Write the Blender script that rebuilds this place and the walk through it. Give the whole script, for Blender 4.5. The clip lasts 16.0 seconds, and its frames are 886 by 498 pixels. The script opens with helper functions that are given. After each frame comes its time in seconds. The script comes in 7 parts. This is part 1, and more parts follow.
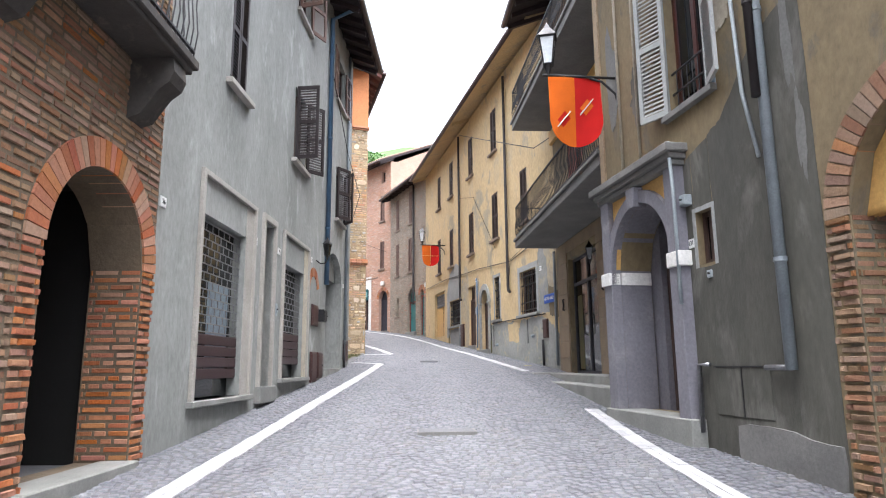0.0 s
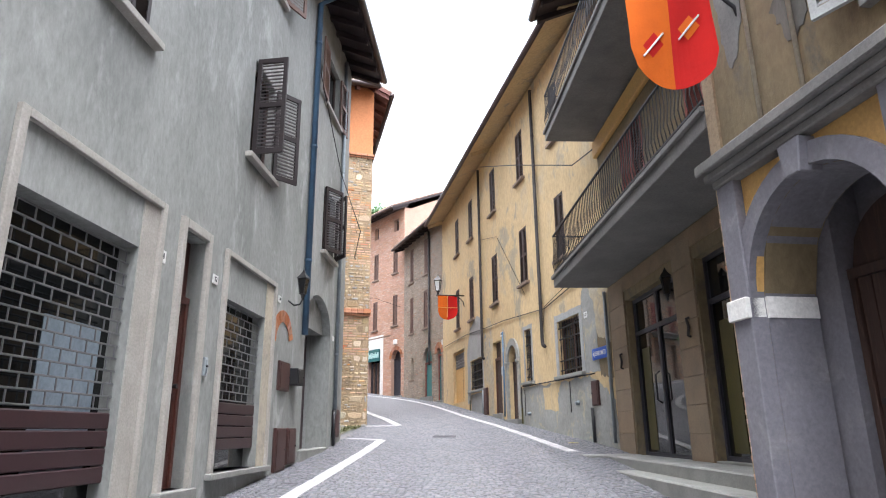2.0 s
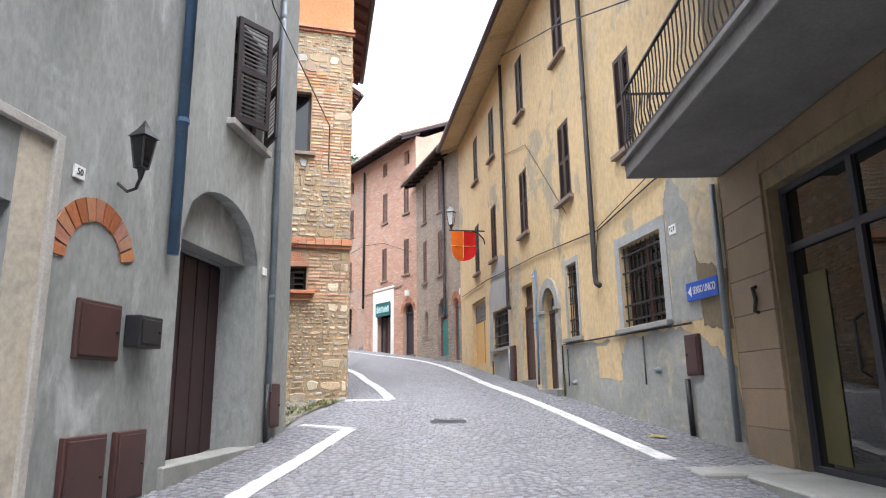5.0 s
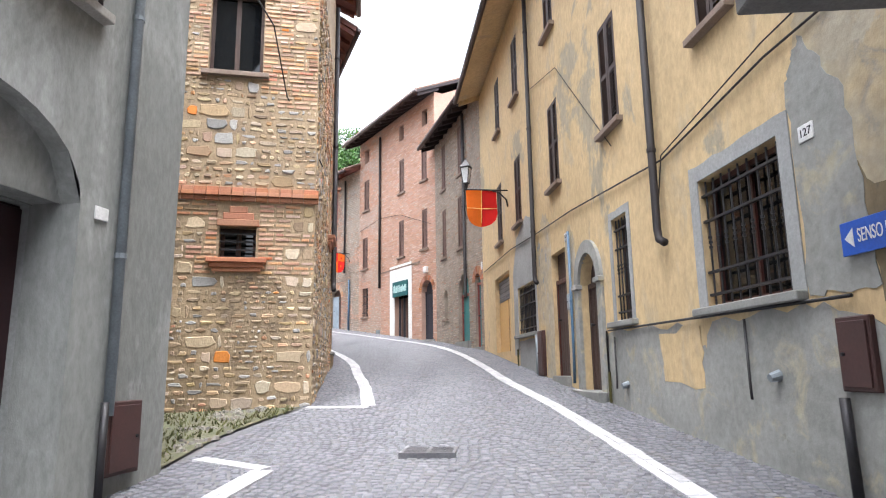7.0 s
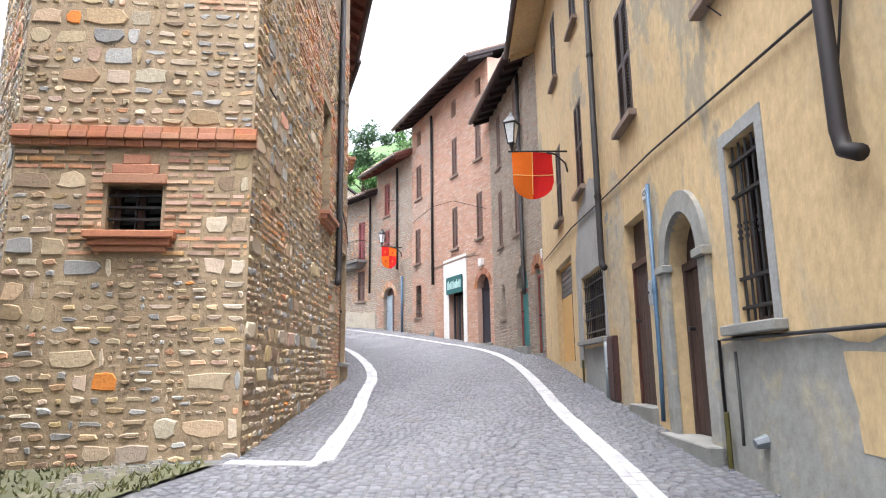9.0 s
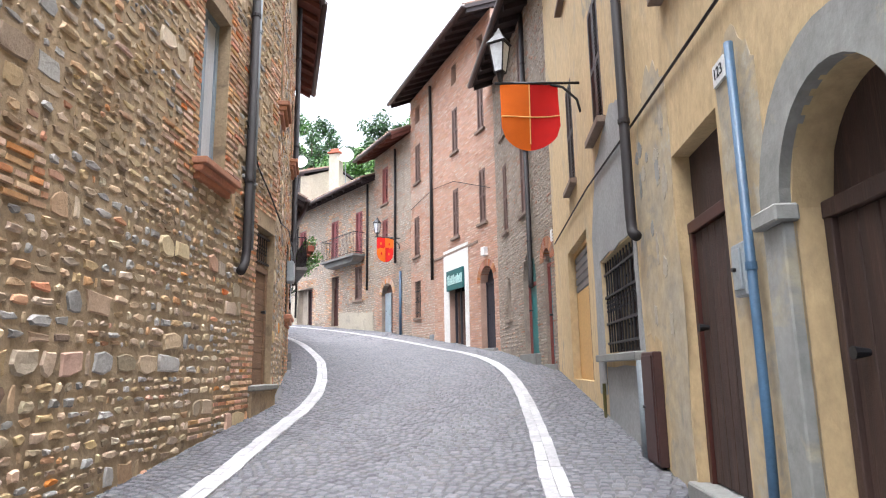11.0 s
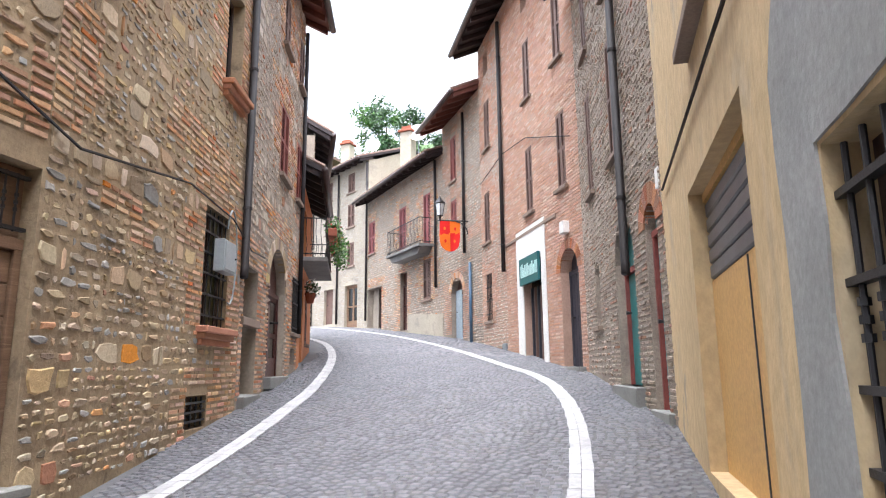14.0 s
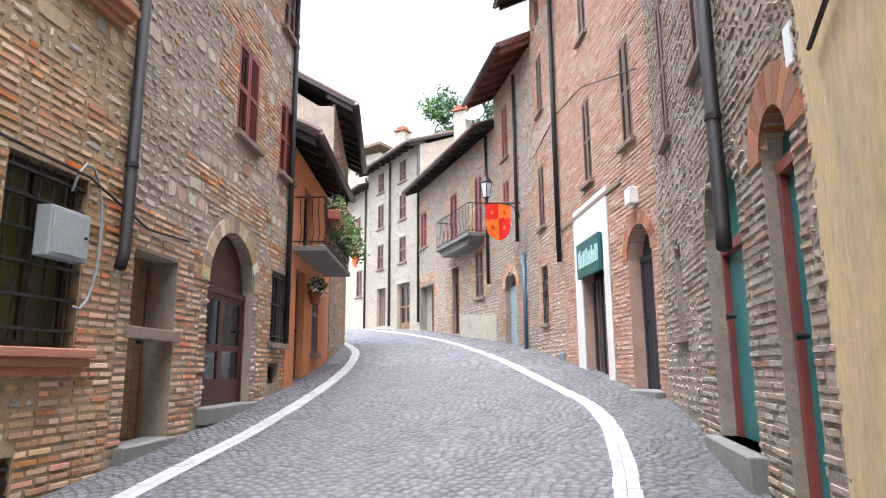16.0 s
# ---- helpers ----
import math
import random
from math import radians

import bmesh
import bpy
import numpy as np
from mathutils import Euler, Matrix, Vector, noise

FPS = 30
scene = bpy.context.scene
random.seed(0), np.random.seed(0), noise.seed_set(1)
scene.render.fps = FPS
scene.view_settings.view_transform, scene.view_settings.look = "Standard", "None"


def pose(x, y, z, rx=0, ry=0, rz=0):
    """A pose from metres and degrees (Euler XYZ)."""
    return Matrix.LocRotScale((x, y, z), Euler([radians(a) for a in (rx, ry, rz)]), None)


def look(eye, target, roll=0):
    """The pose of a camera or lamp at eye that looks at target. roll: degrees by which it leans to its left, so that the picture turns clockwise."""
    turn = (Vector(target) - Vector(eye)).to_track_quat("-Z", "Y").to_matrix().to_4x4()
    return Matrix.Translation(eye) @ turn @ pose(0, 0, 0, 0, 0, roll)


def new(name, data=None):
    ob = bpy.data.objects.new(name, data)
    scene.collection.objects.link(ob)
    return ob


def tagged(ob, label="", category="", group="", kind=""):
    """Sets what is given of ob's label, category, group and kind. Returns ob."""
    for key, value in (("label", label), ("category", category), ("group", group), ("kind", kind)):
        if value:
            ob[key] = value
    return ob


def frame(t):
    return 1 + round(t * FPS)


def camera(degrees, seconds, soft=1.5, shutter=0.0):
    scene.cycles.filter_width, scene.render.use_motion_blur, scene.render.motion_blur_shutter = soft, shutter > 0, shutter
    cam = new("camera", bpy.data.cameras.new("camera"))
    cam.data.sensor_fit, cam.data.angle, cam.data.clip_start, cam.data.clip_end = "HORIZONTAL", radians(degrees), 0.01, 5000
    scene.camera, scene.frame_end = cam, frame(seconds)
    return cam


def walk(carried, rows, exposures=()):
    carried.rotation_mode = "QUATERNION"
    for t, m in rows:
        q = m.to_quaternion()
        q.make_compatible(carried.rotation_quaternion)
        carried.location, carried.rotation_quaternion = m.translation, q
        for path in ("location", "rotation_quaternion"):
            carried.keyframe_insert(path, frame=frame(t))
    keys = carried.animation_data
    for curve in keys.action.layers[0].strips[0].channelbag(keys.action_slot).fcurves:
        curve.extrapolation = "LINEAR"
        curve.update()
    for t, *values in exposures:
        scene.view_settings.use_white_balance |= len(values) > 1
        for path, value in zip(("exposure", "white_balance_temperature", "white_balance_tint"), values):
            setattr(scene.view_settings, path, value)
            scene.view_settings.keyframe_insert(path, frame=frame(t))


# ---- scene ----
cam = camera(69.3, 16.0, soft=1.1)
METRES, EYE, TILT, LEAN, TURN = 28.97, 1.305, 0.0, 0.0, -3.3
ROWS = [
    (0.0, 0.0, 0.0, 0.0, 0.08, 10.36, 0.46),
    (0.5, 0.0016, 0.0314, 0.0018, 1.14, 9.73, 0.55),
    (1.0, 0.0022, 0.0629, 0.0051, 1.87, 11.86, 0.62),
    (1.5, 0.0033, 0.0945, 0.0073, 2.04, 15.65, 0.7),
    (2.0, 0.0018, 0.1268, 0.0083, 1.95, 15.89, 0.56),
    (2.5, 0.0011, 0.1589, 0.011, 1.6, 16.14, 0.86),
    (3.0, 0.0037, 0.1895, 0.0129, 1.54, 16.14, 0.9),
    (3.5, 0.005, 0.2217, 0.0143, 1.87, 12.87, 0.9),
    (4.0, 0.0058, 0.2509, 0.0166, 2.39, 13.1, 0.86),
    (6.5, 0.0168, 0.3984, 0.0285, 7.67, 10.46, 0.88),
    (7.0, 0.0197, 0.4305, 0.0313, 7.92, 10.58, 0.82),
    (7.5, 0.0225, 0.4615, 0.0344, 8.23, 10.59, 0.93),
    (8.0, 0.0283, 0.4927, 0.0364, 9.06, 10.45, 0.9),
    (8.5, 0.029, 0.524, 0.0381, 10.31, 10.62, 0.74),
    (9.0, 0.0279, 0.5567, 0.0411, 15.08, 10.64, 0.71),
    (11.5, 0.024, 0.7161, 0.0558, 18.69, 10.5, 0.8),
    (12.0, 0.023, 0.7479, 0.0597, 20.6, 10.39, 0.63),
    (12.5, 0.0205, 0.7801, 0.0615, 21.34, 10.39, 0.69),
    (13.0, 0.0165, 0.8114, 0.0647, 25.96, 10.51, 0.41),
    (13.5, 0.0098, 0.842, 0.0678, 26.92, 10.6, 0.44),
    (14.0, 0.0042, 0.8728, 0.0706, 27.66, 10.57, 0.59),
    (14.5, -0.0009, 0.9021, 0.0735, 29.53, 10.55, 0.6),
    (15.0, -0.0072, 0.9309, 0.0761, 34.04, 10.78, 0.43),
    (15.5, -0.0138, 0.9602, 0.0792, 34.65, 10.71, 0.47),
    (16.0, -0.0215, 0.9903, 0.0822, 35.08, 10.52, 0.41),
]
walk(cam, [(t, pose(0, 0, EYE, TILT, LEAN, TURN) @ pose(METRES * x, METRES * y, METRES * z, 90 + pitch, roll, yaw)) for t, x, y, z, yaw, pitch, roll in ROWS],
     [(0.0, 1.55, 6050, 11), (4.0, 1.58, 6050, 11), (9.0, 1.58, 6050, 11), (16.0, 1.52, 5950, 11)])

# ---- sky and light: bright overcast ----
world = bpy.data.worlds.new("sky")
scene.world = world
world.use_nodes = True
wn = world.node_tree.nodes
sky = wn.new("ShaderNodeTexSky")
sky.sky_type, sky.sun_disc = "NISHITA", False
sky.sun_elevation, sky.sun_rotation = radians(78), radians(170)
sky.air_density, sky.dust_density, sky.ozone_density = 1.0, 8.0, 0.3
wn["Background"].inputs["Strength"].default_value = 0.125
haze = wn.new("ShaderNodeHueSaturation")  # thin bright cloud: the sky's colour mostly washed out
haze.inputs["Saturation"].default_value, haze.inputs["Value"].default_value = 0.3, 2.6
world.node_tree.links.new(sky.outputs["Color"], haze.inputs["Color"])
world.node_tree.links.new(haze.outputs["Color"], wn["Background"].inputs["Color"])
sun = new("sun", bpy.data.lights.new("sun", "SUN"))
sun.data.energy, sun.data.angle, sun.data.color = 0.9, radians(75), (1.0, 0.97, 0.94)
sun.matrix_world = look((1.1, -6.3, 30), (0, 0, 0))

# ---- materials ----
def mat(name, base, second=None, third=None, rough=0.85, metal=0.0, scale=1.2, grain=40.0, bump=0.25, depth=0.01, vary=0.0, island=False, spots=None, streak=False):
    """Base colour broken up by broad patches and fine grain; vary: per-object (or per-island) random brightness."""
    m = bpy.data.materials.new(name)
    m.use_nodes = True
    nt = m.node_tree
    N, L = nt.nodes, nt.links
    b = N["Principled BSDF"]
    b.inputs["Roughness"].default_value, b.inputs["Metallic"].default_value = rough, metal
    geo = N.new("ShaderNodeNewGeometry")
    pos = geo.outputs["Position"]
    if streak:
        mp = N.new("ShaderNodeMapping")
        mp.inputs["Scale"].default_value = streak
        L.new(pos, mp.inputs["Vector"])
        pos = mp.outputs["Vector"]
    def nz(s, det=4.0, rgh=0.6, dist=0.0):
        n = N.new("ShaderNodeTexNoise")
        n.inputs["Scale"].default_value, n.inputs["Detail"].default_value, n.inputs["Roughness"].default_value, n.inputs["Distortion"].default_value = s, det, rgh, dist
        L.new(pos, n.inputs["Vector"])
        return n.outputs["Fac"]
    def ramp(fac, lo, hi):
        r = N.new("ShaderNodeMapRange")
        r.inputs["From Min"].default_value, r.inputs["From Max"].default_value = lo, hi
        L.new(fac, r.inputs["Value"])
        return r.outputs["Result"]
    def mix(fac, a, c, mode="MIX"):
        x = N.new("ShaderNodeMix")
        x.data_type, x.blend_type = "RGBA", mode
        for sock, v in ((x.inputs[0], fac), (x.inputs[6], a), (x.inputs[7], c)):
            if hasattr(v, "is_linked"):
                L.new(v, sock)
            elif isinstance(v, tuple):
                sock.default_value = (*v, 1)
            else:
                sock.default_value = v
        return x.outputs[2]
    col = mix(ramp(nz(scale, 5), 0.35, 0.65), tuple(base), tuple(second or [c * 0.8 for c in base]))
    if third:
        col = mix(ramp(nz(scale * 2.3, 6, 0.65, 0.6), 0.54, 0.66), col, tuple(third))
    if spots:
        col = mix(ramp(nz(scale * 0.7, 8, 0.7, 0.3), 0.60, 0.63), col, tuple(spots))
    if vary:
        if island:
            rnd = geo.outputs["Random Per Island"]
        else:
            rnd = N.new("ShaderNodeObjectInfo").outputs["Random"]
        w = N.new("ShaderNodeTexWhiteNoise")
        w.noise_dimensions = "1D"
        L.new(rnd, w.inputs["W"])
        r = N.new("ShaderNodeMapRange")
        r.inputs["To Min"].default_value, r.inputs["To Max"].default_value = 1 - vary, 1 + vary
        L.new(w.outputs["Value"], r.inputs["Value"])
        hs = N.new("ShaderNodeHueSaturation")
        L.new(r.outputs["Result"], hs.inputs["Value"])
        sp = N.new("ShaderNodeSeparateColor")
        L.new(w.outputs["Color"], sp.inputs["Color"])
        r2 = N.new("ShaderNodeMapRange")
        r2.inputs["To Min"].default_value, r2.inputs["To Max"].default_value = 1 - vary, 1 + 0.5 * vary
        L.new(sp.outputs["Green"], r2.inputs["Value"])
        L.new(r2.outputs["Result"], hs.inputs["Saturation"])
        r3 = N.new("ShaderNodeMapRange")
        r3.inputs["To Min"].default_value, r3.inputs["To Max"].default_value = 0.5 - 0.05 * vary, 0.5 + 0.05 * vary
        L.new(sp.outputs["Blue"], r3.inputs["Value"])
        L.new(r3.outputs["Result"], hs.inputs["Hue"])
        L.new(col, hs.inputs["Color"])
        col = hs.outputs["Color"]
    fine = nz(grain, 4, 0.7)
    col = mix(0.6, col, mix(ramp(fine, 0.3, 0.7), (0.68, 0.68, 0.68), (1.2, 1.2, 1.2)), "MULTIPLY")
    L.new(col, b.inputs["Base Color"])
    bp = N.new("ShaderNodeBump")
    bp.inputs["Strength"].default_value, bp.inputs["Distance"].default_value = bump, depth
    L.new(fine, bp.inputs["Height"])
    L.new(bp.outputs["Normal"], b.inputs["Normal"])
    return m

def stones(name, a, b_, c, d, island, rough=0.9, v=0.22):
    """Stone colours picked per piece out of four, with grain and small variation inside each piece."""
    m = mat(name, a, [x * 0.8 for x in a], rough=rough, scale=3.0, grain=30.0, bump=0.5, depth=0.02, vary=v, island=island)
    nt = m.node_tree
    N, L = nt.nodes, nt.links
    hs = next(n for n in N if n.type == "HUE_SAT")
    rnd = next(n for n in N if n.type == "NEW_GEOMETRY").outputs["Random Per Island"] if island else next(n for n in N if n.type == "OBJECT_INFO").outputs["Random"]
    mul = N.new("ShaderNodeMath")
    mul.operation = "MULTIPLY"
    mul.inputs[1].default_value = 7.31
    fr = N.new("ShaderNodeMath")
    fr.operation = "FRACT"
    L.new(rnd, mul.inputs[0])
    L.new(mul.outputs[0], fr.inputs[0])
    cr = N.new("ShaderNodeValToRGB")
    cr.color_ramp.interpolation = "CONSTANT"
    e = cr.color_ramp.elements
    e[0].color, e[1].color = (*a, 1), (*b_, 1)
    e[1].position = 0.45
    for p, col in ((0.72, c), (0.9, d)):
        x = e.new(p)
        x.color = (*col, 1)
    L.new(fr.outputs[0], cr.inputs["Fac"])
    mx = N.new("ShaderNodeMix")
    mx.data_type = "RGBA"
    mx.inputs[0].default_value = 0.8
    old = hs.inputs["Color"].links[0].from_socket
    L.new(old, mx.inputs[6])
    L.new(cr.outputs["Color"], mx.inputs[7])
    L.new(mx.outputs[2], hs.inputs["Color"])
    return m

def glass(name, col=(0.006, 0.007, 0.008), rough=0.04):
    m = bpy.data.materials.new(name)
    m.use_nodes = True
    b = m.node_tree.nodes["Principled BSDF"]
    b.inputs["Base Color"].default_value, b.inputs["Roughness"].default_value = (*col, 1), rough
    b.inputs["IOR"].default_value = 1.5
    n = m.node_tree.nodes.new("ShaderNodeTexNoise")
    n.inputs["Scale"].default_value = 1.3
    bp = m.node_tree.nodes.new("ShaderNodeBump")
    bp.inputs["Strength"].default_value, bp.inputs["Distance"].default_value = 0.05, 0.02
    m.node_tree.links.new(n.outputs["Fac"], bp.inputs["Height"])
    m.node_tree.links.new(bp.outputs["Normal"], b.inputs["Normal"])
    return m

M = dict(
    grey=mat("grey_plaster", (0.265, 0.27, 0.258), (0.195, 0.20, 0.19), (0.325, 0.33, 0.318), scale=0.9, grain=18, bump=0.5, depth=0.015, streak=(1, 1, 0.45)),
    darkgrey=mat("weathered_grey_plaster", (0.085, 0.082, 0.067), (0.055, 0.054, 0.046), (0.125, 0.12, 0.105), scale=0.8, grain=14, bump=0.5, depth=0.015, streak=(1, 1, 0.4)),
    ochre=mat("dirty_ochre_plaster", (0.205, 0.155, 0.085), (0.155, 0.12, 0.068), (0.115, 0.10, 0.075), scale=0.9, grain=16, bump=0.5, depth=0.015, streak=(1, 1, 0.6)),
    yellow=mat("faded_yellow_plaster", (0.56, 0.415, 0.225), (0.47, 0.35, 0.19), (0.43, 0.345, 0.22), scale=0.55, grain=12, bump=0.5, depth=0.015, spots=(0.33, 0.285, 0.20), streak=(1, 1, 0.6)),
    patch=mat("grey_cement_patch", (0.29, 0.29, 0.272), (0.215, 0.215, 0.20), (0.35, 0.315, 0.235), scale=1.1, grain=12, bump=0.45, depth=0.012, spots=(0.20, 0.195, 0.17)),
    palegrey=mat("pale_grey_cement", (0.31, 0.315, 0.31), (0.25, 0.255, 0.25), scale=1.6, grain=25, bump=0.3),
    lilac=mat("lilac_grey_paint", (0.185, 0.18, 0.205), (0.155, 0.15, 0.17), (0.21, 0.205, 0.22), scale=1.1, grain=25, bump=0.25),
    peeling=mat("peeling_yellow_plaster", (0.47, 0.36, 0.205), (0.36, 0.315, 0.235), (0.29, 0.265, 0.215), scale=1.4, grain=9, bump=0.35, depth=0.015, spots=(0.40, 0.355, 0.27)),
    roadyellow=mat("worn_yellow_paint", (0.36, 0.29, 0.05), (0.18, 0.16, 0.08), scale=8, grain=60, bump=0.2),
    white=mat("white_plaster", (0.72, 0.71, 0.68), (0.62, 0.61, 0.58), scale=1.2, grain=25, bump=0.25),
    orange=mat("orange_plaster", (0.55, 0.22, 0.09), (0.47, 0.18, 0.07), scale=0.8, grain=20, bump=0.25),
    cream=mat("cream_plaster", (0.42, 0.37, 0.29), (0.35, 0.31, 0.245), (0.30, 0.27, 0.225), scale=0.8, grain=18, bump=0.35),
    mortar=mat("lime_mortar", (0.38, 0.285, 0.175), (0.27, 0.20, 0.125), (0.19, 0.14, 0.09), scale=2.0, grain=25, bump=0.6, depth=0.02),
    greymortar=mat("grey_lime_mortar", (0.33, 0.28, 0.225), (0.24, 0.20, 0.165), scale=2.0, grain=25, bump=0.6, depth=0.02),
    pinkmortar=mat("pink_mortar", (0.46, 0.31, 0.24), (0.40, 0.26, 0.20), scale=2.0, grain=25, bump=0.6, depth=0.02),
    stone=stones("field_stone", (0.42, 0.31, 0.185), (0.50, 0.40, 0.275), (0.31, 0.32, 0.325), (0.24, 0.165, 0.10), True, v=0.3),
    stone_o=stones("field_stone_piece", (0.42, 0.31, 0.185), (0.50, 0.40, 0.275), (0.31, 0.32, 0.325), (0.24, 0.165, 0.10), False, v=0.3),
    brick=stones("old_brick", (0.50, 0.30, 0.175), (0.56, 0.38, 0.25), (0.45, 0.22, 0.115), (0.56, 0.19, 0.06), True, v=0.3),
    brick_o=stones("old_brick_piece", (0.50, 0.30, 0.175), (0.56, 0.38, 0.25), (0.45, 0.22, 0.115), (0.56, 0.19, 0.06), False, v=0.3),
    pinkbrick=stones("pink_brick", (0.50, 0.29, 0.20), (0.53, 0.355, 0.265), (0.46, 0.255, 0.17), (0.53, 0.42, 0.33), True, v=0.14),
    paletone=stones("pale_stone", (0.43, 0.36, 0.29), (0.48, 0.42, 0.35), (0.38, 0.30, 0.23), (0.45, 0.27, 0.19), True, v=0.16),
    darkstone=stones("dark_narrow_stone", (0.34, 0.275, 0.215), (0.39, 0.335, 0.275), (0.30, 0.22, 0.165), (0.38, 0.20, 0.13), True, v=0.18),
    whitestone=stones("whitewashed_stone", (0.40, 0.365, 0.315), (0.43, 0.395, 0.35), (0.35, 0.315, 0.27), (0.38, 0.30, 0.24), True, v=0.1),
    # darkened copies of brick and mortar; deep shade is put into their colour
    sootbrick=stones("shaded_old_brick", (0.23, 0.125, 0.07), (0.25, 0.16, 0.10), (0.19, 0.09, 0.05), (0.30, 0.11, 0.04), True, v=0.25),
    sootbrick_o=stones("shaded_old_brick_piece", (0.23, 0.125, 0.07), (0.25, 0.16, 0.10), (0.19, 0.09, 0.05), (0.30, 0.11, 0.04), False, v=0.25),
    sootmortar=mat("shaded_mortar", (0.15, 0.11, 0.07), (0.10, 0.075, 0.05), scale=2.0, grain=25, bump=0.6, depth=0.02),
    redbrick=stones("red_brick", (0.33, 0.115, 0.045), (0.36, 0.15, 0.068), (0.27, 0.083, 0.034), (0.32, 0.17, 0.10), False),
    shutter=mat("dark_brown_shutter_paint", (0.048, 0.028, 0.023), (0.035, 0.021, 0.018), rough=0.6, scale=3, grain=60, bump=0.15),
    plum=mat("plum_brown_shutter_paint", (0.018, 0.010, 0.011), (0.013, 0.008, 0.009), rough=0.55, scale=3, grain=60, bump=0.15),
    redshut=mat("red_brown_shutter_paint", (0.24, 0.055, 0.04), (0.17, 0.04, 0.035), rough=0.6, scale=3, grain=60, bump=0.15),
    rosesh=mat("rose_red_shutter_paint", (0.28, 0.075, 0.075), (0.22, 0.06, 0.06), rough=0.6, scale=3, grain=60, bump=0.15),
    brownsh=mat("faded_brown_shutter_paint", (0.15, 0.085, 0.065), (0.115, 0.065, 0.05), rough=0.65, scale=3, grain=60, bump=0.15),
    greysh=mat("pale_grey_shutter_paint", (0.34, 0.35, 0.34), (0.28, 0.29, 0.28), rough=0.6, scale=3, grain=60, bump=0.15),
    wood=mat("old_brown_door_wood", (0.05, 0.025, 0.018), (0.032, 0.017, 0.013), (0.075, 0.042, 0.03), rough=0.7, scale=2.2, grain=30, bump=0.35, streak=(6, 6, 0.5)),
    plank=mat("weathered_plank_wood", (0.20, 0.115, 0.065), (0.14, 0.08, 0.045), (0.24, 0.15, 0.09), rough=0.75, scale=2.5, grain=30, bump=0.4, streak=(0.6, 0.6, 7)),
    redwood=mat("red_brown_varnished_wood", (0.065, 0.016, 0.010), (0.04, 0.011, 0.008), rough=0.45, scale=2.5, grain=30, bump=0.2, streak=(5, 5, 0.6)),
    teal=mat("teal_painted_panel", (0.02, 0.16, 0.16), (0.015, 0.12, 0.125), rough=0.4, scale=1.5, grain=40, bump=0.1),
    navy=mat("blue_black_door_paint", (0.022, 0.022, 0.032), (0.03, 0.03, 0.042), rough=0.55, scale=2, grain=40, bump=0.2),
    maroon=mat("maroon_metal_panel", (0.032, 0.011, 0.013), (0.024, 0.009, 0.011), rough=0.45, scale=2, grain=40, bump=0.08),
    rustbox=mat("rust_brown_cabinet_paint", (0.055, 0.02, 0.017), (0.04, 0.016, 0.014), rough=0.55, scale=3, grain=50, bump=0.1),
    iron=mat("black_iron", (0.022, 0.022, 0.026), (0.03, 0.028, 0.028), rough=0.5, metal=0.4, scale=6, grain=80, bump=0.15),
    zinc=mat("galvanised_bars", (0.24, 0.24, 0.25), (0.16, 0.16, 0.17), rough=0.4, metal=0.7, scale=6, grain=60, bump=0.1),
    pipe=mat("dark_brown_downpipe_paint", (0.016, 0.011, 0.012), (0.012, 0.009, 0.010), rough=0.7, scale=3, grain=60, bump=0.05),
    bluepipe=mat("blue_grey_downpipe_paint", (0.055, 0.12, 0.205), (0.045, 0.095, 0.16), rough=0.45, scale=3, grain=60, bump=0.05),
    greypipe=mat("grey_downpipe", (0.20, 0.23, 0.25), (0.15, 0.17, 0.19), rough=0.5, scale=3, grain=60, bump=0.05),
    box=mat("pale_grey_plastic", (0.32, 0.36, 0.38), (0.28, 0.31, 0.33), rough=0.5, scale=4, grain=60, bump=0.05),
    trim=mat("pale_travertine_trim", (0.36, 0.34, 0.31), (0.30, 0.28, 0.25), scale=3, grain=45, bump=0.2, rough=0.6),
    travertine=mat("tan_travertine_cladding", (0.23, 0.165, 0.10), (0.18, 0.13, 0.08), scale=2.5, grain=40, bump=0.25, rough=0.6, vary=0.08),
    slab=mat("grey_stone_step", (0.23, 0.23, 0.215), (0.175, 0.175, 0.165), scale=2.5, grain=40, bump=0.3, rough=0.7),
    concrete=mat("stained_concrete", (0.185, 0.18, 0.17), (0.13, 0.127, 0.122), scale=1.5, grain=30, bump=0.3),
    darkconc=mat("dark_balcony_stone", (0.05, 0.045, 0.04), (0.035, 0.03, 0.027), (0.09, 0.075, 0.06), scale=1.6, grain=18, bump=0.5),
    sill=mat("brown_stone_sill", (0.24, 0.18, 0.14), (0.19, 0.14, 0.11), scale=3, grain=40, bump=0.3),
    bricksill=mat("terracotta_sill", (0.42, 0.19, 0.10), (0.36, 0.15, 0.08), scale=3, grain=40, bump=0.3, vary=0.1),
    darkstone_o=stones("dark_narrow_stone_piece", (0.34, 0.275, 0.215), (0.39, 0.335, 0.275), (0.30, 0.22, 0.165), (0.38, 0.20, 0.13), False, v=0.22),
    setts=stones("grey_porphyry_setts", (0.115, 0.117, 0.13), (0.145, 0.147, 0.16), (0.09, 0.092, 0.105), (0.122, 0.117, 0.12), True, rough=0.62, v=0.1),
    setts_o=stones("grey_porphyry_sett_piece", (0.115, 0.117, 0.13), (0.145, 0.147, 0.16), (0.09, 0.092, 0.105), (0.122, 0.117, 0.12), False, rough=0.62, v=0.1),
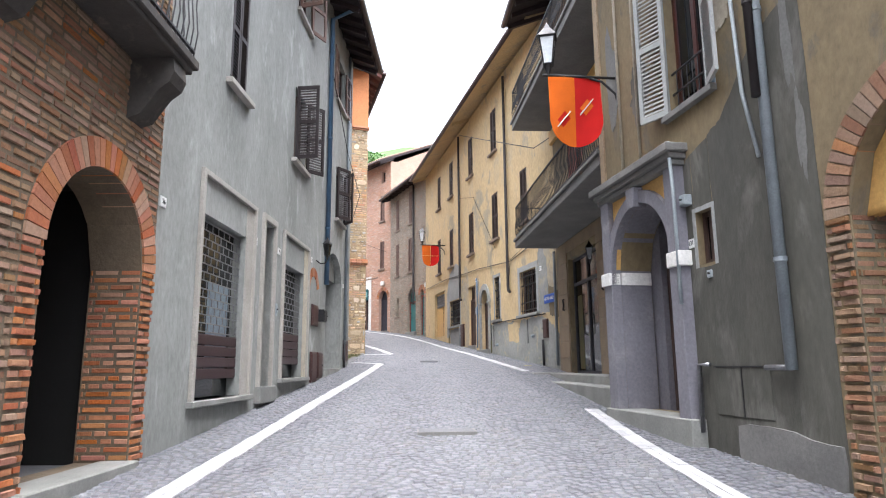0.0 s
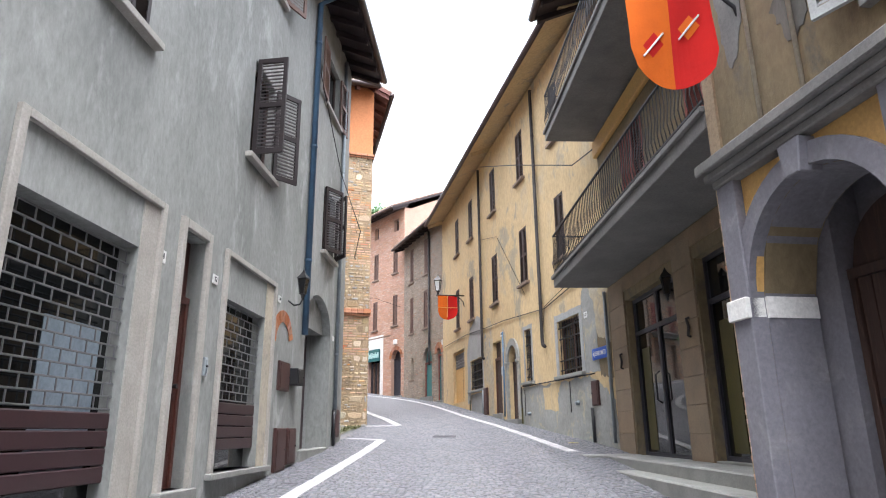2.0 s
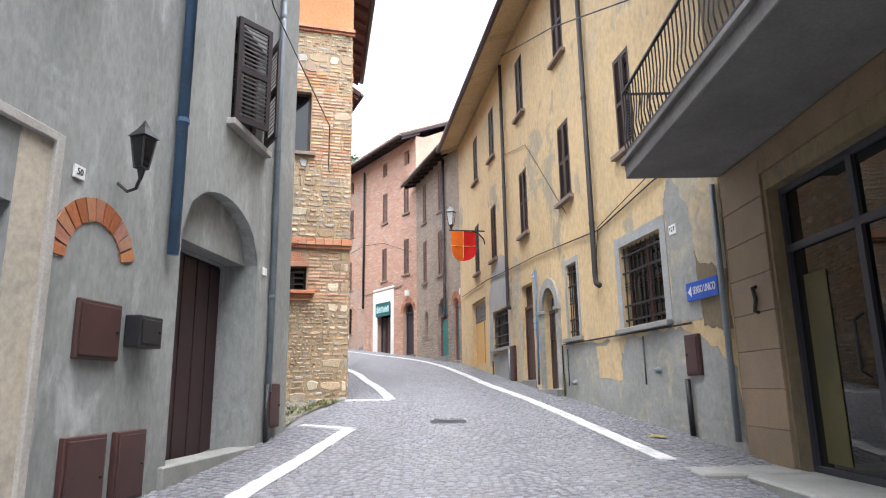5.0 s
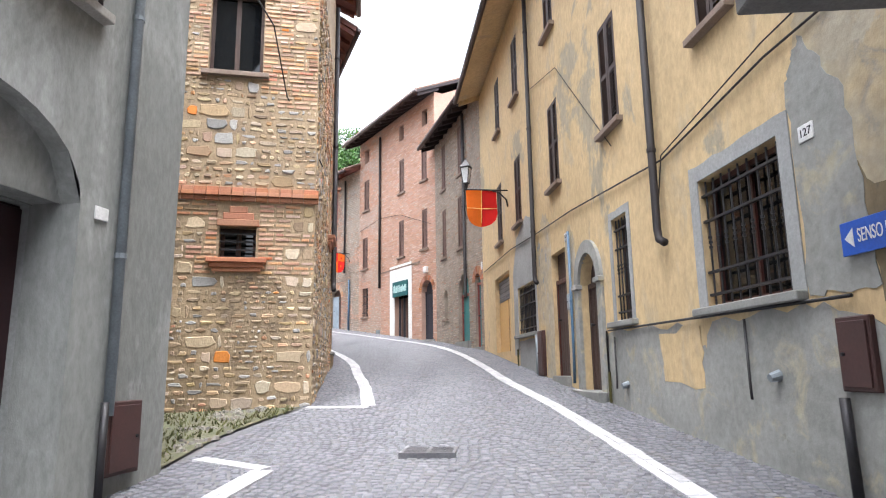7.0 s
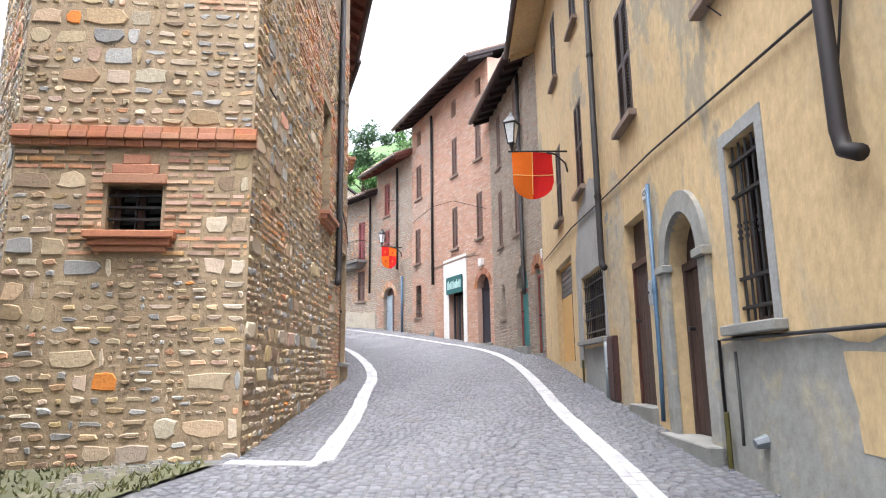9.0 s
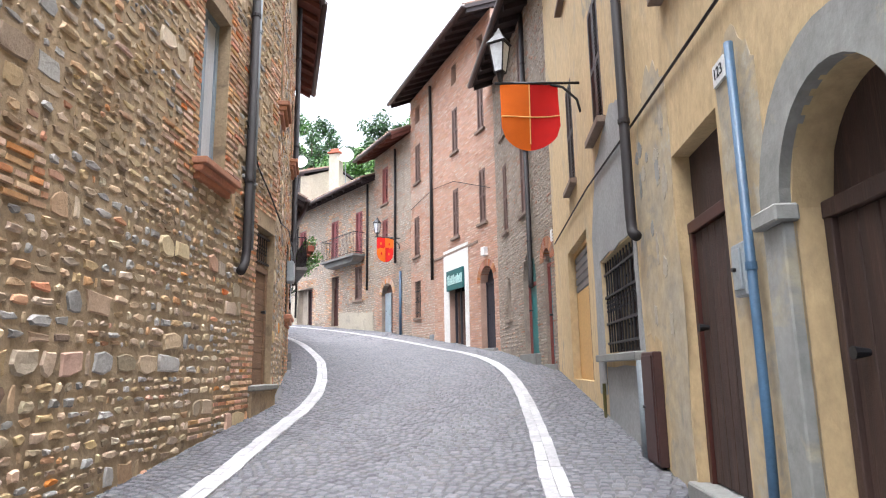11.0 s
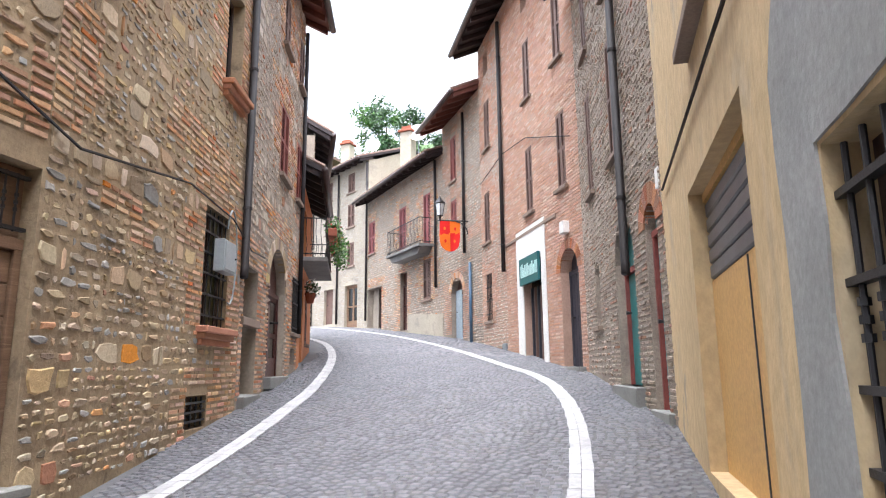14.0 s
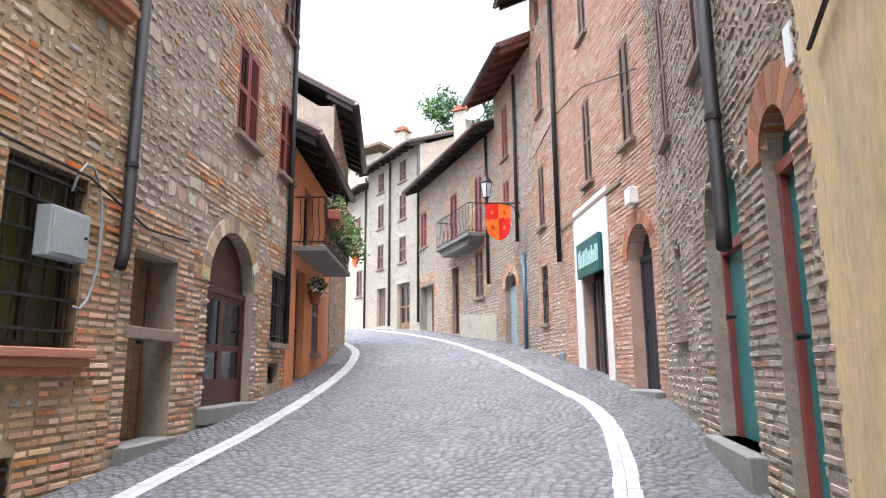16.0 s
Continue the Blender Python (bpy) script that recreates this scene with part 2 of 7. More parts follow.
    joint=mat("sandy_joints", (0.115, 0.114, 0.118), (0.09, 0.09, 0.096), (0.14, 0.136, 0.136), scale=0.5, grain=30, bump=0.4),
    marble=mat("white_marble_strip", (0.40, 0.40, 0.402), (0.32, 0.32, 0.325), (0.30, 0.30, 0.31), scale=3.5, grain=24, bump=0.3, rough=0.7, vary=0.14),
    grass=mat("rough_grass", (0.07, 0.082, 0.02), (0.095, 0.09, 0.03), (0.05, 0.064, 0.018), scale=3, grain=60, bump=0.5, vary=0.2, island=True),
    pebble=stones("pebbles", (0.17, 0.155, 0.13), (0.21, 0.195, 0.17), (0.13, 0.123, 0.11), (0.16, 0.13, 0.09), True),
    soil=mat("mossy_soil", (0.085, 0.08, 0.042), (0.06, 0.064, 0.026), (0.13, 0.115, 0.08), scale=2.5, grain=30, bump=0.6),
    roofwood=mat("dark_eave_boards", (0.03, 0.018, 0.02), (0.022, 0.014, 0.015), rough=0.7, scale=2, grain=40, bump=0.3),
    redeave=mat("red_brown_eave_boards", (0.16, 0.055, 0.04), (0.12, 0.04, 0.03), rough=0.7, scale=2, grain=40, bump=0.3),
    tile=mat("old_roof_tile", (0.24, 0.15, 0.10), (0.18, 0.12, 0.085), (0.15, 0.13, 0.10), scale=2, grain=25, bump=0.4, vary=0.25, island=True),
    gutter=mat("brown_copper_gutter", (0.055, 0.032, 0.03), (0.04, 0.025, 0.024), rough=0.45, scale=3, grain=60, bump=0.05),
    bannero=mat("orange_cloth", (0.60, 0.115, 0.001), (0.53, 0.10, 0.001), rough=1.0, scale=5, grain=300, bump=0.15),
    bannerr=mat("red_cloth", (0.46, 0.004, 0.001), (0.40, 0.003, 0.001), rough=1.0, scale=5, grain=300, bump=0.15),
    bannery=mat("pale_yellow_cord", (0.78, 0.50, 0.16), rough=0.8, scale=5, grain=200, bump=0.1),
    bannerw=mat("white_cloth_mark", (0.7, 0.66, 0.6), rough=0.8, scale=5, grain=200, bump=0.1),
    signblue=mat("blue_enamel_sign", (0.006, 0.075, 0.42), (0.012, 0.09, 0.45), rough=0.35, scale=3, grain=40, bump=0.03),
    signwhite=mat("white_enamel", (0.75, 0.75, 0.74), rough=0.4, scale=3, grain=40, bump=0.03),
    ink=mat("dark_lettering", (0.03, 0.03, 0.035), rough=0.6, scale=3, grain=40, bump=0.02),
    shopsign=mat("dark_teal_sign", (0.01, 0.10, 0.11), (0.008, 0.08, 0.09), rough=0.4, scale=3, grain=40, bump=0.03),
    signtext=mat("pale_cyan_lettering", (0.45, 0.66, 0.64), rough=0.5, scale=3, grain=40, bump=0.02),
    curtain=mat("pale_curtain", (0.55, 0.56, 0.58), (0.42, 0.44, 0.47), rough=0.8, scale=2, grain=60, bump=0.1, streak=(3, 3, 0.4)),
    bluewin=mat("grey_blue_window_panel", (0.30, 0.36, 0.42), (0.24, 0.29, 0.34), rough=0.25, scale=1.5, grain=20, bump=0.05),
    lampglass=mat("milky_lamp_glass", (0.62, 0.66, 0.68), (0.55, 0.58, 0.6), rough=0.25, scale=3, grain=20, bump=0.02),
    # near black, standing in for the unlit depth behind openings
    dark=mat("interior_shade", (0.004, 0.0035, 0.003), rough=0.9, scale=2, grain=20, bump=0.1),
    glass=glass("dark_window_glass"),
    shopglass=glass("shop_glass", (0.008, 0.009, 0.009), 0.03),
    yellowpanel=mat("olive_yellow_display", (0.07, 0.06, 0.008), (0.045, 0.04, 0.006), rough=0.5, scale=2, grain=30, bump=0.05),
    leaf=mat("green_leaves", (0.065, 0.17, 0.022), (0.045, 0.115, 0.018), (0.10, 0.22, 0.035), rough=0.6, scale=0.8, grain=20, bump=0.2, vary=0.35, island=True),
    leafdark=mat("blue_green_leaves", (0.04, 0.10, 0.03), (0.03, 0.075, 0.025), (0.055, 0.13, 0.035), rough=0.6, scale=0.8, grain=20, bump=0.2, vary=0.35, island=True),
    bark=mat("bark", (0.10, 0.075, 0.05), rough=0.9, scale=4, grain=30, bump=0.6),
    hill=mat("wooded_hillside", (0.06, 0.12, 0.025), (0.04, 0.085, 0.02), scale=0.3, grain=4, bump=0.6),
    flower=mat("white_petals", (0.72, 0.72, 0.68), rough=0.7, scale=3, grain=40, bump=0.1),
    redflower=mat("red_petals", (0.5, 0.02, 0.03), rough=0.7, scale=3, grain=40, bump=0.1),
    terracotta=mat("terracotta_pot", (0.30, 0.09, 0.045), (0.24, 0.07, 0.04), scale=3, grain=40, bump=0.2),
    ochrepanel=mat("ochre_garage_panel", (0.56, 0.34, 0.11), (0.50, 0.30, 0.10), scale=0.9, grain=25, bump=0.15, rough=0.6),
    rollshutter=mat("grey_roller_slats", (0.12, 0.125, 0.14), (0.09, 0.095, 0.105), rough=0.4, metal=0.3, scale=3, grain=40, bump=0.05),
)

# ---- mesh helpers ----
class Frame:
    """A facade's own axes: s along it, d out towards the street, z up."""
    def __init__(self, p0, p1, side):
        self.p0, self.p1 = Vector(p0), Vector(p1)
        self.L = (self.p1 - self.p0).length
        self.u = (self.p1 - self.p0) / self.L
        self.n = Vector((self.u.y, -self.u.x)) * side
        self.side = side

    def at(self, s, d, z):
        q = self.p0 + self.u * s + self.n * d
        return (q.x, q.y, z)

WORLD = Frame((0, 0), (1, 0), -1)  # s = x, d = y

class Build:
    def __init__(self):
        self.v, self.f, self.m = [], [], []

    def face(self, pts, m=0):
        k = len(self.v)
        self.v.extend(tuple(p) for p in pts)
        self.f.append(tuple(range(k, k + len(pts))))
        self.m.append(m)

    def box(self, fr, s0, s1, d0, d1, z0, z1, m=0, zb=None):
        """zb: heights of the bottom and the top at the s1 end, where they differ."""
        a, b = zb if zb else (z0, z1)
        c = [fr.at(s0, d0, z0), fr.at(s1, d0, a), fr.at(s1, d1, a), fr.at(s0, d1, z0), fr.at(s0, d0, z1), fr.at(s1, d0, b), fr.at(s1, d1, b), fr.at(s0, d1, z1)]
        k = len(self.v)
        self.v.extend(c)
        for q in ((0, 3, 2, 1), (4, 5, 6, 7), (0, 1, 5, 4), (1, 2, 6, 5), (2, 3, 7, 6), (3, 0, 4, 7)):
            self.f.append(tuple(k + i for i in q))
            self.m.append(m)

    def tube(self, pts, r, m=0, n=8, cap=True):
        pts = [Vector(p) for p in pts]
        rings = []
        for i, p in enumerate(pts):
            d = (pts[min(i + 1, len(pts) - 1)] - pts[max(i - 1, 0)]).normalized()
            a = d.orthogonal().normalized() if not rings else (ax - d * ax.dot(d)).normalized()
            ax = a
            b = d.cross(a)
            k = len(self.v)
            rr = r[i] if isinstance(r, (list, tuple)) else r
            self.v.extend(tuple(p + (a * math.cos(2 * math.pi * j / n) + b * math.sin(2 * math.pi * j / n)) * rr) for j in range(n))
            rings.append(k)
        for k0, k1 in zip(rings, rings[1:]):
            for j in range(n):
                self.f.append((k0 + j, k0 + (j + 1) % n, k1 + (j + 1) % n, k1 + j))
                self.m.append(m)
        if cap:
            self.f.append(tuple(rings[0] + j for j in reversed(range(n))))
            self.f.append(tuple(rings[-1] + j for j in range(n)))
            self.m += [m, m]

    def prism(self, fr, outline, d0, d1, m=0):
        """outline: (s, z) points; extruded from d0 to d1."""
        n, k = len(outline), len(self.v)
        self.v.extend(fr.at(s, d0, z) for s, z in outline)
        self.v.extend(fr.at(s, d1, z) for s, z in outline)
        self.f.append(tuple(range(k, k + n)))
        self.f.append(tuple(range(k + 2 * n - 1, k + n - 1, -1)))
        self.m += [m, m]
        for i in range(n):
            j = (i + 1) % n
            self.f.append((k + i, k + n + i, k + n + j, k + j))
            self.m.append(m)

    def mesh(self, name, mats, base, bevel=0.0, smooth=False):
        me = bpy.data.meshes.new(name)
        b = Vector(base)
        me.from_pydata([(x - b.x, y - b.y, z - b.z) for x, y, z in self.v], [], self.f)
        for x in mats:
            me.materials.append(M[x])
        if len(mats) > 1:
            me.polygons.foreach_set("material_index", self.m)
        bm = bmesh.new()
        bm.from_mesh(me)
        if len(self.f) < 4000:
            bmesh.ops.recalc_face_normals(bm, faces=bm.faces[:])
        if bevel:
            bmesh.ops.bevel(bm, geom=bm.edges[:], offset=bevel, segments=1, affect="EDGES", profile=0.5)
        bm.to_mesh(me)
        bm.free()
        if smooth:
            me.polygons.foreach_set("use_smooth", [True] * len(me.polygons))
        return me

BASE = {}
def thing(name, base, label, category, group="", kind=""):
    """An empty at the base of a thing."""
    ob = new(name)
    ob.location = base
    BASE[ob] = Vector(base)
    return tagged(ob, label, category, group, kind)

def part(name, b, mats, parent, label="", bevel=0.0, smooth=False, kind=""):
    mats = [mats] if isinstance(mats, str) else mats
    ob = new(name, b.mesh(name, mats, BASE[parent], bevel, smooth))
    BASE[ob] = BASE[parent]
    ob.parent = parent
    return tagged(ob, label, "", "", kind)

def single(name, b, mats, base, label, category="", group="", kind="", bevel=0.0, smooth=False):
    mats = [mats] if isinstance(mats, str) else mats
    ob = new(name, b.mesh(name, mats, base, bevel, smooth))
    ob.location = base
    BASE[ob] = Vector(base)
    return tagged(ob, label, category, group, kind)

# ---- the ground's height ----
PU = [-60, -8, 0, 7.25, 11.5, 16.05, 20.67, 25.24, 28.7, 38.3, 52.4, 58, 90]
PZ = [-4.5, -0.55, 0, 0.48, 0.83, 1.19, 1.62, 2.05, 2.39, 3.35, 4.9, 5.5, 7.6]
def gz(x, y):
    f = min(1, max(0, (y - 22) / 10))
    return float(np.interp(y + 0.35 * max(0, -x - 1.5) * f, PU, PZ))

# ---- facades ----
FR = {k: Frame(a, b, side) for k, a, b, side in (
    ("LB", (-3.15, -3.6), (-2.56, 6.57), 1), ("LG", (-2.56, 6.57), (-1.60, 17.95), 1), ("SW", (-5.9, 22.9), (-3.55, 21.05), 1), ("SF", (-3.55, 21.05), (-1.38, 21.72), 1),
    ("SS1", (-1.38, 21.72), (-2.7, 28.0), 1), ("SS2", (-2.7, 28.0), (-4.6, 32.1), 1), ("SS3", (-4.6, 32.1), (-6.95, 36.5), 1), ("OR", (-6.98, 36.55), (-9.3, 40.2), 1),
    ("FL", (-9.45, 40.4), (-12.7, 44.8), 1),
    ("RG", (4.3, -2.6), (2.894, 9.07), -1), ("SH", (3.97, 9.6), (3.87, 16.1), -1), ("Y", (3.87, 16.1), (0.98, 32.3), -1), ("DS", (0.98, 32.3), (-0.95, 37.45), -1),
    ("PK", (-0.95, 37.45), (-5.35, 43.55), -1), ("H2", (-5.35, 43.55), (-7.9, 46.3), -1), ("FS", (-7.9, 46.3), (-14.1, 51.3), -1), ("WH", (-14.1, 51.3), (-22.5, 55.6), -1))}
SFO = 0.63  # where the stone front's own s begins

def arch_top(o, s):
    """The top of an opening at s: o = (s0, s1, z0, z1, rise)."""
    s0, s1, z0, z1, rise = o
    if rise <= 0:
        return z1
    h = (s1 - s0) / 2
    x = min(1.0, abs(s - (s0 + s1) / 2) / h)
    return z1 - rise + rise * math.sqrt(max(0.0, 1 - x * x))

def wall_build(fr, s0, s1, ztop, holes, thick, foot=None):
    """A wall with real openings: front, back, top, ends and reveals."""
    b = Build()
    cuts = {s0, s1}
    for o in holes:
        n = 12 if o[4] > 0 else 1
        cuts |= {o[0] + (o[1] - o[0]) * i / n for i in range(n + 1)}
    k = s0
    while k < s1:
        cuts.add(k)
        k += 1.5
    cuts = sorted(c for c in cuts if s0 <= c <= s1)
    zf = foot or (lambda s: gz(*fr.at(s, 0, 0)[:2]) - 0.4)
    for a, c in zip(cuts, cuts[1:]):
        if c - a < 1e-5:
            continue
        mid = (a + c) / 2
        lows = [(zf(a), zf(c))]
        for o in sorted((o for o in holes if o[0] < mid < o[1]), key=lambda o: o[2]):
            zb = max(o[2], min(zf(a), zf(c)))
            lows += [(zb, zb), (arch_top(o, a), arch_top(o, c))]
        lows.append((ztop(a), ztop(c)) if callable(ztop) else (ztop, ztop))
        for lo, hi in zip(lows[::2], lows[1::2]):
            for d in (0, -thick):
                b.face([fr.at(a, d, lo[0]), fr.at(c, d, lo[1]), fr.at(c, d, hi[1]), fr.at(a, d, hi[0])])
    for o in holes:
        n = 12 if o[4] > 0 else 1
        xs = [o[0] + (o[1] - o[0]) * i / n for i in range(n + 1)]
        ring = [(o[0], o[2])] + [(x, arch_top(o, x)) for x in xs] + [(o[1], o[2])]
        for (a, za), (c, zc) in zip(ring, ring[1:] + ring[:1]):
            b.face([fr.at(a, 0, za), fr.at(c, 0, zc), fr.at(c, -thick, zc), fr.at(a, -thick, za)])
    for s in (s0, s1):
        zt = ztop(s) if callable(ztop) else ztop
        b.face([fr.at(s, 0, zf(s)), fr.at(s, 0, zt), fr.at(s, -thick, zt), fr.at(s, -thick, zf(s))])
    return b

def slab_roof(b, fr, s0, s1, eave, ridge, depth, out, th=0.12):
    """Two pitches: from the eave, out beyond the wall, up to the ridge and down behind."""
    m = depth / 2
    rise = (ridge - eave) / m
    for dA, zA, dB, zB in ((out, eave - out * rise, -m, ridge), (-m, ridge, -depth - out, eave - out * rise)):
        c = [fr.at(s, d, z) for s, d, z in ((s0, dA, zA), (s1, dA, zA), (s1, dB, zB), (s0, dB, zB))]
        t = [(x, y, z + th) for x, y, z in c]
        b.face(c[::-1]); b.face(t)
        for i in range(4):
            j = (i + 1) % 4
            b.face([c[i], c[j], t[j], t[i]])

def roof(house, fr, s0, s1, eave, depth=7.0, rise=1.6, out=0.55, under="roofwood", raft=0.55, tiles=True, gut=True, seed=1):
    b = Build()
    ridge = eave + rise
    slab_roof(b, fr, s0 - 0.1, s1 + 0.1, eave + 0.04, ridge + 0.04, depth, out)
    ro = part("roof", b, under, house, "dark boarded eaves under the roof")
    if tiles:
        t = Build()
        slope = rise / (depth / 2)
        n = int((s1 - s0 + 0.2) / 0.2)
        for i in range(n):
            s = s0 + 0.0 + 0.2 * i
            pts = [fr.at(s, d, eave + 0.19 - d * slope) for d in (out + 0.05, -depth / 2)]
            t.tube(pts, 0.075, n=6)
        part("tile_rows", t, "tile", ro, "weathered terracotta pantiles", kind="stuff")
    r = Build()
    slope = rise / (depth / 2)
    n = max(2, int((s1 - s0) / raft))
    for i in range(n + 1):
        s = s0 + (s1 - s0) * i / n
        rb = Build()
        k = 0.05
        rb.face([fr.at(s - k, out - 0.04, eave - 0.10 - (out - 0.04) * slope), fr.at(s + k, out - 0.04, eave - 0.10 - (out - 0.04) * slope), fr.at(s + k, -0.2, eave - 0.10 + 0.2 * slope), fr.at(s - k, -0.2, eave - 0.10 + 0.2 * slope)])
        rb.face([fr.at(s - k, out - 0.04, eave + 0.035 - (out - 0.04) * slope), fr.at(s + k, out - 0.04, eave + 0.035 - (out - 0.04) * slope), fr.at(s + k, -0.2, eave + 0.035 + 0.2 * slope), fr.at(s - k, -0.2, eave + 0.035 + 0.2 * slope)])
        for e in (-k, k):
            rb.face([fr.at(s + e, out - 0.04, eave - 0.10 - (out - 0.04) * slope), fr.at(s + e, out - 0.04, eave + 0.035 - (out - 0.04) * slope), fr.at(s + e, -0.2, eave + 0.035 + 0.2 * slope), fr.at(s + e, -0.2, eave - 0.10 + 0.2 * slope)])
        rb.face([fr.at(s - k, out - 0.04, eave - 0.10 - (out - 0.04) * slope), fr.at(s + k, out - 0.04, eave - 0.10 - (out - 0.04) * slope), fr.at(s + k, out - 0.04, eave + 0.035 - (out - 0.04) * slope), fr.at(s - k, out - 0.04, eave + 0.035 - (out - 0.04) * slope)])
        part("rafter", rb, under, ro)
    if gut:
        g = Build()
        z = eave - out * slope + 0.08
        g.tube([fr.at(s0 - 0.1, out + 0.07, z), fr.at(s1 + 0.1, out + 0.07, z)], 0.075, n=10)
        part("gutter", g, "gutter", ro, "dark brown metal gutter", smooth=True)
    return ro

def shell(house, fr, eave, depth, rise, m, s0=0.0, s1=None, back=True, d0=-0.4):
    """Side and back walls that close a house behind its facade; the sides rise to the ridge."""
    s1 = fr.L if s1 is None else s1
    for i, (a, c) in enumerate(((s0, s0 + 0.3), (s1 - 0.3, s1))):
        b = Build()
        for s in (a, c):
            g = gz(*fr.at(s, 0, 0)[:2]) - 0.6
            b.face([fr.at(s, d0, g), fr.at(s, d0, eave), fr.at(s, -depth / 2, eave + rise), fr.at(s, -depth, eave), fr.at(s, -depth, g)])
        g = gz(*fr.at(a, 0, 0)[:2]) - 0.6
        b.face([fr.at(a, d0, g), fr.at(c, d0, g), fr.at(c, d0, eave), fr.at(a, d0, eave)])
        part("side_wall", b, m, house)
    b = Build()
    g = gz(*fr.at(s0, 0, 0)[:2]) - 0.6
    b.box(fr, s0, s1, -depth - 0.3, -depth, g, eave)
    part("back_wall", b, m, house)

# ---- masonry pieces ----
def free_spans(fr, holes, s0, s1, za, zb, pad):
    z = (za + zb) / 2
    cut = []
    for o in holes:
        if zb > o[2] - pad * 0.3 and za < o[3]:
            if o[4] > 0 and z > o[3] - o[4]:
                r = max(0.0, 1 - ((z - (o[3] - o[4])) / o[4]) ** 2)
                h = (o[1] - o[0]) / 2 * math.sqrt(r)
                c = (o[0] + o[1]) / 2
                cut.append((c - h - pad, c + h + pad))
            else:
                cut.append((o[0] - pad, o[1] + pad))
    spans, k = [], s0
    for a, c in sorted(cut):
        if a > k:
            spans.append((k, a))
        k = max(k, c)
    if k < s1:
        spans.append((k, s1))
    return [(a, c) for a, c in spans if c - a > 0.03]

def piece_verts(rng, w, h, proud, rough, edge):
    """A stone: a low pyramid stub with an uneven outline; (s, z, d) round its centre."""
    base, top = [], []
    corners = ((-1, -1), (0, -1), (1, -1), (1, 0), (1, 1), (0, 1), (-1, 1), (-1, 0)) if rough > 0.05 else ((-1, -1), (1, -1), (1, 1), (-1, 1))
    e = min(edge, 0.3 * min(w, h))
    for i, (x, z) in enumerate(corners):
        jx, jz = rng.uniform(-rough, rough) * w * 0.5, rng.uniform(-rough, rough) * h * 0.5
        pull = 0.90 if rough > 0.05 and x and z else 1.0
        X, Z = x * w / 2 * pull + jx * 0.7, z * h / 2 * pull + jz * 0.7
        base.append((X, Z, -0.03))
        top.append((X - x * e, Z - z * e, proud * rng.uniform(0.75, 1.1)))
    return base, top

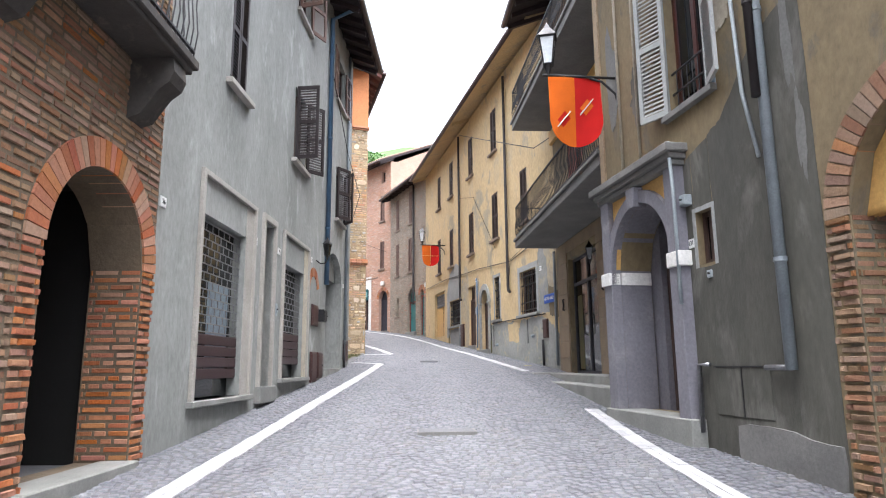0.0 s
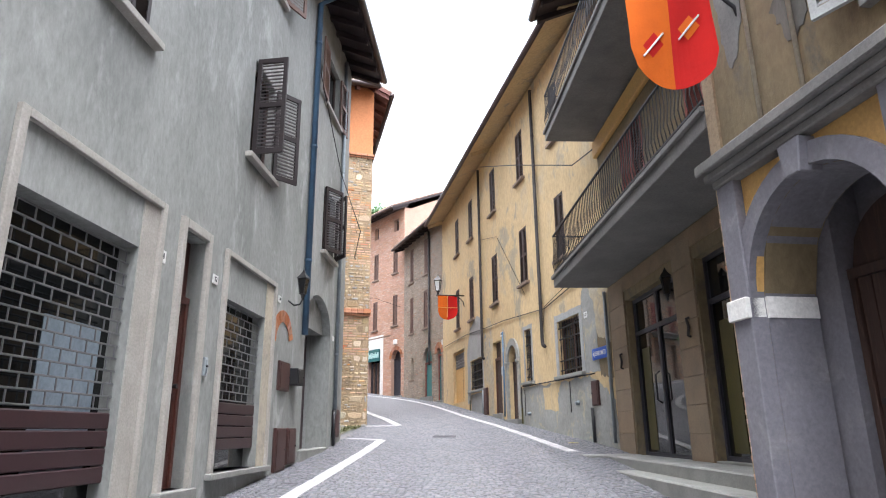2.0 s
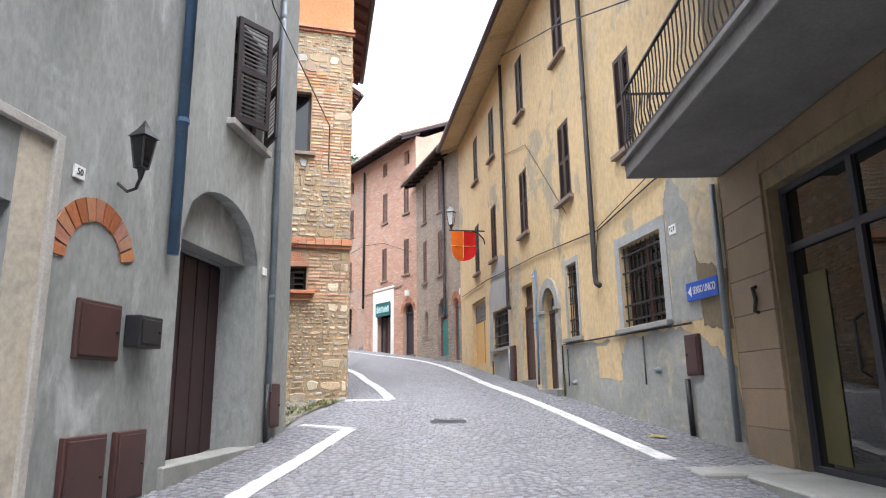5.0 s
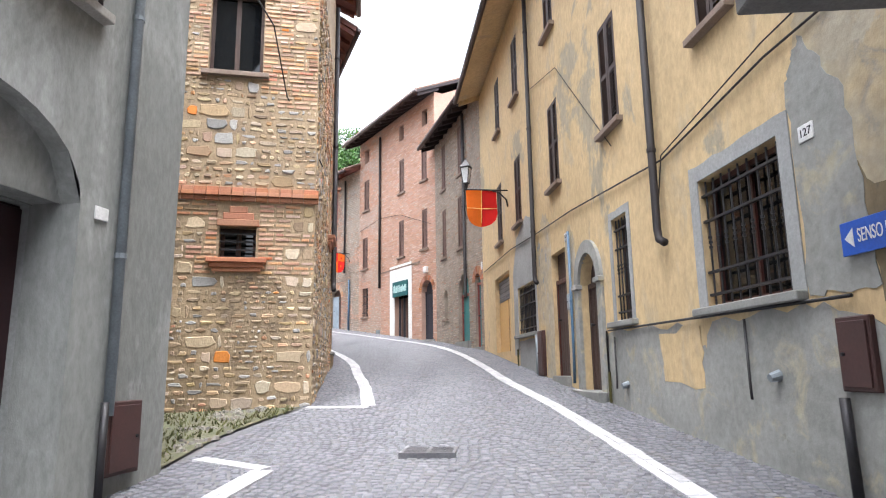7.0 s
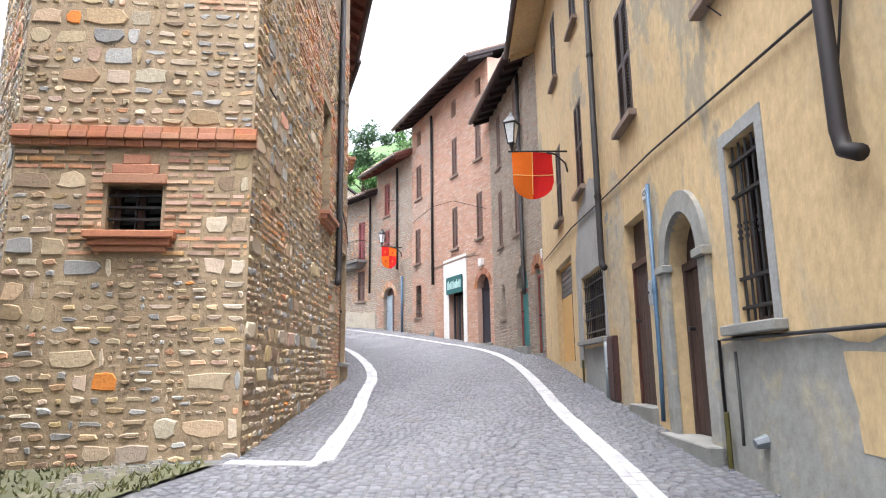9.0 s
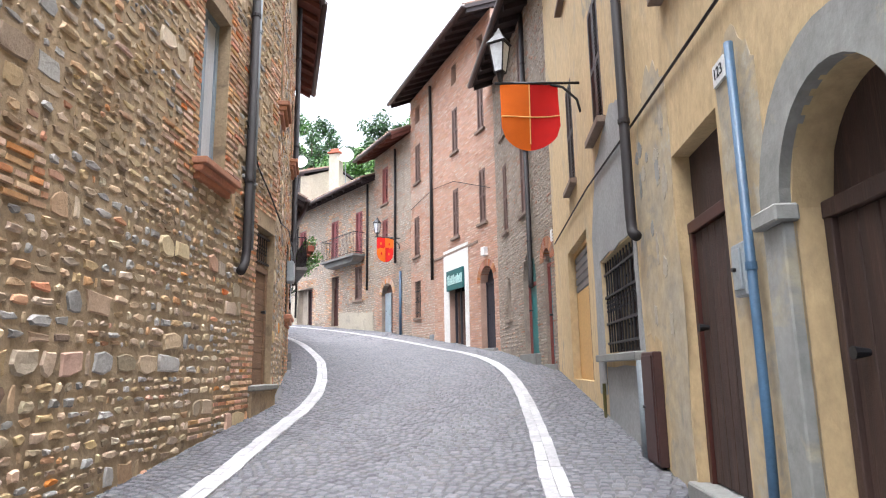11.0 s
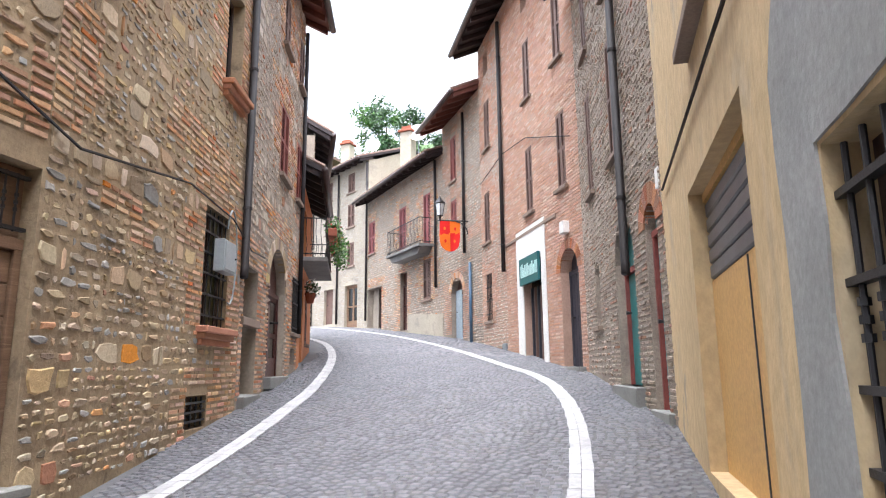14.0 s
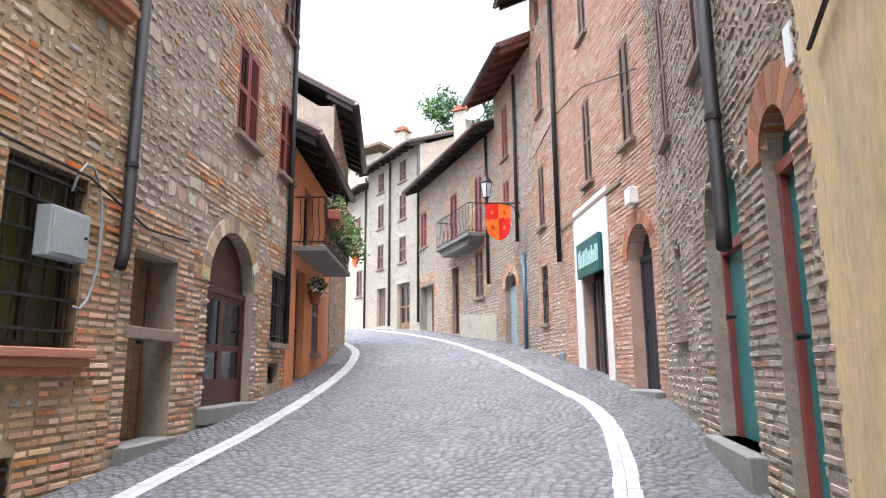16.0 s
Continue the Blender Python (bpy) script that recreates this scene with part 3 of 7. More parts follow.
def masonry(house_part, fr, s0, s1, z0, z1, holes, style, mats, seed, near=0, brickness=0.3, name="stone", proud=0.02, dip=None):
    """Courses of stones and bricks set into the mortar of a wall. near: how many of the lowest become objects of their own."""
    rng = random.Random(seed)
    V, F, MI = [], [], []
    count = 0
    z = z0
    low = (lambda s: gz(*fr.at(s, 0, 0)[:2])) if dip is None else dip
    def put(sc, zc, w, h, mi, rough):
        nonlocal count
        p = proud * rng.uniform(0.3, 1.5)
        base, top = piece_verts(rng, w, h, p, rough, 0.012 if rough < 0.05 else 0.03)
        n = len(base)
        if count < near and 0.0 < zc - low(sc) < 2.3:
            me = bpy.data.meshes.new("brick" if mi else name)
            me.from_pydata([(fr.u.x * a + fr.n.x * d, fr.u.y * a + fr.n.y * d, b) for a, b, d in base + top], [], [tuple(range(n, 2 * n))] + [(i, (i + 1) % n, n + (i + 1) % n, n + i) for i in range(n)])
            me.materials.append(M[mats[2 + mi]])
            ob = new("brick" if mi else name, me)
            ob.parent = house_part
            ob.location = Vector(fr.at(sc, 0, zc)) - BASE[house_part]
            count += 1
            return
        k = len(V)
        V.extend(fr.at(sc + a, d, zc + b) for a, b, d in base + top)
        F.append(tuple(range(k + n, k + 2 * n)))
        F.extend((k + i, k + (i + 1) % n, k + n + (i + 1) % n, k + n + i) for i in range(n))
        MI.extend([mi] * (n + 1))
    while z < z1:
        if style == "brick":
            h = 0.072
            for a, c in free_spans(fr, holes, s0, s1, z, z + h, 0.0):
                s = a - rng.uniform(0, 0.1)
                while s < c - 0.02:
                    w = rng.choice((0.25, 0.25, 0.24, 0.13))
                    e0, e1 = max(a, s), min(c, s + w)
                    if e1 - e0 > 0.03 and z + h / 2 > low((e0 + e1) / 2):
                        put((e0 + e1) / 2, z + h / 2, e1 - e0 - 0.012, h - 0.012, 1, 0.03 + 0.015 * rng.random())
                    s += w
            z += h
            continue
        h = 0.215 if style == "rubble" else 0.20
        for a, c in free_spans(fr, holes, s0, s1, z, z + h, 0.0):
            s = a
            while s < c - 0.02:
                w = min(rng.uniform(0.35, 0.8), c - s)
                if c - (s + w) < 0.12:
                    w = c - s
                q = fr.at(s + w / 2, 0, z)
                nv = noise.noise(Vector((q[0] * 0.8 + seed, q[1] * 0.8, z * 1.1))) * 0.5 + 0.5
                quoin = any(abs(s - o[1]) < 0.05 or abs(s + w - o[0]) < 0.05 for o in holes if o[2] - 0.3 < z < o[3] + 0.25) or any(o[3] - 0.05 < z < o[3] + 0.3 and o[0] - 0.2 < s + w / 2 < o[1] + 0.2 for o in holes)
                if z + h * 0.5 < low(s + w / 2):
                    s += w
                    continue
                if nv < brickness or quoin:
                    for r in range(3):
                        x = s
                        hh = h / 3
                        while x < s + w - 0.02:
                            bw = min(rng.choice((0.25, 0.24, 0.14)), s + w - x)
                            if bw > 0.03:
                                put(x + bw / 2, z + (r + 0.5) * hh, bw - 0.014, hh - 0.014, 1, 0.045)
                            x += bw
                else:
                    rows = rng.choice((1, 2, 2, 2, 3)) if style == "rubble" else rng.choice((2, 2, 3))
                    hh = h / rows
                    for r in range(rows):
                        x = s
                        while x < s + w - 0.02:
                            bw = min(rng.uniform(0.8, 2.1) * hh * (1 if rows == 1 else 1.15), s + w - x)
                            if s + w - x - bw < 0.06:
                                bw = s + w - x
                            j = rng.uniform(-0.012, 0.012)
                            put(x + bw / 2, z + (r + 0.5) * hh + j, bw - 0.012, hh - 0.008 + rng.uniform(-0.012, 0.01), 1 if rng.random() < 0.09 else 0, 0.26)
                            x += bw
                s += w
        z += h
    me = bpy.data.meshes.new("masonry")
    b = BASE[house_part]
    me.from_pydata([(x - b.x, y - b.y, zz - b.z) for x, y, zz in V], [], F)
    me.materials.append(M[mats[0]])
    me.materials.append(M[mats[1]])
    me.polygons.foreach_set("material_index", MI)
    ob = new("masonry", me)
    ob.parent = house_part
    return tagged(ob, "courses of weathered stones and bricks", "", "", "stuff")

def voussoirs(wall, fr, o, depth, m="redbrick", n=None, w=0.25, proud=0.02, name="brick", start=0.0):
    """A ring of bricks on edge round an arched opening, each a piece."""
    s0, s1, z0, z1, rise = o
    c, h, zc = (s0 + s1) / 2, (s1 - s0) / 2, z1 - rise
    n = n or max(9, int(math.pi * (h + rise) / 2 / 0.075))
    for i in range(n):
        t0, t1 = math.pi * i / n + 0.006, math.pi * (i + 1) / n - 0.006
        out = [(c - (h + start) * math.cos(t0), zc + (rise + start) * math.sin(t0)), (c - (h + start + w) * math.cos(t0), zc + (rise + start + w) * math.sin(t0)), (c - (h + start + w) * math.cos(t1), zc + (rise + start + w) * math.sin(t1)), (c - (h + start) * math.cos(t1), zc + (rise + start) * math.sin(t1))]
        b = Build()
        b.prism(fr, out, -depth, proud)
        part(name, b, m, wall)

# ---- openings' furniture ----
def shutter_leaf(fr, hinge, width, z0, z1, angle, b=None, th=0.035, d0=0.02, rails=1, slat=0.055):
    """A louvred leaf swung round its hinge; angle 0 lies along +s, 180 along -s, in degrees, over the street side."""
    b = b or Build()
    a = radians(angle)
    du, dn = math.cos(a), math.sin(a)
    lf = Frame((0, 0), (1, 0), fr.side)
    o = fr.p0 + fr.u * hinge + fr.n * d0
    lf.p0 = o
    lf.u = fr.u * du + fr.n * dn
    lf.n = fr.n * du - fr.u * dn
    st = 0.055
    b.box(lf, 0, st, -th / 2, th / 2, z0, z1)
    b.box(lf, width - st, width, -th / 2, th / 2, z0, z1)
    edges = [z0 + (z1 - z0 - 0.07) * i / (rails + 1) for i in range(rails + 2)]
    for e in edges:
        b.box(lf, st, width - st, -th / 2, th / 2, e, e + 0.07)
    for e0, e1 in zip(edges, edges[1:]):
        z = e0 + 0.085
        while z < e1 - 0.02:
            c = [lf.at(st, -th * 0.45, z + 0.028), lf.at(width - st, -th * 0.45, z + 0.028), lf.at(width - st, th * 0.45, z - 0.008), lf.at(st, th * 0.45, z - 0.008)]
            b.face(c)
            b.face([(x, y, zz + 0.010) for x, y, zz in c])
            b.face([c[2], c[3], (c[3][0], c[3][1], c[3][2] + 0.01), (c[2][0], c[2][1], c[2][2] + 0.01)])
            z += slat
    return b

def window(house, fr, s0, s1, z0, z1, shut="closed", col="shutter", sill="sill", rec=0.10, frame_m="wood", pane="glass", sillout=0.08, over=0.1, slat=0.055, label=""):
    b = Build()
    f = 0.055
    for a, c, e, g in ((s0, s0 + f, z0, z1), (s1 - f, s1, z0, z1), (s0 + f, s1 - f, z0, z0 + f), (s0 + f, s1 - f, z1 - f, z1), ((s0 + s1) / 2 - 0.035, (s0 + s1) / 2 + 0.035, z0 + f, z1 - f)):
        b.box(fr, a, c, -rec - 0.06, -rec, e, g)
    w = part("window", b, frame_m, house, label)
    p = Build()
    p.box(fr, s0 + 0.03, s1 - 0.03, -rec - 0.045, -rec - 0.025, z0 + 0.03, z1 - 0.03)
    part("pane", p, pane, w, "dark reflecting glass" if pane == "glass" else "")
    if sill:
        q = Build()
        q.box(fr, s0 - over, s1 + over, -rec + 0.005, sillout, z0 - 0.08, z0 - 0.004)
        part("sill", q, sill, w, bevel=0.006)
    mid = (s0 + s1) / 2
    if shut == "closed":
        for h, ww, an in ((s0 + 0.005, mid - s0 - 0.012, 0), (s1 - 0.005, s1 - mid - 0.012, 180)):
            part("shutter", shutter_leaf(fr, h, ww, z0 + 0.01, z1 - 0.01, an, d0=-0.015, slat=slat), col, w)
    elif shut == "open":
        for h, ww, an in ((s0 + 0.005, mid - s0, 172), (s1 - 0.005, s1 - mid, 8)):
            part("shutter", shutter_leaf(fr, h, ww, z0 + 0.01, z1 - 0.01, an, d0=0.04, slat=slat), col, w)
    elif isinstance(shut, tuple):
        for h, ww, an in ((s0 + 0.005, mid - s0, shut[0]), (s1 - 0.005, s1 - mid, shut[1])):
            if an is not None:
                part("shutter", shutter_leaf(fr, h, ww, z0 + 0.01, z1 - 0.01, an, d0=0.04, slat=slat), col, w)
    return w

def grille(house, fr, s0, s1, z0, z1, nv, hz, d=0.0, r=0.011, m="iron", name="window_grille", label="black wrought iron bars"):
    g = None
    for z in hz:
        b = Build()
        b.box(fr, s0 - 0.04, s1 + 0.04, d - 0.018, d + 0.018, z - 0.012, z + 0.012)
        if g is None:
            g = part(name, b, m, house, label)
        else:
            part("crossbar", b, m, g)
    for i in range(nv):
        s = s0 + (s1 - s0) * (i + 0.5) / nv
        t = Build()
        t.tube([fr.at(s, d, z0 + 0.02), fr.at(s, d, z1 - 0.02)], r, n=6)
        zm = (z0 + z1) / 2
        for k in (-0.05, 0, 0.05):
            t.tube([fr.at(s, d, zm + k - 0.012), fr.at(s, d, zm + k + 0.012)], r * 1.8, n=6)
        part("bar", t, m, g)
    return g

def door(house, fr, o, rec, m, panels="v", label="", frame_m=None, transom=None):
    """A door set back in its opening o; vertical or cross boards, each a piece; arched like its opening."""
    s0, s1, z0, z1, rise = o
    f = 0.06
    n = 14
    outline = [(s0 + 0.01, z0)] + ([(s0 + 0.01 + (s1 - s0 - 0.02) * i / n, arch_top(o, s0 + (s1 - s0) * i / n) - 0.005) for i in range(n + 1)] if rise > 0 else [(s0 + 0.01, z1 - 0.005), (s1 - 0.01, z1 - 0.005)]) + [(s1 - 0.01, z0)]
    b = Build()
    b.prism(fr, outline, -rec - 0.06, -rec - 0.03)
    dr = part("door", b, m, house, label)
    zt = transom or (z1 - rise if rise > 0 else z1 - 0.02)
    for a, c in ((s0 + 0.01, s0 + f + 0.01), (s1 - f - 0.01, s1 - 0.01)):
        q = Build()
        q.box(fr, a, c, -rec - 0.05, -rec + 0.02, z0, zt)
        part("jamb", q, frame_m or m, dr, bevel=0.005)
    q = Build()
    q.box(fr, s0 + 0.01, s1 - 0.01, -rec - 0.05, -rec + 0.025, zt - 0.06, zt + 0.02)
    part("lintel", q, frame_m or m, dr, bevel=0.005)
    if panels == "v":
        k = max(3, round((s1 - s0 - 2 * f) / 0.14))
        for i in range(k):
            w = (s1 - s0 - 2 * f - 0.02) / k
            q = Build()
            q.box(fr, s0 + f + 0.01 + i * w + 0.003, s0 + f + 0.01 + (i + 1) * w - 0.003, -rec - 0.03, -rec - 0.005, z0 + 0.02, zt - 0.062)
            part("board", q, m, dr, bevel=0.004)
    elif panels == "h":
        k = max(3, round((zt - z0) / 0.22))
        for i in range(k):
            w = (zt - z0 - 0.08) / k
            q = Build()
            q.box(fr, s0 + f + 0.012, s1 - f - 0.012, -rec - 0.03, -rec - 0.004, z0 + 0.01 + i * w + 0.004, z0 + 0.01 + (i + 1) * w - 0.004)
            part("board", q, m, dr, bevel=0.006)
    elif panels == "glass":
        mid = (s0 + s1) / 2
        for a, c in ((s0 + f + 0.01, mid), (mid, s1 - f - 0.01)):
            q = Build()
            for e in ((a, a + 0.07, z0, zt - 0.06), (c - 0.07, c, z0, zt - 0.06), (a + 0.07, c - 0.07, z0, z0 + 0.35), (a + 0.07, c - 0.07, zt - 0.14, zt - 0.06), (a + 0.07, c - 0.07, (z0 + zt) / 2 - 0.04, (z0 + zt) / 2 + 0.04)):
                q.box(fr, e[0], e[1], -rec - 0.04, -rec, e[2], e[3])
            part("leaf", q, m, dr)
            q = Build()
            q.box(fr, a + 0.05, c - 0.05, -rec - 0.028, -rec - 0.018, z0 + 0.3, zt - 0.1)
            part("pane", q, "glass", dr)
    h = Build()
    sh = s1 - f - 0.12
    h.tube([fr.at(sh, -rec - 0.02, z0 + 1.0), fr.at(sh, -rec + 0.06, z0 + 1.0)], [0.012, 0.028], n=8)
    part("door_handle", h, "iron", dr)
    return dr

def step(fr, s0, s1, d1, z0, z1, house, m="slab", name="doorstep"):
    b = Build()
    b.box(fr, s0, s1, -0.25, d1, z0, z1)
    return part(name, b, m, house, bevel=0.012)

def pipe(house, pts, r=0.045, m="pipe", name="downpipe", label="", clips=True):
    b = Build()
    b.tube(pts, r, n=10)
    p = part(name, b, m, house, label, smooth=True)
    if clips:
        (x0, y0, z0), (x1, y1, z1) = pts[0], pts[1]
        L = abs(z1 - z0)
        k = int(L / 1.8)
        for i in range(k):
            t = (i + 0.6) / max(k, 1)
            q = Build()
            c = (x0 + (x1 - x0) * t, y0 + (y1 - y0) * t, z0 + (z1 - z0) * t)
            q.tube([(c[0], c[1], c[2] - 0.02), (c[0], c[1], c[2] + 0.02)], r * 1.18, n=10)
            part("clip", q, m, p)
    return p

def text_on(fr, text, s, z, size, d, m, parent, name="lettering", width=None, flip=False):
    """Raised letters on a facade, reading along the street side."""
    cu = bpy.data.curves.new(name, "FONT")
    cu.body, cu.size, cu.extrude, cu.align_x, cu.align_y = text, size, 0.002, "CENTER", "CENTER"
    tmp = bpy.data.objects.new(name, cu)
    scene.collection.objects.link(tmp)
    dg = bpy.context.evaluated_depsgraph_get()
    me = bpy.data.meshes.new_from_object(tmp.evaluated_get(dg))
    bpy.data.objects.remove(tmp)
    xs = [v.co.x for v in me.vertices]
    k = width / (max(xs) - min(xs)) if width else 1.0
    sg = 1 if fr.side > 0 else -1   # the reader's right along s
    o = BASE[parent]
    for v in me.vertices:
        x, y, e = v.co.x * k, v.co.y, v.co.z
        p = fr.at(s + sg * x, d + e, z + y)
        v.co = (p[0] - o.x, p[1] - o.y, p[2] - o.z)
    me.materials.clear()
    me.materials.append(M[m])
    ob = new(name, me)
    ob.parent = parent
    BASE[ob] = o
    return ob

def number_plate(fr, s, z, text, w=0.13, h=0.11):
    b = Build()
    b.box(fr, s - w / 2, s + w / 2, 0.001, 0.018, z - h / 2, z + h / 2)
    t = single("number_plate", b, "signwhite", fr.at(s, 0, z), "small white enamel house number plate on the wall", "house number", "house numbers", bevel=0.003)
    text_on(fr, text, s, z, h * 0.7, 0.02, "ink", t)
    return t

def wall_box(fr, s0, s1, z0, z1, d, m, name, label, category, group="", lid=True):
    b = Build()
    b.box(fr, s0, s1, 0.0, d, z0, z1)
    t = single(name, b, m, fr.at((s0 + s1) / 2, 0, z0), label, category, group, bevel=0.008)
    if lid:
        q = Build()
        q.box(fr, s0 + 0.03, s1 - 0.03, d, d + 0.012, z0 + 0.03, z1 - 0.03)
        lid_ = part("lid", q, m, t, bevel=0.004)
        k = Build()
        k.tube([fr.at(s1 - 0.07, d + 0.01, (z0 + z1) / 2), fr.at(s1 - 0.07, d + 0.03, (z0 + z1) / 2)], 0.012, n=8)
        part("lock", k, "iron", lid_)
    return t

def surround(house, fr, s0, s1, z0, z1, w, m, d=0.006, name="plaster_surround", bottom=True, seed=3):
    rng = random.Random(seed)
    def wob(pts):
        return pts
    outer, n = [], 10
    for i in range(n + 1):
        outer.append((s0 - w + (s1 - s0 + 2 * w) * i / n, z1 + w + rng.uniform(-0.05, 0.06) * w * 4 * 0.4))
    b = Build()
    b.prism(fr, [(s0 - w, z1)] + outer + [(s1 + w, z1)], 0.0, d)
    for a, c in ((s0 - w, s0), (s1, s1 + w)):
        lo = z0 - (w * 0.6 if bottom else 0)
        side_pts = [(a + (rng.uniform(-0.03, 0.03) if a < s0 else 0), z) for z in (lo,)]
        b.prism(fr, [(a, lo), (c, lo), (c, z1), (a, z1)], 0.0, d)
    return part(name, b, m, house)

def irregular(house, fr, pts, m, d=0.005, name="plaster_patch", seed=5, sub=5, amp=0.06, label=""):
    """A thin coat of plaster with a ragged outline."""
    rng = random.Random(seed)
    out = []
    for (a, za), (c, zc) in zip(pts, pts[1:] + pts[:1]):
        for i in range(sub):
            t = i / sub
            k = amp if i else amp * 0.3
            out.append((a + (c - a) * t + rng.uniform(-k, k), za + (zc - za) * t + rng.uniform(-k, k)))
    b = Build()
    b.prism(fr, out, 0.0, d)
    return part(name, b, m, house, label)

def flake(house, fr, s, z, rs, rz, m, seed, d=0.004, name="plaster_flake"):
    """A ragged blotch where the paint has come off or a repair was smeared on."""
    out, n = [], 46
    for i in range(n):
        a = 2 * math.pi * i / n
        k = 1 + 0.45 * noise.noise(Vector((math.cos(a) * 1.2 + seed, math.sin(a) * 1.2, seed * 0.7))) + 0.28 * noise.noise(Vector((math.cos(a) * 4 + seed, math.sin(a) * 4, 5)))
        out.append((s + rs * k * math.cos(a), z + rz * k * math.sin(a)))
    b = Build()
    b.prism(fr, out, 0.0, d)
    return part(name, b, m, house)

def railing(parent, fr, s0, s1, d, z0, h, gap=0.11, ends=True, m="iron", dwall=0.0):
    b = Build()
    for z in (z0 + 0.08, z0 + h):
        b.box(fr, s0, s1, d - 0.02, d + 0.012, z - 0.012, z + 0.012)
        if ends:
            for s in (s0, s1):
                b.box(fr, s - 0.012, s + 0.012, dwall, d, z - 0.012, z + 0.012)
    r = part("railing", b, m, parent, "black iron railing with twisted bars")
    n = int((s1 - s0) / gap)
    pts = [(s0 + (s1 - s0) * i / n, d - 0.004) for i in range(n + 1)]
    if ends:
        k = int((d - dwall) / gap)
        pts += [(s, dwall + (d - dwall) * i / k) for s in (s0, s1) for i in range(1, k)]
    t = Build()
    for s, dd in pts:
        t.tube([fr.at(s, dd, z0 + 0.03), fr.at(s, dd + 0.03, z0 + h * 0.3), fr.at(s, dd, z0 + h * 0.6), fr.at(s, dd, z0 + h)], 0.008, n=5)
    part("bars", t, m, r)
    return r

def lantern(base_pt, fr, m="iron", scale=1.0, label="", pane="lampglass"):
    """A four-sided street lantern standing at base_pt."""
    x, y, z = base_pt
    t = thing("street_lamp", base_pt, label or "black iron four-sided street lantern with milky glass", "street lamp", "street lanterns")
    def ringpts(r, h):
        return [(x + r * scale * math.cos(a), y + r * scale * math.sin(a), z + h * scale) for a in (0.5, 0.5 + math.pi / 2, 0.5 + math.pi, 0.5 + 1.5 * math.pi)]
    g = Build()
    lo, hi = ringpts(0.085, 0.06), ringpts(0.15, 0.46)
    for i in range(4):
        j = (i + 1) % 4
        g.face([lo[i], lo[j], hi[j], hi[i]])
    g.face(lo)
    g.face(hi)
    part("glass", g, pane, t, "lantern glass panes")
    c = Build()
    for i in range(4):
        c.tube([lo[i], hi[i]], 0.012 * scale, n=5)
        c.tube([hi[i], hi[(i + 1) % 4]], 0.014 * scale, n=5)
        c.tube([lo[i], lo[(i + 1) % 4]], 0.012 * scale, n=5)
    part("cage", c, m, t)
    k = Build()
    a1, a2, top = ringpts(0.19, 0.47), ringpts(0.07, 0.60), (x, y, z + 0.72 * scale)
    for i in range(4):
        j = (i + 1) % 4
        k.face([a1[i], a1[j], a2[j], a2[i]])
        k.face([a2[i], a2[j], top])
    k.face(a1[::-1])
    part("cap", k, m, t)
    f = Build()
    f.tube([(x, y, z - 0.1 * scale), (x, y, z + 0.06 * scale)], [0.02 * scale, 0.06 * scale], n=8)
    part("foot", f, m, t)
    return t

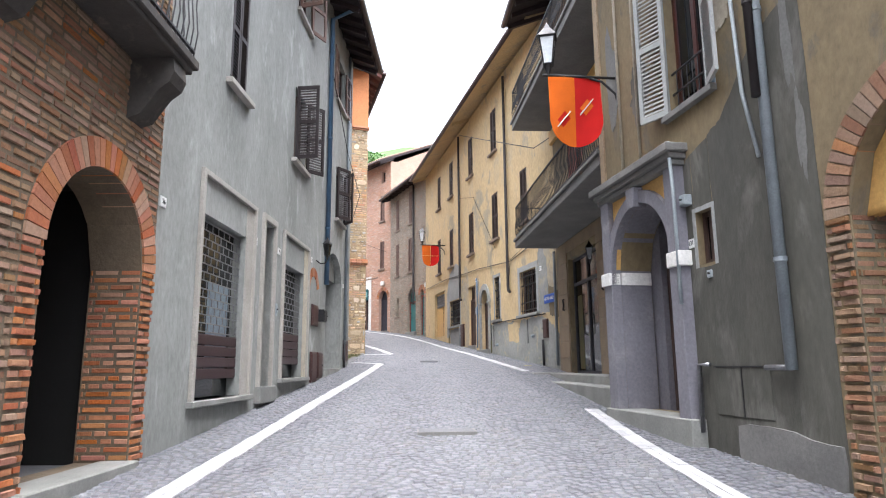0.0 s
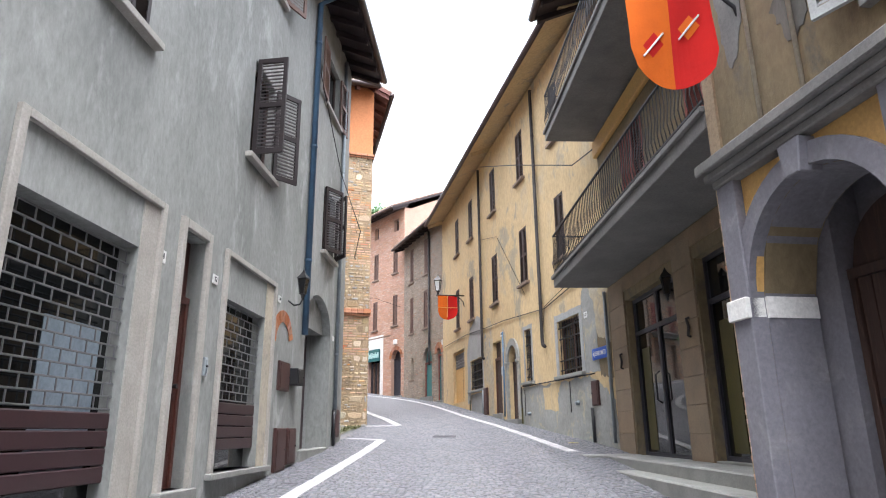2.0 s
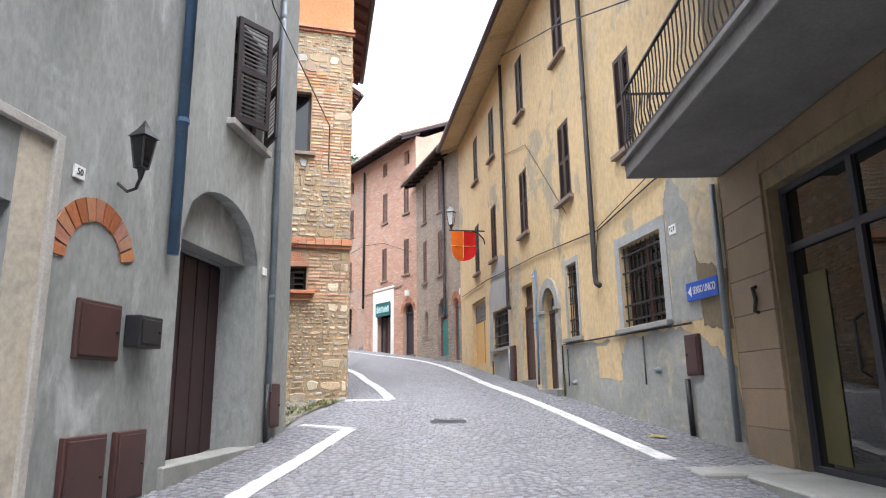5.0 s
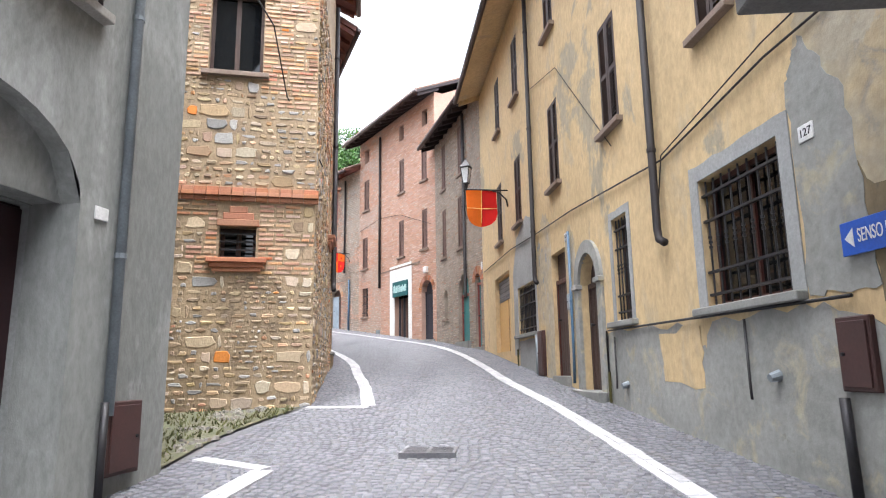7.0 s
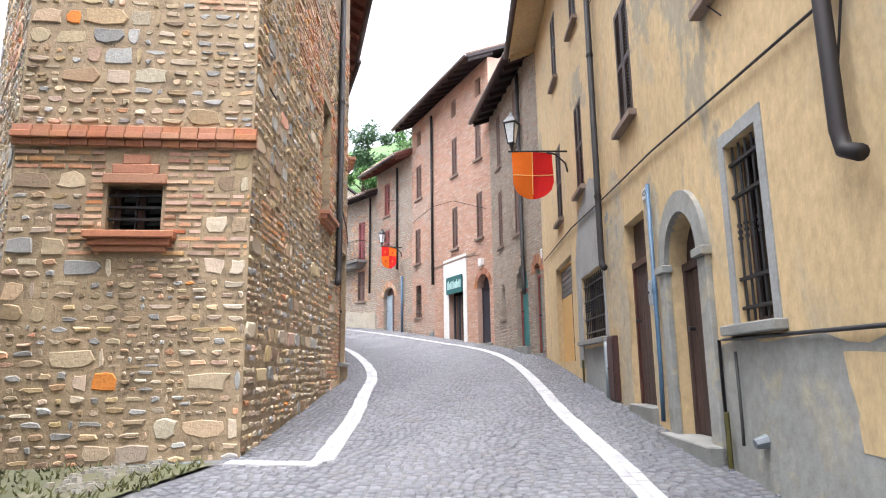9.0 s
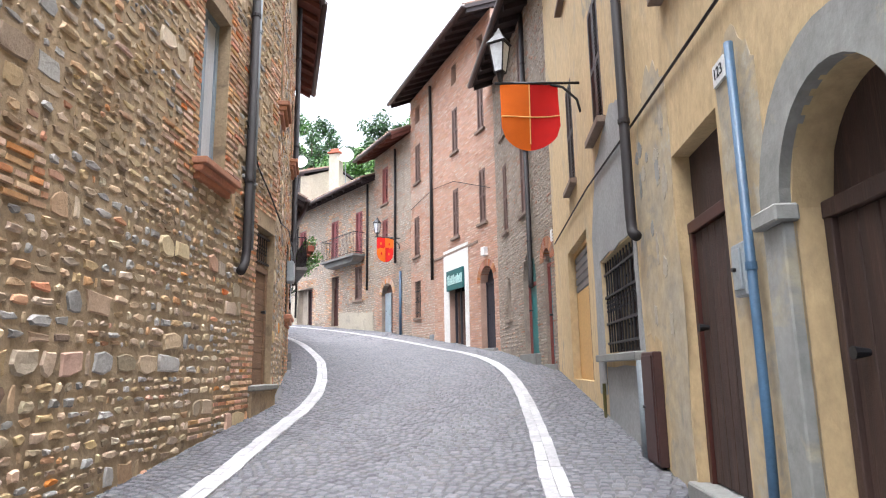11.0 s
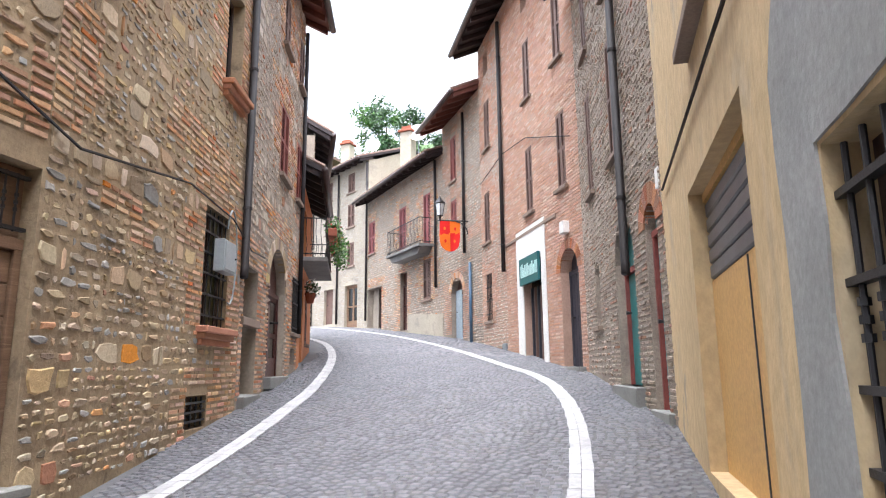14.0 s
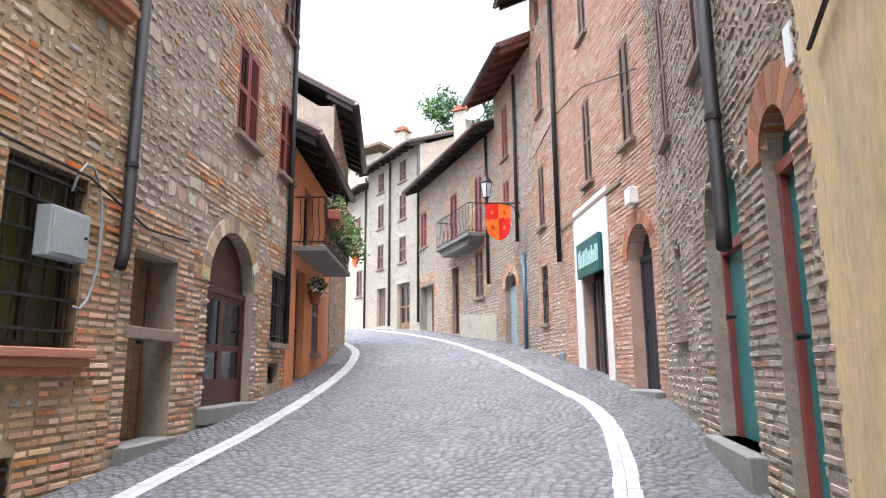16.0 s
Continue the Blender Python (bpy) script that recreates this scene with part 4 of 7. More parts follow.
def banner(wall_pt, tip, drop, kind, group="street banners", lamp=True):
    """A shield-shaped cloth hung below an iron arm that reaches out of the wall, a lantern at its tip."""
    a, b = Vector(tip), Vector(wall_pt)
    u = (b - a).normalized()
    L = (b - a).length
    up = Vector((0, 0, 1))
    nrm = u.cross(up).normalized()
    labels = dict(diamonds="orange and red shield banner with two diamonds", halves="orange and red shield banner with pale cords", quarters="red and orange quartered shield banner")
    t = thing("banner", wall_pt, labels[kind] + " on an iron arm", "banner", group)
    arm = Build()
    arm.tube([tuple(a - u * 0.05), tuple(b)], 0.02, n=8)
    q = [tuple(b + up * -0.42 - u * 0.02), tuple(b - u * 0.06 + up * -0.24), tuple(b - u * 0.25 + up * -0.06), tuple(b - u * 0.42 - up * 0.02)]
    arm.tube(q, 0.018, n=8)
    k = Build()
    part("arm", arm, "iron", t, "black iron bracket arm", smooth=True)
    W0, W1 = 0.02, L * (0.72 if kind != "diamonds" else 0.74)
    w = W1 - W0
    NX, NZ = 16, 20
    pts = {}
    for i in range(NX + 1):
        fx = i / NX
        edge = drop * (0.66 + 0.34 * math.sqrt(max(0, 1 - (2 * fx - 1) ** 2)))
        for j in range(NZ + 1):
            fz = j / NZ
            wave = 0.035 * math.sin(fx * 5.5 + fz * 2.2) * (0.3 + fz)
            p = a + u * (W0 + w * fx) - up * (0.02 + edge * fz) + nrm * wave
            pts[i, j] = p
    cb = Build()
    rightfirst = kind == "quarters"
    for i in range(NX):
        for j in range(NZ):
            left = i < NX // 2
            if kind == "quarters":
                z_mid = (pts[i, j].z + pts[i + 1, j + 1].z) / 2
                upper = a.z - z_mid < drop * 0.48
                red = left == upper
            else:
                red = not left
            for off in (0.003, -0.003):
                q = [pts[i, j] + nrm * off, pts[i + 1, j] + nrm * off, pts[i + 1, j + 1] + nrm * off, pts[i, j + 1] + nrm * off]
                cb.face([tuple(x) for x in q], 1 if red else 0)
    cloth = part("cloth", cb, ["bannero", "bannerr"], t, "orange and red cloth")
    def on(fx, dz, off):
        i = min(NX - 1, int(fx * NX))
        r = fx * NX - i
        edge = drop * (0.66 + 0.34 * math.sqrt(max(0, 1 - (2 * fx - 1) ** 2)))
        fz = min(1, dz * drop / edge)
        wave = 0.035 * math.sin(fx * 5.5 + fz * 2.2) * (0.3 + fz)
        return a + u * (W0 + w * fx) - up * (0.02 + dz * drop) + nrm * (wave + off)
    if kind == "halves":
        for off in (0.006, -0.006):
            c = Build()
            c.tube([tuple(on(0.5, z / 10, off)) for z in range(0, 10)], 0.008, n=5)
            c.tube([tuple(on(x / 10, 0.5, off)) for x in range(0, 11)], 0.008, n=5)
            part("cord", c, "bannery", cloth)
    elif kind == "diamonds":
        for off in (0.008, -0.008):
            for cx, cz, m in ((0.27, 0.62, "bannerr"), (0.72, 0.42, "bannero")):
                c = Build()
                c.face([tuple(on(cx + dx, cz + dz, off)) for dx, dz in ((-0.13, 0.02), (0.02, -0.12), (0.13, -0.02), (-0.02, 0.12))])
                part("diamond", c, m, cloth)
                c = Build()
                c.tube([tuple(on(cx - 0.13, cz + 0.12, off * 1.6)), tuple(on(cx + 0.13, cz - 0.12, off * 1.6))], 0.009, n=5)
                part("bar", c, "bannerw", cloth)
    else:
        for off in (0.008, -0.008):
            for cx, cz, m in ((0.25, 0.25, "bannero"), (0.75, 0.25, "bannerr"), (0.72, 0.66, "bannero"), (0.28, 0.66, "bannerr")):
                c = Build()
                c.face([tuple(on(cx + 0.055 * math.cos(k), cz + 0.06 * math.sin(k), off)) for k in [2 * math.pi * i / 8 for i in range(8)]])
                part("emblem", c, m, cloth)
    if lamp:
        lantern(tuple(a + Vector((0, 0, 0.10)) + u * 0.03), None, scale=1.0)
    return t

# ---- ground: one sheet, with setts, marble strips and grass on it ----
b = Build()
xs = [-400, -120, -60, -40, -30] + [-24 + 1.5 * i for i in range(24)] + [15, 30, 60, 120, 400]
ys = [-400, -120, -60, -20] + [-10 + 1.5 * i for i in range(48)] + [66, 80, 120, 400]
for x0, x1 in zip(xs, xs[1:]):
    for y0, y1 in zip(ys, ys[1:]):
        b.face([(x, y, gz(x, y) - 0.012) for x, y in ((x0, y0), (x1, y0), (x1, y1), (x0, y1))])
ground = single("ground", b, "joint", (0, 0, 0), "grey stone-paved street ground rising up the hill", "street", kind="structure")

LEFT = [(-3.3, -6), (-2.56, 6.57), (-1.6, 17.95), (-1.42, 21.3), (-2.7, 28.0), (-4.6, 32.1), (-6.95, 36.5), (-9.0, 40.3), (-12.6, 45.2), (-18, 50)]
RIGHT = [(4.7, -6), (2.89, 9.07), (3.9, 9.1), (3.87, 16.1), (0.98, 32.3), (-0.95, 37.45), (-5.35, 43.55), (-7.9, 46.3), (-14.1, 51.3), (-19, 54)]
def edge(poly, y):
    return float(np.interp(y, [p[1] for p in poly], [p[0] for p in poly]))

def paving():
    rng = random.Random(4)
    V, F = [], []
    n_ob = 0
    y = 2.5
    pieces = []
    while y < 50.0:
        size = 0.095 if y < 40 else 0.2
        x0, x1 = edge(LEFT, y) - 0.05, edge(RIGHT, y) + 0.05
        x = x0 + rng.uniform(0, 0.05)
        while x < x1:
            w = size * rng.uniform(0.85, 1.2)
            # segmental arcs, about 1.2 m wide
            ph = (x + 40) / 1.25 % 1.0
            yy = y + 0.30 * math.sin(math.pi * ph)
            if not (17.95 < yy < 21.4 and x < -1.65):
                pieces.append((x + w / 2, yy, w - 0.010, size * rng.uniform(0.86, 1.0) - 0.008))
            x += w
        y += size
    for x, y, w, h in pieces:
        z = gz(x, y)
        rot = 0.55 * math.cos(math.pi * ((x + 40) / 1.25 % 1.0)) * 0.6 + rng.uniform(-0.06, 0.06)
        c, s = math.cos(rot), math.sin(rot)
        zt = z + rng.uniform(-0.003, 0.004)
        k = len(V)
        e = 0.012
        sl = (gz(x, y + 0.1) - z) / 0.1
        loc = [(-w / 2, -h / 2, -0.02), (w / 2, -h / 2, -0.02), (w / 2, h / 2, -0.02), (-w / 2, h / 2, -0.02)]
        top = [(a * (1 - 2 * e / w), d * (1 - 2 * e / h), 0.0) for a, d, q in loc]
        pts = [(a * c - d * s, a * s + d * c, q + sl * (a * s + d * c)) for a, d, q in loc + top]
        if n_ob < 280 and 5.2 < y < 8.0 and abs(x) < 0.75:
            me = bpy.data.meshes.new("sett")
            me.from_pydata(pts, [], [(4, 5, 6, 7), (0, 1, 5, 4), (1, 2, 6, 5), (2, 3, 7, 6), (3, 0, 4, 7)])
            me.materials.append(M["setts_o"])
            ob = new("sett", me)
            ob.parent = ground
            ob.location = (x, y, zt)
            n_ob += 1
            continue
        V.extend((x + a, y + d, zt + q) for a, d, q in pts)
        F.extend(tuple(k + i for i in q) for q in ((4, 5, 6, 7), (0, 1, 5, 4), (1, 2, 6, 5), (2, 3, 7, 6), (3, 0, 4, 7)))
    me = bpy.data.meshes.new("setts")
    me.from_pydata(V, [], F)
    me.materials.append(M["setts"])
    ob = new("setts", me)
    ob.parent = ground
    tagged(ob, "small grey porphyry setts laid in arcs", "", "", "stuff")
paving()

def strip(pts, width=0.2, name="marble_strip"):
    """A line of pale marble blocks let into the paving."""
    t = thing(name, (pts[0][0], pts[0][1], gz(*pts[0])), "line of white marble blocks set flush in the paving", "road marking", "white stone lines", "structure")
    rng = random.Random(len(pts))
    P = [Vector(p) for p in pts]
    if len(P) > 3:   # rounder line through the given points
        for _ in range(2):
            Q = [P[0]]
            for a, c in zip(P, P[1:]):
                Q += [a.lerp(c, 0.25), a.lerp(c, 0.75)]
            P = Q + [P[-1]]
    acc = []
    for a, c in zip(P, P[1:]):
        n = max(1, int((c - a).length / 0.1))
        acc += [a.lerp(c, i / n) for i in range(n)]
    acc.append(P[-1])
    for lane in (-1, 1):
        i = 0 if lane < 0 else -1
        while i < len(acc) - 1:
            j = min(len(acc) - 1, i + rng.choice((2, 3)))
            a, c = acc[max(i, 0)], acc[j]
            if (c - a).length < 0.02:
                break
            u = (c - a).normalized()
            n = Vector((-u.y, u.x))
            a2, c2 = a + u * 0.004, c - u * 0.004
            e0, e1 = (0.003, width / 2 + rng.uniform(-0.008, 0.006)) if lane > 0 else (-width / 2 + rng.uniform(-0.006, 0.008), -0.003)
            q = [a2 + n * e0, c2 + n * e0, c2 + n * e1, a2 + n * e1]
            lift = 0.010 + rng.uniform(0, 0.004)
            b = Build()
            lo = [(p.x, p.y, gz(p.x, p.y) - 0.03) for p in q]
            hi = [(p.x, p.y, gz(p.x, p.y) + lift) for p in q]
            b.face(hi)
            for e in range(4):
                f = (e + 1) % 4
                b.face([lo[e], lo[f], hi[f], hi[e]])
            part("marble_block", b, "marble", t)
            i = j
strip([(-2.0, 1.0), (-1.86, 5.41), (-1.62, 8.44), (-1.16, 13.2), (-0.72, 18.0)])
strip([(-0.72, 18.06), (-1.5, 18.45)], 0.14)
strip([(-1.38, 21.5), (-0.5, 21.5)], 0.14)
strip([(-0.52, 21.6), (-1.05, 24.0), (-1.57, 25.8), (-2.2, 28.3), (-3.0, 30.35), (-3.75, 32.0), (-4.85, 34.3), (-7.1, 38.1), (-8.6, 40.3), (-10.5, 42.75), (-12.6, 44.7), (-16, 47.5)])
strip([(2.7, 9.5), (2.54, 7.37), (2.46, 5.61), (2.3, 1.0)], 0.2)
strip([(2.9, 15.75), (2.17, 21.0), (1.5, 24.2), (1.2, 26.22), (0.52, 30.0), (-0.29, 33.3), (-1.5, 36.45), (-3.0, 38.4), (-5.7, 41.9), (-9.7, 46.2), (-13.5, 49.3), (-18, 52.3)], 0.19)

b = Build()
b.box(WORLD, 0.15, 0.81, 7.72, 8.2, gz(0.5, 8) - 0.02, gz(0.5, 8) + 0.010, zb=(gz(0.5, 8) - 0.02, gz(0.5, 8) + 0.010))
t = single("manhole_cover", b, "joint", (0.48, 7.96, gz(0.48, 7.96)), "square stone-filled manhole cover in the paving", "manhole cover")
q = Build()
for a in ((0.15, 0.81, 7.70, 7.72), (0.15, 0.81, 8.2, 8.22), (0.13, 0.15, 7.7, 8.22), (0.81, 0.83, 7.7, 8.22)):
    q.box(WORLD, *a, gz(0.5, 7.96) - 0.03, gz(0.5, 7.96) + 0.014)
part("rim", q, "concrete", t)
zg = gz(0.63, 18.8)
q = Build()
for a in ((0.38, 0.9, 18.46, 18.49), (0.38, 0.9, 19.13, 19.16), (0.38, 0.41, 18.49, 19.13), (0.87, 0.9, 18.49, 19.13), (0.625, 0.655, 18.49, 19.13)):
    q.box(WORLD, *a, zg - 0.05, zg + 0.014)
t = single("drain_grate", q, "zinc", (0.64, 18.8, zg), "grey iron street drain grate with slots", "drain grate")
q = Build()
for i in range(16):
    q.box(WORLD, 0.41, 0.87, 18.50 + i * 0.04, 18.518 + i * 0.04, zg - 0.03, zg + 0.012)
part("slots", q, "zinc", t)

rng = random.Random(77)
q = Build()
for x, y, w, a in ((3.2, 17.1, 0.17, 0.2), (3.17, 17.14, 0.14, 1.1), (3.22, 17.06, 0.12, 2.3)):
    u, v = Vector((math.cos(a), math.sin(a))), Vector((-math.sin(a), math.cos(a)))
    ring = [Vector((x, y)) + u * w * math.cos(k * 0.7) * rng.uniform(0.6, 1.0) + v * 0.045 * math.sin(k * 0.7) * rng.uniform(0.6, 1.3) for k in range(9)]
    q.face([(p.x, p.y, gz(p.x, p.y) + 0.012 + 0.002 * a) for p in ring])
single("paint_mark", q, "roadyellow", (3.2, 17.1, gz(3.2, 17.1)), "worn yellow paint mark sprayed on the paving", "paint mark")
# rough grass and pebbles in the gap between the houses
b = Build()
gx = [(-1.66, 18.0), (-1.75, 19.4), (-1.62, 20.6), (-1.45, 21.45), (-3.5, 21.0), (-6.5, 23.2), (-9, 22), (-9, 17)]
b.face([(x, y, gz(x, y) + 0.015) for x, y in gx])
single("verge", b, "soil", (-2.5, 20, gz(-2.5, 20)), "mossy earth verge between two houses", "verge", kind="structure")
rng = random.Random(8)
b, pb = Build(), Build()
for i in range(2600):
    x, y = rng.uniform(-6.0, -1.5), rng.uniform(17.9, 21.6)
    if x > -1.72 + (0.25 if y > 20.5 else 0) or (x > -3.5 and y > 21.0 + (x + 3.5) * 0.31 - 0.05):
        continue
    z = gz(x, y) + 0.015
    if noise.noise(Vector((x * 1.6, y * 1.6, 3))) > -0.05:
        for k in range(2):
            a, h = rng.uniform(0, 6.3), rng.uniform(0.02, 0.07)
            dx, dy = 0.012 * math.cos(a), 0.012 * math.sin(a)
            lx, ly = rng.uniform(-0.05, 0.05), rng.uniform(-0.05, 0.05)
            b.face([(x - dx, y - dy, z), (x + dx, y + dy, z), (x + lx, y + ly, z + h)])
    else:
        r = rng.uniform(0.02, 0.06)
        pts = [(x + r * math.cos(k * 1.05) * rng.uniform(0.8, 1.2), y + r * math.sin(k * 1.05) * rng.uniform(0.8, 1.2)) for k in range(6)]
        lo = [(p[0], p[1], z - 0.01) for p in pts]
        hi = [(x + (p[0] - x) * 0.6, y + (p[1] - y) * 0.6, z + r * 0.5) for p in pts]
        pb.face(hi)
        for k in range(6):
            pb.face([lo[k], lo[(k + 1) % 6], hi[(k + 1) % 6], hi[k]])
single("grass", b, "grass", (-2.5, 20, gz(-2.5, 20)), "short patchy grass in the gap", "grass", kind="stuff")
single("pebbles", pb, "pebble", (-2.5, 20, gz(-2.5, 20)), "pebbles lying among the grass", "pebbles", kind="stuff")

def house(name, key, label, category="house"):
    fr = FR[key]
    x, y, _ = fr.at(fr.L / 2, 0, 0)
    return thing(name, (x, y, gz(x, y)), label, category, "houses along the street")

# ================= LEFT: brick house with the dark arch =================
h = house("brick_house", "LB", "old brick house with a dark arched passage and balcony")
fr = FR["LB"]
arch = (8.40, 9.95, 0.45, 3.02, 0.78)
side_door = (6.2, 7.6, 0.3, 2.9, 0.0)
holes = [arch, side_door]
# brick and mortar here carry the wall's shade in their colour
w = part("wall", wall_build(fr, 0, fr.L, 9.5, holes, 0.5), "sootmortar", h, "wall of brown and orange old bricks")
masonry(w, fr, 4.0, fr.L, 0.3, 7.2, [(arch[0] - 0.26, arch[1] + 0.26, 0.0, arch[3] + 0.26, arch[4] + 0.26), side_door], "brick", ("stone", "sootbrick", "stone_o", "sootbrick_o"), 11, near=300, proud=0.012)
voussoirs(w, fr, arch, 0.3, w=0.25, proud=0.02)
# brick jambs inside the passage
for sj, sg in ((arch[0], 1), (arch[1], -1)):
    jf = Frame(fr.at(sj, 0, 0)[:2], fr.at(sj, -0.5, 0)[:2], 1)
    if (jf.n - fr.u * sg).length > 0.1:
        jf = Frame(fr.at(sj, 0, 0)[:2], fr.at(sj, -0.5, 0)[:2], -1)
    masonry(w, jf, 0.0, 0.5, 0.46, 2.24, [], "brick", ("stone", "sootbrick", "stone_o", "redbrick"), 12, near=140, proud=0.01)
    # the jamb below the spring of the arch, in the wall's own face
for a0, a1 in ((arch[0] - 0.26, arch[0]), (arch[1], arch[1] + 0.26)):
    masonry(w, fr, a0, a1, 0.45, 2.24, [], "brick", ("stone", "sootbrick", "stone_o", "redbrick"), 13, near=60, proud=0.022)
step(fr, 8.3, 9.98, 0.10, 0.2, 0.47, h)
# end, sides and ceiling in near black: the passage's darkness is painted
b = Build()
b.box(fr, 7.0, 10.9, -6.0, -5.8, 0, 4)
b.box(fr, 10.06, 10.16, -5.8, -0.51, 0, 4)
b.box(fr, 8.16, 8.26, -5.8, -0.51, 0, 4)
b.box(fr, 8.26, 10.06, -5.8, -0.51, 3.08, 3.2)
part("passage", b, "dark", h, "vaulted passage coloured near black to stand for deep shade")
bal = Build()
bal.box(fr, 3.2, 9.86, -0.2, 0.47, 4.27, 4.37)
bal.box(fr, 3.25, 9.8, -0.2, 0.43, 4.20, 4.27)
bl = part("balcony", bal, "darkconc", h, "dark stone balcony slab", bevel=0.012)
for s in (5.6, 7.6, 9.55):
    c = Build()
    prof = [(0.0, 3.6), (0.12, 3.64), (0.2, 3.76), (0.28, 3.88), (0.38, 3.96), (0.42, 4.06), (0.40, 4.20), (0.0, 4.20)]
    n = len(prof)
    for e in (-0.14, 0.14):
        c.face([fr.at(s + e, d, z) for d, z in prof])
    for (d0, z0), (d1, z1) in zip(prof, prof[1:] + prof[:1]):
        c.face([fr.at(s - 0.14, d0, z0), fr.at(s + 0.14, d0, z0), fr.at(s + 0.14, d1, z1), fr.at(s - 0.14, d1, z1)])
    part("corbel", c, "darkconc", bl, bevel=0.01)
railing(bl, fr, 3.3, 9.8, 0.43, 4.37, 0.95, dwall=0.0)
roof(h, fr, 0, fr.L, 9.5, out=0.7)
shell(h, fr, 9.5, 7, 1.6, "mortar", s1=fr.L + 0.32, d0=-0.5)
number_plate(fr, 9.96 + 0.32, 3.02, "56")

# ================= LEFT: grey house =================
h = house("grey_house", "LG", "grey plastered house with roller-shuttered shops and brown shutters")
fr = FR["LG"]
shop1 = (1.12, 2.72, 0.93, 3.17, 0.0)
sdoor = (3.53, 4.08, 1.02, 3.6, 0.0)
shop2 = (4.72, 6.2, 1.12, 3.12, 0.0)
barch = (8.32, 10.2, 1.2, 4.06, 0.62)
w1, w2, w3 = (1.78, 2.42, 5.16, 6.85, 0.0), (5.14, 6.0, 5.16, 6.62, 0.0), (9.22, 10.18, 4.97, 6.32, 0.0)
u1, u2, u3 = (1.78, 2.42, 8.25, 9.5, 0), (5.14, 6.1, 8.25, 9.5, 0), (9.05, 10.2, 8.08, 9.28, 0)
holes = [shop1, sdoor, shop2, barch, w1, w2, w3, u1, u2, u3]
w = part("wall", wall_build(fr, 0, fr.L, 10.2, holes, 0.42), "grey", h, "rough grey cement plaster wall")
for o, nm in ((shop1, 0), (shop2, 1)):
    s0, s1, z0, z1, _ = o
    tr = Build()
    zt = 3.70
    for a in ((s0 - 0.10, s0 - 0.02, z0 - 0.06, zt), (s1 + 0.28, s1 + 0.36, z0 - 0.06, zt), (s0 - 0.02, s1 + 0.28, zt - 0.07, zt)):
        tr.box(fr, a[0], a[1], 0.0, 0.05, a[2], a[3])
    part("shop_trim", tr, "trim", h, "pale stone frame round the shop front", bevel=0.006)
    tr = Build()
    tr.box(fr, s1 + 0.0, s1 + 0.28, 0.0, 0.015, z0, zt - 0.07)
    part("shop_pilaster", tr, "trim" if nm == 0 else "cream", h)
    tr = Build()
    tr.box(fr, s0 - 0.14, s1 + 0.4, -0.3, 0.09, z0 - 0.07, z0)
    part("shop_sill", tr, "slab", h, bevel=0.008)
    g = Build()
    g.box(fr, s0, s1, -0.20, -0.18, z0, z1)
    sg = part("shop_window", g, "glass", h, "dark shop glass behind the roller grille")
    if nm == 0:
        g = Build()
        g.box(fr, s0 + 0.75, s1 - 0.12, -0.178, -0.172, z0 + 0.35, z1 - 0.75)
        part("curtain", g, "bluewin", sg, "pale blind")
    for i in range(4):
        lo = Build()
        lo.box(fr, s0 + 0.01, s1 - 0.01, -0.09, -0.06, z0 + 0.24 + i * 0.14, z0 + 0.24 + i * 0.14 + 0.13)
        if i == 0:
            rs = part("roller_shutter", lo, "maroon", h, "maroon solid lower slats of a roller grille", bevel=0.01)
        else:
            part("slat", lo, "maroon", rs, bevel=0.01)
    z = z0 + 0.82
    rng = random.Random(nm)
    k = 0
    while z < z1 - 0.02:
        q = Build()
        q.tube([fr.at(s0 + 0.01, -0.075, z), fr.at(s1 - 0.01, -0.075, z)], 0.009, n=5)
        part("rod", q, "zinc", rs)
        if z + 0.105 < z1:
            q = Build()
            n = int((s1 - s0) / 0.2)
            for i in range(n):
                s = s0 + (i + (0.25 if k % 2 else 0.75)) * (s1 - s0) / n
                q.tube([fr.at(s, -0.075, z), fr.at(s, -0.075, z + 0.105)], 0.007, n=4)
            part("links", q, "zinc", rs)
        z += 0.105
        k += 1
s0, s1, z0, z1, _ = sdoor
tr = Build()
for a in ((s0 - 0.09, s0 + 0.0, z0 - 0.02, 3.72), (s1, s1 + 0.09, z0 - 0.02, 3.72), (s0, s1, 3.62, 3.72)):
    tr.box(fr, a[0], a[1], -0.25, 0.05, a[2], a[3])
part("door_trim", tr, "trim", h, "pale stone door frame", bevel=0.006)
door(h, fr, sdoor, 0.14, "redwood", "glass", "dark red-brown glazed street door", transom=2.95)
step(fr, s0 - 0.12, s1 + 0.12, 0.1, z0 - 0.25, z0, h)
# great arch with a sunken tympanum and a plum door
b = Build()
ol = [(barch[0], 3.45)] + [(barch[0] + (barch[1] - barch[0]) * i / 14, arch_top(barch, barch[0] + (barch[1] - barch[0]) * i / 14)) for i in range(15)] + [(barch[1], 3.45)]
b.prism(fr, ol, -0.4, -0.16)
part("tympanum", b, "grey", h)
for a0, a1, z0, z1, nm in ((barch[1], barch[1] + 0.01, 1.0, 3.6, "porch_wall"), (barch[0] - 0.01, barch[0], 1.0, 3.6, "porch_wall"), (barch[0], barch[1], 3.45, 3.5, "porch_ceiling")):
    b = Build()
    b.box(fr, a0, a1, -2.2, -0.42, z0, z1)
    part(nm, b, "palegrey", h)
b = Build()
b.box(fr, barch[0], barch[1], -0.56, -0.50, 1.2, 3.44)
gd = part("garage_door", b, "maroon", h, "plum-brown wooden garage door")
